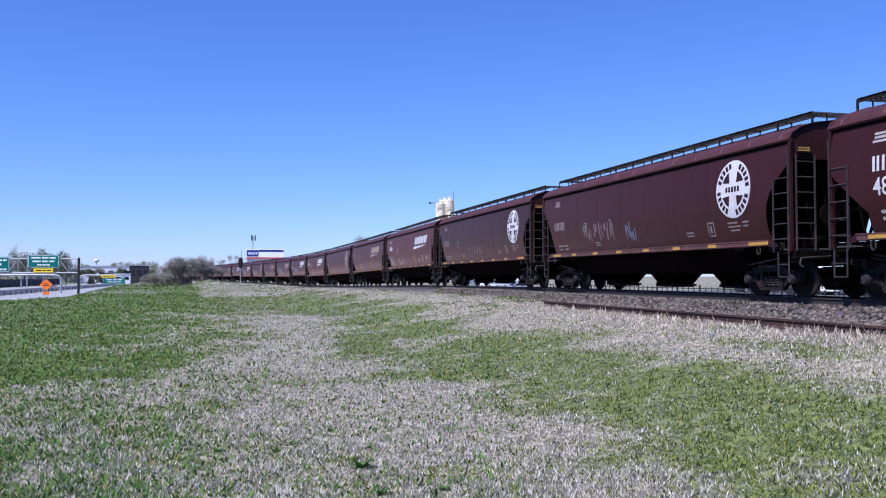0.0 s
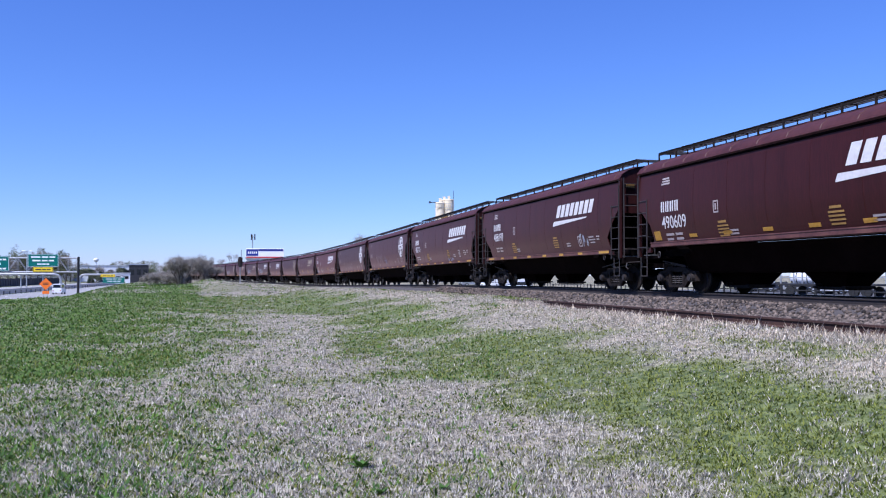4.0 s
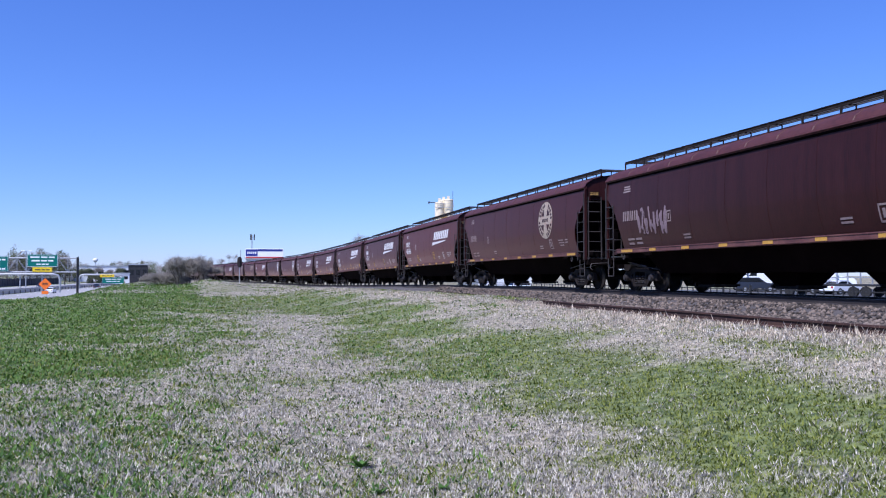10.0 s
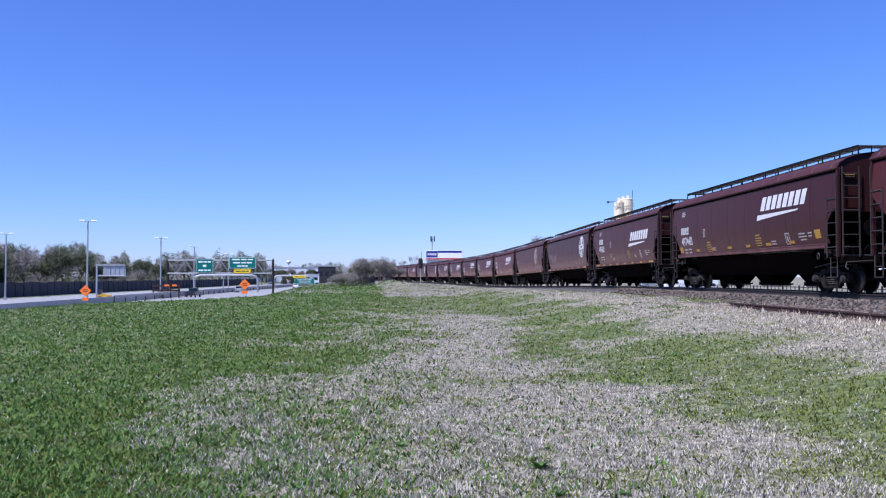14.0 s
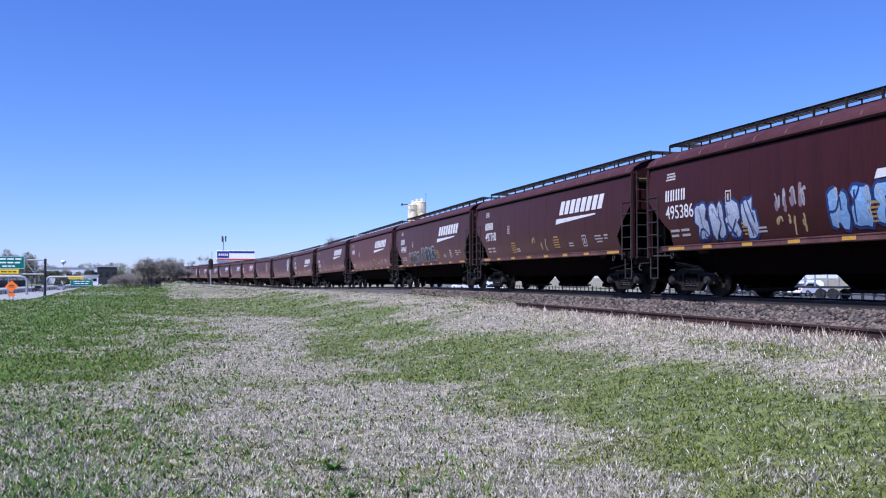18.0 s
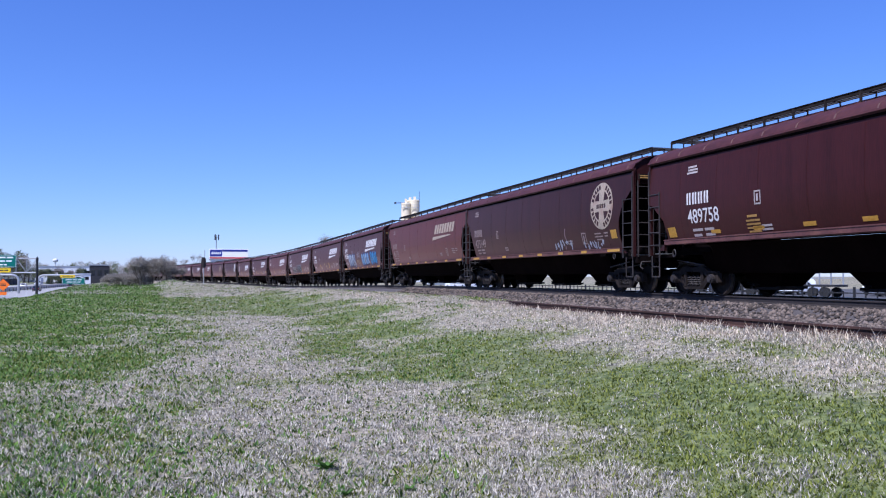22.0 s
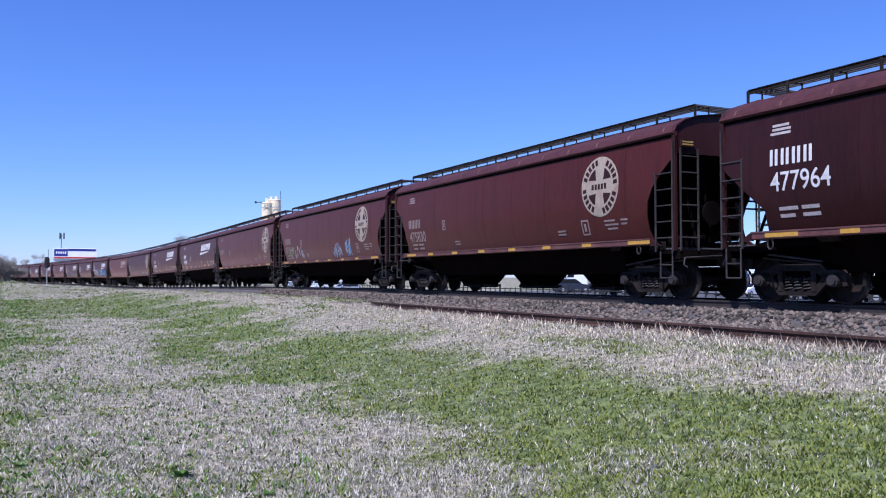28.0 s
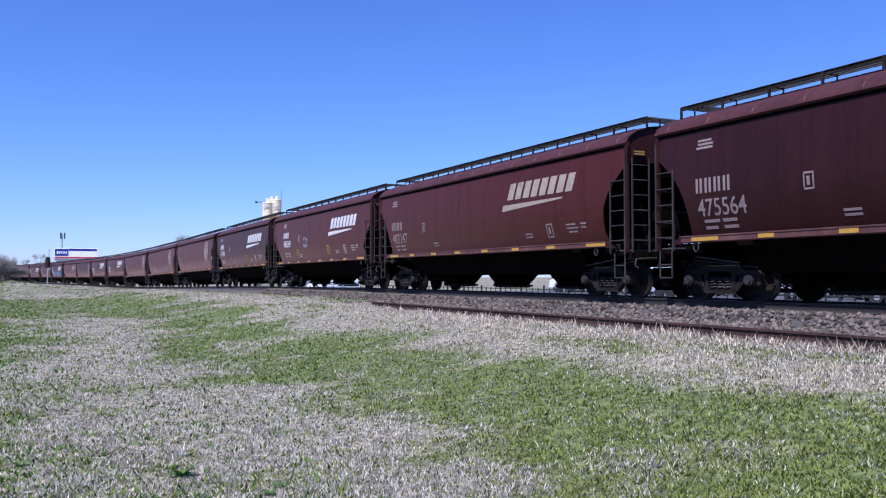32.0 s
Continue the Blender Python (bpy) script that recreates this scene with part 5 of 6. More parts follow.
def make_gantry():
    g = thing("sign_gantry", "steel truss gantry over the highway with green signs", "sign gantry")
    y0, xa, xb, top = 184.0, -49.9, -27.5, ROAD_Z + 7.75
    for x, m in ((xa, DARKSTEEL), (xb, DARKSTEEL)):
        bm = B()
        for dy in (-0.5, 0.5):
            rod(bm, (x, y0 + dy, ROAD_Z), (x, y0 + dy, top + 0.2), 0.17, 8)
        for i in range(5):
            z = ROAD_Z + 0.6 + i * 1.6
            rod(bm, (x, y0 - 0.5, z), (x, y0 + 0.5, z + 1.2), 0.05, 5)
        part("post", bm, m, g)
    for z in (top - 2.8, top):
        for dy in (-0.5, 0.5):
            bm = B()
            rod(bm, (xa, y0 + dy, z), (xb, y0 + dy, z), 0.12, 8)
            part("chord", bm, STEEL, g)
    n = 12
    for i in range(n):
        x1, x2 = xa + (xb - xa) * i / n, xa + (xb - xa) * (i + 1) / n
        bm = B()
        for dy in (-0.5, 0.5):
            rod(bm, (x1, y0 + dy, top - 2.8), (x1, y0 + dy, top), 0.045, 5)
            rod(bm, (x1, y0 + dy, top - 2.8 if i % 2 else top), (x2, y0 + dy, top if i % 2 else top - 2.8), 0.045, 5)
        part("truss_web", bm, STEEL, g)
    sign_panel(g, "green_sign", (-41.9, y0 - 0.9, top - 1.2), 3.7, 3.0, SIGNGREEN, [(0, 0.28, 0.7, 0.14), (0, 0.0, 0.2, 0.2), (0, -0.32, 0.7, 0.14)])
    sign_panel(g, "green_sign", (-33.9, y0 - 0.9, top - 0.55), 5.7, 2.5, SIGNGREEN, [(0, 0.28, 0.78, 0.16), (0, 0.0, 0.7, 0.16), (0, -0.28, 0.4, 0.14)])
    sign_panel(g, "yellow_sign", (-33.9, y0 - 0.9, top - 2.35), 3.7, 0.95, SIGNYELLOW, [(0, 0, 0.75, 0.34)], DARKSTEEL)


make_gantry()


def make_tube_gantry(y0, xa, xb, h, posts, name_label):
    g = thing("tube_sign_frame", name_label, "sign gantry")
    z = ROAD_Z + h
    bm = B()
    tube(bm, [(xa, y0, ROAD_Z), (xa, y0, z - 1.2), (xa + 0.4, y0, z - 0.35), (xa + 1.4, y0, z), (xb - 1.4, y0, z), (xb - 0.4, y0, z - 0.35), (xb, y0, z - 1.2), (xb, y0, ROAD_Z)], 0.28, 8)
    part("tube_frame", bm, STEEL, g)
    for x in posts:
        bm = B()
        rod(bm, (x, y0 + 0.5, ROAD_Z), (x, y0 + 0.5, z), 0.16, 8)
        part("post", bm, STEEL, g)
    return g, z


g1, z1 = make_tube_gantry(229.0, -55.0, -38.3, 4.6, (-47.5, -42.5), "pale bent-tube gantry frame over the highway")
g2, z2 = make_tube_gantry(294.0, -43.5, -30.0, 4.6, (), "pale bent-tube gantry with green and yellow signs")
sign_panel(g2, "green_sign", (-33.1, 293.3, z2 - 1.9), 6.8, 2.0, SIGNGREEN, [(0, 0.2, 0.7, 0.16), (0, -0.15, 0.6, 0.16)])
sign_panel(g2, "yellow_sign", (-34.9, 293.2, z2 - 0.4), 4.4, 0.9, SIGNYELLOW, [(0, 0, 0.7, 0.3)], DARKSTEEL)


def make_back_sign():
    g = thing("back_of_sign", "grey back of a cantilever highway sign", "road sign")
    bm = B()
    rod(bm, (0, 0, 0), (0, 0, 6.5), 0.18, 8)
    part("post", bm, STEEL, g)
    for z in (4.4, 6.4):
        bm = B()
        rod(bm, (0, 0, z), (5.3, 0, z), 0.12, 6)
        part("arm", bm, STEEL, g)
    bm = B()
    box(bm, (1.1, 0.15, 4.3), (5.3, 0.22, 6.5))
    p = part("panel", bm, SIGNBACK, g)
    bm = B()
    for i in range(5):
        box(bm, (1.5 + i * 0.85, 0.06, 4.2), (1.6 + i * 0.85, 0.15, 6.6))
    part("stiffener", bm, STEEL, p)
    g.matrix_basis = pose(-57.4, 163, ROAD_Z)


make_back_sign()


def make_work_sign(x, y, z0, size):
    g = thing("work_sign", "orange diamond roadwork sign on a thin post", "road sign", "roadwork signs")
    bm = B()
    for s in (-0.25, 0.25):
        rod(bm, (s, 0, 0), (s, 0, 2.4), 0.04, 6)
    part("post", bm, STEEL, g)
    bm = B()
    s = size / 2
    prism(bm, [(0, 2.7 - s * 1.0), (s, 2.7), (0, 2.7 + s), (-s, 2.7)], "y", -0.06, -0.02)
    p = part("panel", bm, SIGNORANGE, g)
    bm = B()
    for k in range(2):
        box(bm, (-0.35, -0.075, 2.55 + k * 0.22), (0.35, -0.064, 2.65 + k * 0.22))
    part("lettering", bm, DARKSTEEL, p, "plain dark bars")
    bm = B()
    box(bm, (-0.45, -0.06, 1.25), (0.45, -0.02, 1.7))
    part("lower_plate", bm, SIGNORANGE, g)
    g.matrix_basis = pose(x, y, z0)


make_work_sign(-45.6, 125.0, -4.2, 1.65)
make_work_sign(-24.4, 134.0, -3.4, 1.75)

# ---------------------------------------------------------------- vehicles
def make_vehicle(kind, paint, label, at, group="", name=""):
    """A car, pickup, van or box truck, y forward."""
    L, W, H = {"car": (4.6, 1.8, 1.45), "suv": (4.8, 1.9, 1.75), "pickup": (5.6, 1.95, 1.85), "van": (5.6, 2.0, 2.3), "truck": (8.5, 2.4, 3.4)}[kind]
    v = thing(name or {"car": "car", "suv": "suv", "pickup": "pickup_truck", "van": "van", "truck": "box_truck"}[kind], label, "vehicle", group)
    h = L / 2
    w = W / 2
    prof = {
        "car": [(-h, .35), (-h, .8), (-h + .2, .95), (h - 1.2, .95), (h - .1, .75), (h, .35)],
        "suv": [(-h, .4), (-h, 1.0), (-h + .1, 1.1), (h - 1.2, 1.1), (h - .1, .95), (h, .4)],
        "pickup": [(-h, .5), (-h, 1.1), (h - 1.5, 1.15), (h - .1, 1.05), (h, .5)],
        "van": [(-h, .4), (-h, 1.3), (h - 1.0, 1.3), (h - .1, 1.0), (h, .4)],
        "truck": [(-h, .6), (-h, .95), (h - 2.0, .95), (h - 2.0, 1.3), (h - .2, 1.3), (h, 1.1), (h, .5), (h - 2, .5)],
    }[kind]
    bm = B()
    prism(bm, prof, "x", -w, w)
    part("body", bm, paint, v)
    cab = {
        "car": [(-h + .35, .95), (-h + 1.1, H), (h - 2.2, H), (h - 1.25, .95)],
        "suv": [(-h + .05, 1.1), (-h + .35, H), (h - 2.2, H), (h - 1.3, 1.1)],
        "pickup": [(-.4, 1.15), (-.3, H), (h - 2.2, H), (h - 1.5, 1.15)],
        "van": [(-h + .02, 1.3), (-h + .1, H), (h - 1.9, H), (h - 1.0, 1.3)],
        "truck": [(h - 1.9, 1.3), (h - 1.9, 2.3), (h - .7, 2.3), (h - .25, 1.3)],
    }[kind]
    bm = B()
    prism(bm, cab, "x", -w + .12, w - .12)
    part("cabin", bm, paint, v)
    mid = sum(y for y, _ in cab) / 4
    zc = (cab[0][1] + cab[1][1]) / 2
    shrink = [(mid + (y - mid) * .86, zc + (z - zc) * .7) for y, z in cab]
    for s in (-1, 1):
        bm = B()
        prism(bm, shrink, "x", s * (w - .125), s * (w - .11))
        part("side_window", bm, GLASS, v)
    (ya, za), (yb, zb) = cab[3], cab[2]
    bm = B()
    prism(bm, [(ya - (ya - yb) * .12 + .012, za + (zb - za) * .12), (ya - (ya - yb) * .88 + .012, za + (zb - za) * .88), (ya - (ya - yb) * .88 - .02, za + (zb - za) * .88), (ya - (ya - yb) * .12 - .02, za + (zb - za) * .12)], "x", -w + .2, w - .2)
    part("windscreen", bm, GLASS, v)
    (ya, za), (yb, zb) = cab[0], cab[1]
    bm = B()
    prism(bm, [(ya + (yb - ya) * .15 - .012, za + (zb - za) * .15), (ya + (yb - ya) * .85 - .012, za + (zb - za) * .85), (ya + (yb - ya) * .85 + .02, za + (zb - za) * .85), (ya + (yb - ya) * .15 + .02, za + (zb - za) * .15)], "x", -w + .2, w - .2)
    part("rear_window", bm, GLASS, v)
    if kind == "truck":
        bm = B()
        box(bm, (-w - .05, -h, .95), (w + .05, h - 2.1, H), .04)
        part("cargo_box", bm, CARWHITE, v, "white cargo box")
    if kind == "pickup":
        bm = B()
        box(bm, (-w + .1, -h + .08, 1.0), (w - .1, -.5, 1.16))
        part("load_bed", bm, RUBBER, v)
    bm = B()
    box(bm, (-w + .02, h - .03, .36), (w - .02, h + .06, .52), .02)
    part("bumper", bm, DARKSTEEL, v)
    bm = B()
    for k in range(3):
        box(bm, (-w + .55, h - .06, .56 + k * .07), (w - .55, h + .012, .60 + k * .07))
    part("grille", bm, RUBBER, v)
    r = .46 if kind == "truck" else .34
    for y in (-h + .95, h - .95):
        for s in (-1, 1):
            bm = B()
            rod(bm, (s * (w - .2), y, r), (s * (w + .01), y, r), r, 14)
            wheel = part("wheel", bm, RUBBER, v)
            bm = B()
            rod(bm, (s * (w + .012), y, r), (s * (w + .02), y, r), r * .6, 10)
            part("rim", bm, STEEL, wheel)
    for s in (-1, 1):
        bm = B()
        box(bm, (s * (w - .4) - .15, h - .10, .62), (s * (w - .4) + .15, h - .015, .78))
        part("headlight", bm, SIGNWHITE, v)
        bm = B()
        box(bm, (s * (w - .25) - .12, -h - .01, .66), (s * (w - .25) + .12, -h + .05, .86))
        part("tail_light", bm, CARRED, v)
    v.matrix_basis = at
    return v


YARD_Z = -1.5
yard = B()
box(yard, (41.5, -40, YARD_Z - 0.5), (150, 106, YARD_Z + 0.05))
tagged(part("yard_paving", yard, ASPHALT), "grey asphalt yard behind the track", "paving", kind="structure")

# ---------------------------------------------------------------- yard behind the track
def make_tractor(label, at, paint=CARWHITE):
    """A road tractor with hood, cab, sleeper and roof fairing, y forward."""
    t = thing("road_tractor", label, "truck", "parked vehicles")
    bm = B()
    box(bm, (-0.45, -3.6, 0.75), (0.45, 3.2, 1.0), 0.02)
    box(bm, (-0.7, -3.5, 1.0), (0.7, -1.6, 1.16), 0.02)
    part("frame", bm, DARKSTEEL, t)
    bm = B()
    prism(bm, [(1.3, 0.75), (1.3, 2.0), (2.9, 1.75), (3.3, 1.45), (3.4, 0.6), (2.9, 0.6), (2.5, 1.05), (1.9, 1.05), (1.6, 0.75)], "x", -1.0, 1.0)
    part("hood", bm, paint, t, "sloping hood")
    bm = B()
    prism(bm, [(-0.1, 0.7), (-0.1, 2.75), (0.75, 2.75), (1.3, 2.0), (1.3, 0.7)], "x", -1.15, 1.15)
    cab = part("cab", bm, paint, t)
    bm = B()
    box(bm, (-1.2, -1.7, 0.75), (1.2, -0.1, 3.0), 0.06)
    part("sleeper", bm, paint, t, "boxy sleeper cab")
    bm = B()
    prism(bm, [(-1.7, 3.0), (-1.7, 3.85), (-0.9, 3.85), (0.2, 3.4), (0.75, 2.8), (0.7, 2.75), (-0.1, 2.75), (-0.1, 3.0)], "x", -1.1, 1.1)
    part("roof_fairing", bm, paint, t, "curved roof fairing")
    bm = B()
    prism(bm, [(0.80, 2.70), (1.25, 2.06), (1.28, 2.08), (0.83, 2.72)], "x", -1.0, 1.0)
    part("windscreen", bm, GLASS, cab)
    for s in (-1, 1):
        bm = B()
        prism(bm, [(0.1, 1.95), (0.1, 2.6), (0.65, 2.6), (1.05, 1.95)], "x", s * 1.15, s * 1.165)
        part("side_window", bm, GLASS, cab)
        bm = B()
        rod(bm, (s * 1.0, -0.9, 0.72), (s * 1.0, 0.9, 0.72), 0.32, 14)
        part("fuel_tank", bm, STEEL, t, "bright fuel tank")
        bm = B()
        rod(bm, (s * 1.1, -1.85, 0.9), (s * 1.1, -1.85, 3.95), 0.08, 8)
        part("exhaust_stack", bm, STEEL, t)
        bm = B()
        box(bm, (s * 1.2, 1.2, 1.9), (s * 1.45, 1.3, 2.6), 0.02)
        part("mirror", bm, DARKSTEEL, t)
        for y in (-3.0, -1.9, 2.2):
            bm = B()
            rod(bm, (s * 0.8, y, 0.52), (s * 1.18, y, 0.52), 0.52, 16)
            w = part("wheel", bm, RUBBER, t)
            bm = B()
            rod(bm, (s * 1.185, y, 0.52), (s * 1.2, y, 0.52), 0.28, 12)
            part("rim", bm, STEEL, w)
    t.matrix_basis = at


for x, y, turn, label in ((70.0, 86.0, -125, "white road tractor parked in the yard"), (72.0, 62.5, 48, "white road tractor with a sleeper cab"), (66.0, 93.5, 60, "white road tractor at the far end of the yard"),
                          (71.0, 55.0, 40, "white road tractor near the yard fence")):
    make_tractor(label, pose(x, y, YARD_Z + 0.05, 0, 0, turn))


def make_tank_trailer(label, at):
    """A white tank on a steel cradle with wheels, y along it."""
    t = thing("tank_trailer", label, "trailer", "parked vehicles")
    bm = B()
    sheet(bm, [[(r * math.cos(a), y, 1.75 + r * 0.85 * math.sin(a)) for a in [2 * math.pi * i / 20 for i in range(21)]] for y, r in ((-2.55, 0.02), (-2.5, 0.45), (-2.2, 0.85), (-1.9, 0.95), (1.9, 0.95), (2.2, 0.85), (2.5, 0.45), (2.55, 0.02))])
    tank = part("tank", bm, CARWHITE, t, "white rounded tank", smooth=True)
    for y in (-1.5, -0.3, 0.3, 1.5):
        bm = B()
        sheet(bm, [[(r * math.cos(a), y + d, 1.75 + r * 0.85 * math.sin(a)) for a in [2 * math.pi * i / 20 for i in range(21)]] for d, r in ((-0.05, 0.94), (-0.05, 0.97), (0.05, 0.97), (0.05, 0.94))])
        part("band", bm, DARKSTEEL, tank, "dark strap")
    bm = B()
    rod(bm, (0, 0.9, 2.5), (0, 0.9, 2.75), 0.3, 12)
    part("filler_cap", bm, STEEL, tank)
    bm = B()
    for x in (-0.7, 0.7):
        box(bm, (x - 0.06, -2.7, 0.7), (x + 0.06, 2.9, 0.86))
        for y in (-2.1, -0.7, 0.7, 2.1):
            box(bm, (x - 0.05, y - 0.05, 0.86), (x + 0.05, y + 0.05, 1.45))
            rod(bm, (x, y, 0.8), (x, y + 0.7, 1.35), 0.035, 5)
    part("cradle", bm, DARKSTEEL, t, "dark steel cradle")
    for y in (-1.5, -0.5):
        for sx in (-1, 1):
            bm = B()
            rod(bm, (sx * 0.72, y, 0.42), (sx * 1.0, y, 0.42), 0.42, 14)
            w = part("wheel", bm, RUBBER, t)
            bm = B()
            rod(bm, (sx * 1.002, y, 0.42), (sx * 1.015, y, 0.42), 0.22, 10)
            part("rim", bm, STEEL, w)
    t.matrix_basis = at


for x, y, turn in ((58.5, 43.5, 20), (60.5, 51.5, 160), (62.0, 78.0, 25), (57.5, 34.5, 10)):
    make_tank_trailer("white tank trailer on a dark steel cradle", pose(x, y, YARD_Z + 0.05, 0, 0, turn))
YARD_ROW = [("pickup", CARSILVER, "silver pickup truck"), ("suv", CARWHITE, "white sport utility car"), ("van", CARWHITE, "white delivery van"), ("car", CARSILVER, "silver car"), ("pickup", CARWHITE, "white pickup truck"), ("suv", CARDARK, "dark sport utility car"),
            ("car", CARWHITE, "white car"), ("van", CARSILVER, "silver van")]
yr = random.Random(77)
for i in range(15):
    kind, paint, label = YARD_ROW[(i * 5 + i // 8) % 8]
    make_vehicle(kind, paint, label + " parked in the yard", pose(63.0 + 3.0 * (i % 3) + 0.08 * i, 31.0 + 5.0 * i + yr.uniform(-0.4, 0.4), YARD_Z + 0.05, 0, 0, (74, 100, 250, 112, 285)[i % 5] + yr.uniform(-8, 8)), "parked vehicles")
for kind, paint, label, x, y, turn in (("suv", CARWHITE, "white sport utility car parked far back", 43.7, 121.7, 95), ("truck", CARWHITE, "white box truck parked far back", 45.7, 132.2, 92),
                                       ("van", CARSILVER, "silver van parked far back", 44.7, 146.4, 92), ("truck", CARWHITE, "white box truck beyond the bend", 43.7, 161.5, 90)):
    make_vehicle(kind, paint, label, pose(x, y, float(ground_z(x, y)), 0, 0, turn), "parked vehicles")


def make_flatbed():
    t = thing("flatbed_trailer", "steel flatbed trailer carrying a bare frame", "trailer")
    bm = B()
    box(bm, (-1.2, -5, 1.0), (1.2, 5, 1.2), 0.02)
    part("deck", bm, DARKSTEEL, t)
    for y in (-4.6, -2.3, 0, 2.3, 4.6):
        for x in (-1.1, 1.1):
            bm = B()
            box(bm, (x - 0.05, y - 0.05, 1.2), (x + 0.05, y + 0.05, 2.5))
            part("stake", bm, STEEL, t)
    for x in (-1.1, 1.1):
        for z in (1.8, 2.5):
            bm = B()
            box(bm, (x - 0.04, -4.7, z - 0.04), (x + 0.04, 4.7, z + 0.04))
            part("top_rail", bm, STEEL, t)
    for y in (-4, -2.8, 3.6):
        for s in (-1, 1):
            bm = B()
            rod(bm, (s * 0.9, y, 0.48), (s * 1.2, y, 0.48), 0.48, 14)
            part("wheel", bm, RUBBER, t)
    t.matrix_basis = pose(56.0, 68.0, YARD_Z + 0.05, 0, 0, 20)


make_flatbed()


def make_yard_fence():
    f = thing("picket_fence", "dark steel picket fence along the yard", "fence", kind="structure")
    x0 = 32.7
    zb = float(ground_z(x0, 45.0))
    bm = B()
    box(bm, (-0.05, -0.05, -0.1), (0.05, 0.05, 1.15))
    p = part("fence_post", bm, DARKSTEEL, f)
    p.matrix_basis = pose(x0, 20, zb)
    for i in range(1, 30):
        share("fence_post", p, f, pose(x0, 20 + 3 * i, float(ground_z(x0, 20 + 3 * i))))
    bm = B()
    box(bm, (-0.02, -0.035, 0.1), (0.02, 0.035, 0.95))
    q = part("picket", bm, DARKSTEEL, f)
    q.matrix_basis = pose(x0, 20.75, zb)
    for i in range(1, 96):
        if i % 4 != 3:
            share("picket", q, f, pose(x0, 20.75 + 0.75 * i, zb))
    for z in (0.22, 0.85):
        bm = B()
        box(bm, (x0 - 0.03, 20, zb + z - 0.03), (x0 + 0.03, 107, zb + z + 0.03))
        part("fence_rail", bm, DARKSTEEL, f)


make_yard_fence()

# ---------------------------------------------------------------- tower, sign building, masts
def make_tower():
    t = thing("silo_tower", "tall cream concrete-plant silo with a roof platform", "silo")
    for i, (x, y) in enumerate(((-1.6, 0), (1.6, 0.2), (0, 2.6))):
        bm = B()
        rod(bm, (x, y, 3), (x, y, 24.6 if i else 23.6), 1.75, 20)
        rod(bm, (x, y, 24.6 if i else 23.6), (x, y, 24.9 if i else 23.9), 1.85, 20, 1.7)
        box(bm, (x - 0.5, y - 0.5, 23.5), (x + 0.4, y + 0.5, 25.9 if i else 25.2))
        part("silo", bm, SILO, t)
    bm = B()
    for x in (-2.4, 2.4):
        for y in (-1.4, 3.6):
            rod(bm, (x, y, 0), (x, y, 4), 0.25, 8)
    part("leg", bm, DARKSTEEL, t)
    bm = B()
    box(bm, (-3.4, -2.0, 22.2), (3.4, -1.8, 22.35))
    for i in range(8):
        rod(bm, (-3.4 + i * 0.97, -2.0, 22.3), (-3.4 + i * 0.97, -2.0, 23.4), 0.05, 5)
    rod(bm, (-3.4, -2.0, 23.4), (3.4, -2.0, 23.4), 0.05, 5)
    part("platform_rail", bm, STEEL, t)
    bm = B()
    rod(bm, (3.2, 0, 20), (3.2, 0, 27.6), 0.09, 6)
    rod(bm, (-1.0, 0, 24), (-5.6, 0, 23.9), 0.12, 6)
    box(bm, (-5.8, -0.3, 23.6), (-5.1, 0.3, 24.2))
    part("mast", bm, DARKSTEEL, t)
    bm = B()
    box(bm, (-1.0, -1.95, 14), (0.9, -1.6, 20))
    part("stain_panel", bm, OCHRE, t, "yellow-brown panel on the silo")
    a = radians(14.93)
    t.matrix_basis = pose(264 * math.sin(a), 264 * math.cos(a), -0.5, 0, 0, -13) @ Matrix.Diagonal((0.86, 0.86, 1, 1))


make_tower()


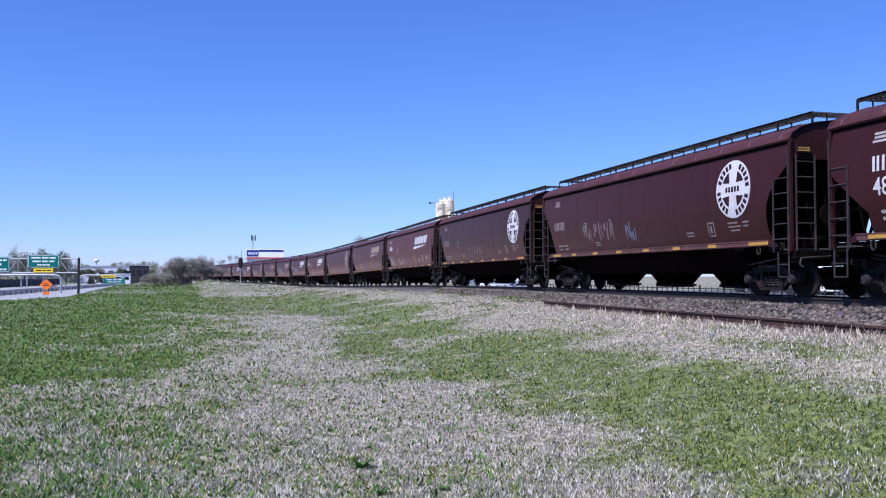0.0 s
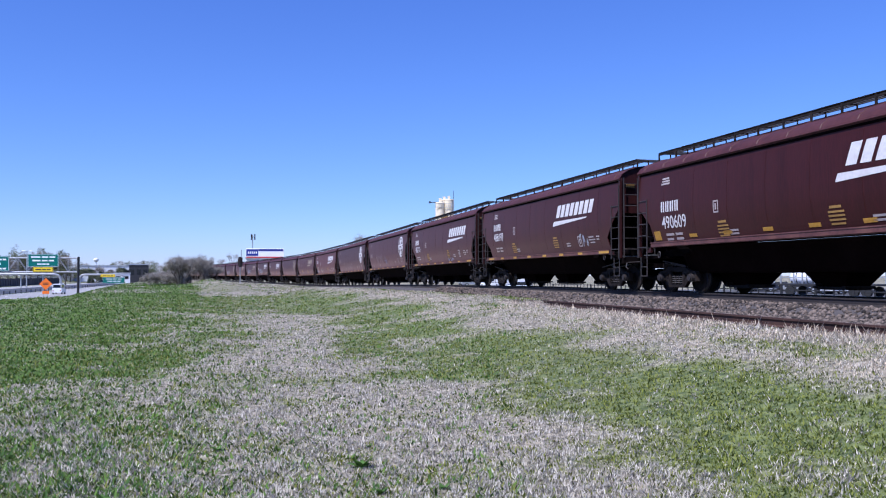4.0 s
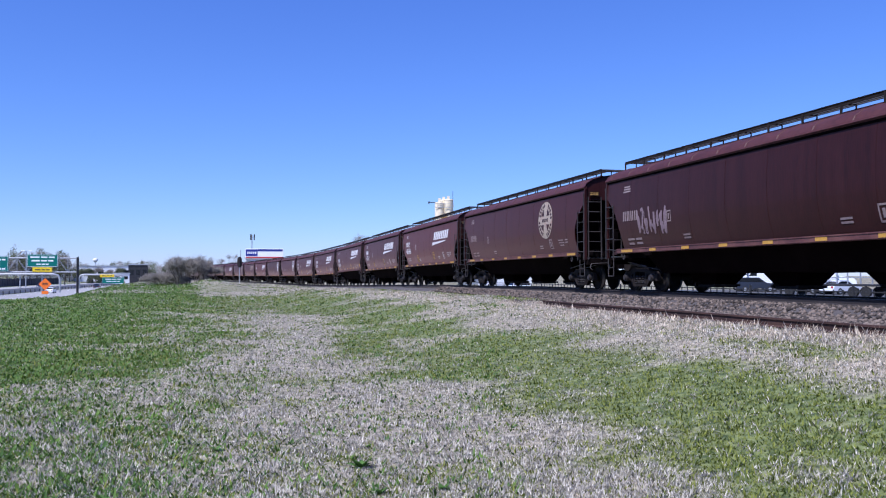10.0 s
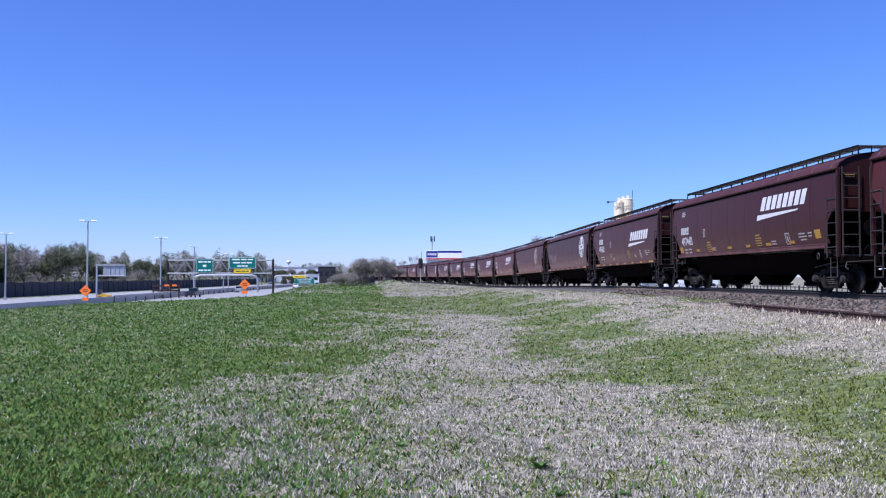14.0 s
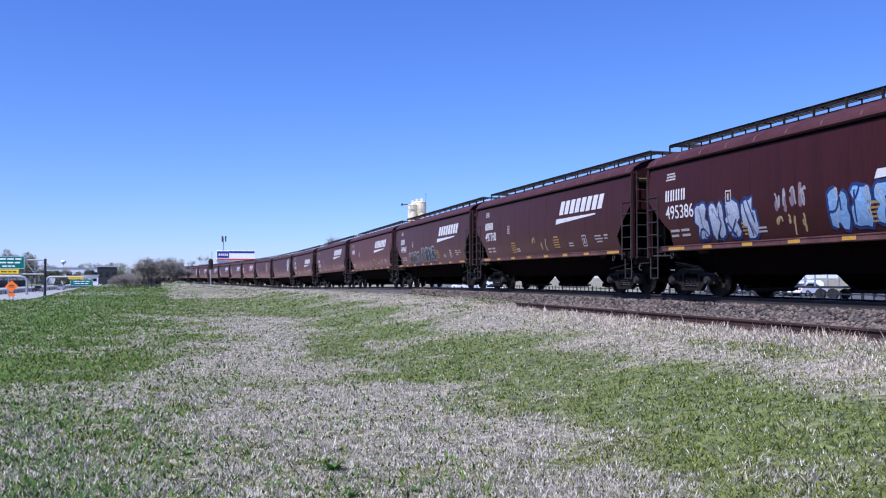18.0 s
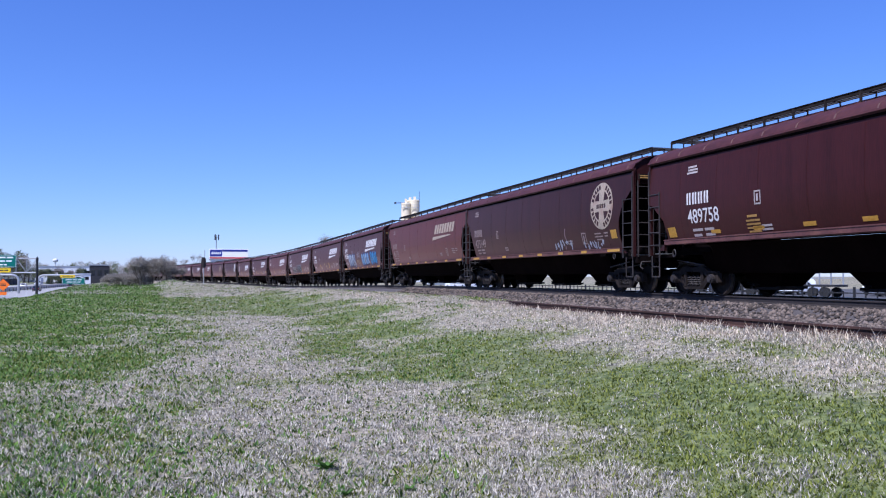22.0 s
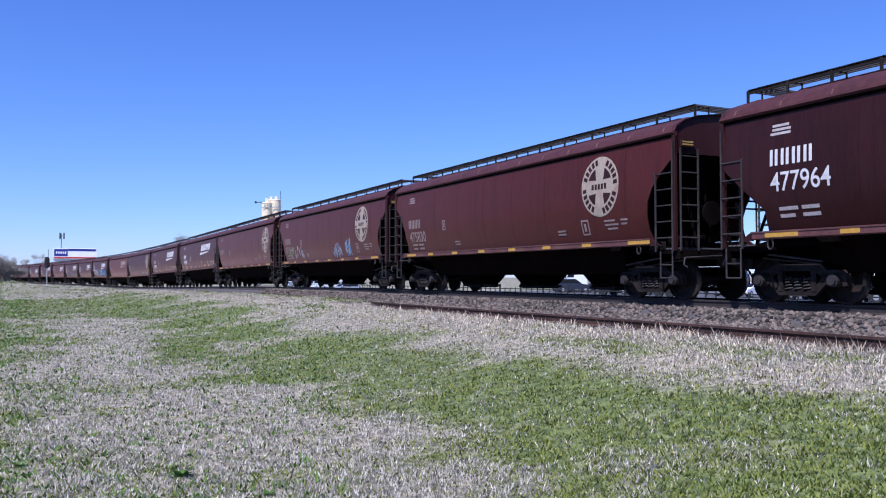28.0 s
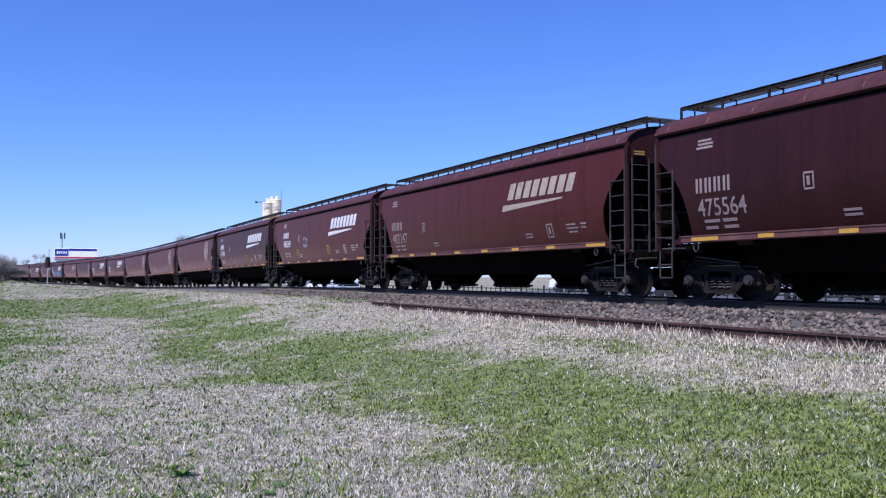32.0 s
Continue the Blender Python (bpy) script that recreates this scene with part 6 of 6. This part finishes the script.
def make_sign_building():
    b = thing("shop_building", "low white shop with a long blue and white fascia sign", "building")
    bm = B()
    box(bm, (-6.8, 0, 0), (6.8, 14, 8.2))
    part("wall", bm, CLAD, b)
    bm = B()
    box(bm, (-7.0, -0.2, 8.2), (7.0, 14.2, 8.5))
    part("roof", bm, STEEL, b)
    bm = B()
    box(bm, (-6.7, -0.5, 8.0), (6.7, -0.1, 11.6), 0.05)
    s = part("fascia_sign", bm, SIGNWHITE, b, "white fascia sign panel")
    bm = B()
    box(bm, (-6.5, -0.56, 9.0), (-2.4, -0.51, 11.3))
    part("sign_field", bm, BLUE, s, "deep blue field")
    bm = B()
    for i in range(5):
        prism(bm, [(-6.0 + i * 0.68, 9.7), (-5.6 + i * 0.68, 9.7), (-5.5 + i * 0.68, 10.5), (-5.9 + i * 0.68, 10.5)], "y", -0.62, -0.57)
    part("sign_marks", bm, SIGNWHITE, s)
    bm = B()
    box(bm, (-2.3, -0.56, 10.7), (6.4, -0.51, 11.4))
    part("sign_band", bm, BLUE, s)
    bm = B()
    box(bm, (-6.5, -0.56, 8.2), (6.4, -0.51, 8.7))
    part("sign_stripe", bm, RED, s, "red stripe")
    a = radians(2.93)
    b.matrix_basis = pose(309.5 * math.sin(a), 309.5 * math.cos(a), -1.4, 0, 0, -3)
    m = thing("antenna_mast", "steel antenna mast with panel antennas on top", "mast")
    bm = B()
    rod(bm, (0, 0, 0), (0, 0, 16.6), 0.24, 8, 0.16)
    part("pole", bm, STEEL, m)
    for i in range(3):
        bm = B()
        c, s2 = math.cos(i * 2.1), math.sin(i * 2.1)
        box(bm, (c * 0.8 - 0.2, s2 * 0.8 - 0.2, 14.8), (c * 0.8 + 0.2, s2 * 0.8 + 0.2, 16.8))
        rod(bm, (0, 0, 15.8), (c * 0.8, s2 * 0.8, 15.8), 0.07, 5)
        part("antenna", bm, DARKSTEEL, m)
    a = radians(2.12)
    m.matrix_basis = pose(311.5 * math.sin(a), 311.5 * math.cos(a), -1.4)
    p = thing("thin_pole", "thin pale pole beside the shop sign", "pole")
    bm = B()
    rod(bm, (0, 0, 0), (0, 0, 11), 0.14, 6)
    part("pole", bm, STEEL, p)
    a = radians(1.4)
    p.matrix_basis = pose(305.5 * math.sin(a), 305.5 * math.cos(a), -1.4)


make_sign_building()


def make_signal():
    s = thing("railway_signal", "dark railway signal head on a pale mast", "signal")
    bm = B()
    rod(bm, (0, 0, 0), (0, 0, 5.3), 0.10, 8)
    part("mast", bm, STEEL, s)
    bm = B()
    prism(bm, [(-0.42, 3.9), (-0.42, 5.2), (-0.25, 5.6), (0.25, 5.6), (0.42, 5.2), (0.42, 3.9), (0.2, 3.6), (-0.2, 3.6)], "y", -0.12, -0.02)
    h = part("signal_head", bm, BLACKSTEEL, s, "black signal target")
    for z in (4.2, 4.7, 5.2):
        bm = B()
        rod(bm, (0, -0.34, z), (0, -0.12, z), 0.14, 10)
        part("hood", bm, BLACKSTEEL, h)
    x, y, h = track(166.0, -6.2)
    s.matrix_basis = pose(x, y, track_z(166.0) - 0.7)


make_signal()

strip = sweep("gravel_strip", [(-0.7, -0.62), (-0.5, -0.44), (0.5, -0.44), (0.7, -0.62)], 81, 181, -3.6, GRAVEL)
tagged(strip, "pale gravel strip beside the track", "gravel", kind="structure")


# ---------------------------------------------------------------- far buildings on the left
def make_block(name, label, ang, dist, w, h, d, wall_mat, z0=-3.2, windows=0):
    b = thing(name, label, "building")
    bm = B()
    box(bm, (-w / 2, 0, 0), (w / 2, d, h))
    wall = part("wall", bm, wall_mat, b)
    bm = B()
    box(bm, (-w / 2 - 0.3, -0.3, h), (w / 2 + 0.3, d + 0.3, h + 0.5))
    part("roof", bm, STEEL, b)
    for i in range(windows):
        bm = B()
        x = -w / 2 + (i + 0.5) * w / windows
        box(bm, (x - w / windows * 0.3, -0.05, h * 0.45), (x + w / windows * 0.3, 0.05, h * 0.75))
        win = part("window", bm, GLASS, b)
    a = radians(ang)
    b.matrix_basis = pose(dist * math.sin(a), dist * math.cos(a), z0, 0, 0, -ang)


make_block("warehouse", "long low white warehouse beyond the highway", -6.89, 572.1, 32, 9.6, 30, CLAD, windows=6)
make_block("warehouse", "white warehouse with a dark row of windows", -8.43, 627.1, 16, 8.4, 20, CLAD, windows=4)
make_block("office_building", "dark grey flat-roofed office building far off", -4.96, 463.6, 9.5, 9.2, 12, DARKSTEEL, windows=3)
make_block("store_building", "pale low store building by the exit ramp", -5.95, 419.6, 7, 4.6, 10, CLAD, windows=2)
make_block("warehouse", "grey low warehouse behind the trees", -10.18, 610.9, 30, 8.0, 20, SIGNBACK, windows=5)


def make_water_tower():
    t = thing("water_tower", "small white ball-shaped water tower far away", "water tower")
    bm = B()
    rod(bm, (0, 0, 0), (0, 0, 15), 0.45, 10)
    part("stem", bm, CLAD, t)
    bm = B()
    bmesh.ops.create_uvsphere(bm, u_segments=16, v_segments=10, radius=1.9, matrix=pose(0, 0, 16.0) @ Matrix.Diagonal((1, 1, 0.75, 1)))
    part("tank", bm, CLAD, t, smooth=True)
    a = radians(-7.49)
    t.matrix_basis = pose(672 * math.sin(a), 672 * math.cos(a), -4.0)


make_water_tower()


# ---------------------------------------------------------------- trees and thickets
def grow(bm, twigs, p, d, length, r, depth, rng, spread):
    """A tapered limb that forks; the last forks are thin twigs."""
    q = p + d * length
    rod(bm, p, q, r, 6 if depth > 2 else 4, r * 0.68)
    if depth == 0:
        twigs.append((p, q))
        return
    for _ in range(rng.randint(2, 3)):
        a = Vector((rng.gauss(0, 1), rng.gauss(0, 1), rng.gauss(0.25, 0.8))).normalized()
        e = (d + a * spread).normalized()
        grow(bm, twigs, p + d * length * rng.uniform(0.6, 1.0), e, length * rng.uniform(0.62, 0.85), r * 0.62, depth - 1, rng, spread)


def twig_cloud(points, per, reach, thick, seed, flat=0.0):
    """Thin crossed slivers round the limb ends."""
    rng = np.random.RandomState(seed)
    pts = np.repeat(np.array(points, float), per, 0)
    n = len(pts)
    a = pts + rng.normal(0, reach * 0.45, (n, 3))
    d = rng.normal(0, 1, (n, 3))
    d[:, 2] = np.abs(d[:, 2]) * 0.7 + flat
    d /= np.linalg.norm(d, axis=1)[:, None]
    ln = reach * (0.4 + 0.8 * rng.rand(n))[:, None]
    s = np.cross(d, rng.normal(0, 1, (n, 3)))
    s /= np.linalg.norm(s, axis=1)[:, None] + 1e-9
    v = np.stack([a - s * thick, a + s * thick, a + d * ln], 1).reshape(-1, 3)
    return v, np.arange(n * 3).reshape(-1, 3)


def mesh_of(name, v, f, material, parent, label=""):
    me = bpy.data.meshes.new(name)
    me.from_pydata(v.tolist(), [], f.tolist())
    me.materials.append(material)
    o = new(name, me)
    o.parent = parent
    if label:
        tagged(o, label)
    return o


def make_tree(label, seed, height, spread, leaf, per=10, depth=4, trunks=1, name="tree", category="tree", reach=0.5, thick=0.03):
    rng = random.Random(seed)
    t = thing(name, label, category)
    bm, tw = B(), []
    for k in range(trunks):
        base = Vector((rng.uniform(-1, 1), rng.uniform(-1, 1), 0)) * (0 if trunks == 1 else height * 0.28)
        lean = Vector((rng.gauss(0, 0.1 if trunks == 1 else 0.3), rng.gauss(0, 0.1 if trunks == 1 else 0.3), 1)).normalized()
        grow(bm, tw, base, lean, height * (0.30 if trunks == 1 else 0.26), height * (0.022 if trunks == 1 else 0.012), depth, rng, spread)
    part("trunk", bm, BARK, t, "grey-brown trunk and limbs")
    top = max(q.z for _, q in tw)
    v, f = twig_cloud([q for _, q in tw] + [(p + q) / 2 for p, q in tw], per, reach * height / 8, thick * height / 8, seed)
    mesh_of("crown", v, f, leaf, t, "open crown of fine twigs")
    return t, height / top


def plant(t, scale_, ang, dist, z0, turn=0.0):
    a = radians(ang)
    t.matrix_basis = pose(dist * math.sin(a), dist * math.cos(a), z0, 0, 0, turn) @ Matrix.Diagonal((scale_, scale_, scale_, 1))


def sibling(t, scale_, ang, dist, z0, turn):
    c = copy_thing(t, Matrix.Identity(4))
    plant(c, scale_, ang, dist, z0, turn)
    return c


# thicket between the meadow and the bend
bush, k1 = make_tree("grey-brown leafless thicket bush at the meadow edge", 3, 3.6, 0.75, TWIG, 15, 4, 7, "bush", "bush", 0.8, 0.045)
tall, k2 = make_tree("tall bare grey bush at the meadow edge", 4, 5.2, 0.6, TWIG, 13, 4, 5, "bush", "bush", 0.7, 0.035)
plant(bush, k1 * 0.62, -4.1, 149.7, -1.35)
for a, d, s, u in ((-3.6, 152.3, 0.62, 40), (-3.1, 147.7, 0.58, 90), (-2.7, 151.2, 0.56, 130), (-2.3, 146.7, 0.5, 200), (-4.5, 156.9, 0.5, 250), (-3.3, 158.5, 0.66, 300), (-2.9, 156.5, 0.62, 70), (-3.8, 160.0, 0.64, 160),
                   (-2.0, 149.5, 0.5, 15), (-0.9, 149.5, 0.45, 110)):
    sibling(bush, k1 * s, a, d, -1.35, u)
plant(tall, k2 * 0.95, -1.8, 144.8, -1.35, 10)
for a, d, s, u in ((-1.35, 147.4, 0.92, 80), (-0.95, 150.9, 0.72, 150), (-1.55, 155.5, 0.9, 240), (-2.1, 152.9, 0.75, 20)):
    sibling(tall, k2 * s, a, d, -1.35, u)

bare, k3 = make_tree("bare spring tree behind the train", 8, 9.0, 0.55, TWIG, 9, 5, 1, "tree", "tree", 0.55, 0.022)
plant(bare, k3, 0.67, 292.4, -1.6, 0)
sibling(bare, k3 * 0.85, 0.11, 297, -1.6, 100)
sibling(bare, k3 * 0.75, -0.45, 306, -1.6, 200)
sibling(bare, k3 * 1.35, 8.96, 229.1, -1.0, 60)
sibling(bare, k3 * 0.8, 4.83, 309.1, -1.4, 160)
sibling(bare, k3 * 0.7, 5.51, 317.8, -1.4, 30)

# wood behind the noise wall
oak, k4 = make_tree("grey-olive budding tree behind the noise wall", 14, 10.0, 0.6, BUDS, 34, 4, 1, "tree", "tree", 0.85, 0.038)
grey, k5 = make_tree("leafless grey tree behind the noise wall", 15, 10.0, 0.6, TWIG, 30, 4, 1, "tree", "tree", 0.8, 0.03)


def conifer():
    t = thing("evergreen_tree", "dark green conical evergreen tree", "tree")
    bm = B()
    rod(bm, (0, 0, 0), (0, 0, 9), 0.2, 7, 0.04)
    part("trunk", bm, BARK, t)
    rng = np.random.RandomState(6)
    pts = []
    for i in range(900):
        z = 1 + 8 * rng.rand() ** 1.3
        r = (9.3 - z) * 0.27 * math.sqrt(rng.rand())
        a = rng.rand() * 6.28
        pts.append((r * math.cos(a), r * math.sin(a), z))
    v, f = twig_cloud(pts, 5, 0.7, 0.09, 7, -0.4)
    mesh_of("crown", v, f, PINE, t, "dense dark needles")
    return t


fir = conifer()
rw = random.Random(21)
plant(oak, k4, -25.86, 231.4, -4.6, 0)
plant(grey, k5, -24.42, 235.3, -4.6, 0)
plant(fir, 0.9, -25.45, 214.5, -4.6, 0)
ang = -35.0
while ang < -8.9:
    d = min(85 / math.sin(radians(-ang)), 500) * rw.uniform(1.03, 1.2)
    ht = (1.0 if ang < -20.1 else (0.72 if ang < -18.0 else 0.85)) * rw.uniform(0.78, 1.12) * (1.0 if d < 300 else d / 320)
    src = rw.choice((oak, oak, oak, grey, grey))
    sibling(src, (k4 if src is oak else k5) * ht, ang, d, -4.6, rw.uniform(0, 360))
    ang += rw.uniform(0.5, 0.9) * 250 / max(d, 200)

for ang, d, s in ((-8.43, 421.1, 0.75), (-7.82, 429.7, 0.62), (-7.55, 402.6, 0.5), (-6.89, 447, 0.62), (-9.19, 412.6, 0.8)):
    sibling(oak, k4 * s, ang, d, -4.6, ang * 77)


def make_far_wood():
    """The mass of the wood behind the first trees."""
    rng = np.random.RandomState(33)
    n = 14000
    a = -36 + 38 * rng.rand(n) ** 1.0
    d = np.minimum(99 / np.sin(np.radians(np.maximum(1.0, -a))), 550) * (1.05 + 0.25 * rng.rand(n))
    x, y = d * np.sin(np.radians(a)), d * np.cos(np.radians(a))
    top = (5.6 + 4.0 * VN[0](a * 3.0, d * 0.02, 2.0) + 3.0 * VN[1](a * 11.0, d * 0.01, 2.0)) * np.where(a < -20.1, 1.55, np.where(a < -9.0, 1.3, 0.8)) * np.maximum(1, d / 375)
    z = -4.6 + top * rng.rand(n) ** 0.7
    for part_no, (m, label) in enumerate(((TWIG, "distant grey leafless wood"), (BUDS, "distant olive budding wood"))):
        pick = (VN[2](a * 6.0, d * 0.03, 2.0) > 0.5) == bool(part_no)
        v, f = twig_cloud(np.stack([x, y, z], -1)[pick], 16, 1.1, 0.10, 40 + part_no)
        me = bpy.data.meshes.new("far_wood")
        me.from_pydata(v.tolist(), [], f.tolist())
        me.materials.append(m)
        tagged(new("far_wood", me), label, "woodland", kind="stuff")


make_far_wood()
for a, d, s in ((-25.14, 218.1, 1.0), (-24.73, 219.7, 0.85), (-7.77, 501.2, 0.9), (-6.23, 482.3, 0.8), (-5.78, 486.5, 0.95), (-7.22, 496.4, 0.8)):
    sibling(fir, s, a, d, -4.6, a * 37)
# trees along the skyline
ang = -8.0
while ang < 1.0:
    sibling(rw.choice((oak, grey)), k4 * rw.uniform(0.7, 1.0), ang, rw.uniform(500, 570), -4.0, rw.uniform(0, 360))
    ang += rw.uniform(0.6, 1.0)

# ---------------------------------------------------------------- road works and traffic
def make_works():
    e = thing("road_machine", "yellow road-building machine standing in the median", "machine")
    bm = B()
    prism(bm, [(-2.0, 0.5), (-2.0, 1.3), (-0.6, 1.6), (1.6, 1.3), (2.0, 0.6)], "y", -0.9, 0.9)
    part("body", bm, CARYELLOW, e)
    bm = B()
    box(bm, (-1.9, -0.7, 1.3), (-0.9, 0.7, 2.5), 0.05)
    part("cab", bm, CARDARK, e)
    for x in (-1.3, 1.2):
        for s in (-1, 1):
            bm = B()
            rod(bm, (x, s * 0.7, 0.55), (x, s * 1.1, 0.55), 0.55, 14)
            part("wheel", bm, RUBBER, e)
    e.matrix_basis = pose(-51.0, 149, ROAD_Z + 0.05, 0, 0, 10) @ Matrix.Diagonal((0.6, 0.6, 0.75, 1))
    b = thing("material_rack", "rust-brown steel racks and barricades beside the road", "barricade")
    for z in (1.3, 2.2):
        bm = B()
        box(bm, (-2.6, -0.2, z), (2.6, 0.2, z + 0.35))
        part("beam", bm, RUST, b)
    for x in (-2.4, -0.8, 0.8, 2.4):
        bm = B()
        box(bm, (x - 0.12, -0.12, 0), (x + 0.12, 0.12, 2.7))
        part("upright", bm, RUST, b)
    for x in (0.2, 1.6):
        bm = B()
        box(bm, (x - 0.45, -0.5, 2.3), (x + 0.45, -0.42, 2.65))
        part("board", bm, SIGNORANGE, b, "orange barricade board")
    b.matrix_basis = pose(-45.8, 168, ROAD_Z + 0.05, 0, 0, 5)


make_works()
ROAD_USERS = []
for kind, paint, label, x, y, speed, heading in (
        ("suv", CARSILVER, "silver sport utility car driving on the highway", -42.5, -95, 23, 0), ("car", CARWHITE, "white car driving on the highway", -38.8, -20, 24, 0),
        ("pickup", CARDARK, "dark pickup driving on the highway", -42.5, -160, 24, 0), ("car", CARDARK, "dark blue car driving on the highway", -38.8, -290, 25, 0),
        ("van", CARWHITE, "white van driving on the highway", -35.1, 120, 22, 0), ("car", CARDARK, "dark car driving on the highway", -38.8, 60, 24, 0),
        ("car", CARWHITE, "white car coming along the far carriageway", -54.0, 420, -24, 180), ("suv", CARDARK, "dark car coming along the far carriageway", -57.7, 560, -25, 180),
        ("pickup", CARSILVER, "silver pickup coming along the far carriageway", -54.0, 690, -24, 180), ("truck", CARWHITE, "white truck coming along the far carriageway", -61.4, 900, -22, 180),
        ("car", CARDARK, "dark car coming along the far carriageway", -57.7, 330, -25, 180), ("suv", CARWHITE, "white car coming along the far carriageway", -54.0, 860, -24, 180),
        ("car", CARSILVER, "silver car driving on the highway", -35.1, -420, 24, 0), ("car", CARWHITE, "white car driving on the highway", -42.5, -520, 25, 0)):
    v = make_vehicle(kind, paint, label, pose(x, y, ROAD_Z + 0.03, 0, 0, heading), "highway traffic")
    ROAD_USERS.append((v, x, y, speed, heading))


# ---------------------------------------------------------------- single weeds in the meadow
def make_weed():
    w = thing("weed_plant", "dark green leafy weed in the dead grass", "plant", "meadow weeds")
    rng = random.Random(4)
    for i in range(22):
        bm = B()
        a = rng.uniform(0, 6.28)
        up = rng.uniform(0.35, 1.35)
        ln = rng.uniform(0.06, 0.15)
        wd = ln * 0.36
        pts = []
        for t in (0.0, 0.35, 0.7, 1.0):
            r = ln * t * math.cos(up * (1 - 0.5 * t)) + 0.01
            z = ln * t * math.sin(up * (1 - 0.3 * t)) + 0.01
            half = wd * math.sin(math.pi * min(0.97, 0.12 + 0.85 * t))
            pts.append([(r * math.cos(a) - half * math.sin(a), r * math.sin(a) + half * math.cos(a), z), (r * math.cos(a), r * math.sin(a), z - 0.006), (r * math.cos(a) + half * math.sin(a), r * math.sin(a) - half * math.cos(a), z)])
        sheet(bm, pts)
        part("leaf", bm, WEEDLEAF, w)
    return w


weed = make_weed()
weed.matrix_basis = pose(1.2, 7.3, float(ground_z(1.2, 7.3))) @ Matrix.Diagonal((0.85, 0.85, 0.85, 1))
for x, y, s, u in ((1.4, 8.1, 0.4, 60), (0.0, 8.3, 0.55, 200), (-1.1, 7.1, 0.55, 320), (1.2, 6.4, 0.6, 20), (1.7, 6.4, 0.5, 150), (-0.8, 6.7, 0.55, 260)):
    copy_thing(weed, pose(x, y, float(ground_z(x, y)), 0, 0, u) @ Matrix.Diagonal((s, s, s, 1)))

# ---------------------------------------------------------------- motion
# distance gone by the train: it gathers speed from 10.5 to 13 metres a second
GONE = [(0, 17.16), (1, 27.60), (2, 38.28), (3, 49.10), (6, 82.42), (7, 93.71), (8, 105.20), (9, 116.75), (10, 128.24), (11, 140.29), (12, 152.30), (13, 164.67), (16, 201.20), (17, 212.82), (18, 224.54), (19, 236.79), (20, 249.02), (21, 261.33), (22, 273.65), (23, 286.05), (24, 298.50), (27, 335.45), (28, 348.13), (29, 360.91), (30, 373.91), (31, 386.85), (32, 399.93)]


def gone(t):
    """Smooth curve through the distances."""
    return float(np.polyval(GONE_FIT, t))


GONE_FIT = np.polyfit([a for a, _ in GONE], [b for _, b in GONE], 4)


def motions():
    for car, spec in zip(CARS, T):
        L, at = spec[2], spec[7]
        rows = []
        for i in range(33):
            c = gone(i) + at + L / 2
            sa, sb = c - L / 2 + TRUCK_IN, c + L / 2 - TRUCK_IN
            (xa, ya, _), (xb, yb, _), za, zb = track(sa), track(sb), track_z(sa), track_z(sb)
            rows.append((i, pose((xa + xb) / 2, (ya + yb) / 2, (za + zb) / 2, math.degrees(math.atan2(zb - za, sb - sa)), 0, math.degrees(math.atan2(xa - xb, yb - ya)))))
        walk(car, rows)
        if spec[0] < -1:
            continue
        for truck in car.children:
            if truck.name.split(".")[0] != "truck":
                continue
            for w in truck.children:
                if w.name.split(".")[0] == "wheelset":
                    y = w.location.y
                    walk(w, [(f / FPS, pose(0, y, WHEEL_R, -math.degrees((gone(f / FPS) - gone(0)) / WHEEL_R))) for f in range(0, 961)])
    for v, x, y, speed, heading in ROAD_USERS:
        walk(v, [(0, pose(x, y, ROAD_Z + 0.03, 0, 0, heading)), (32, pose(x, y + 32 * speed, ROAD_Z + 0.03, 0, 0, heading))])



motions()
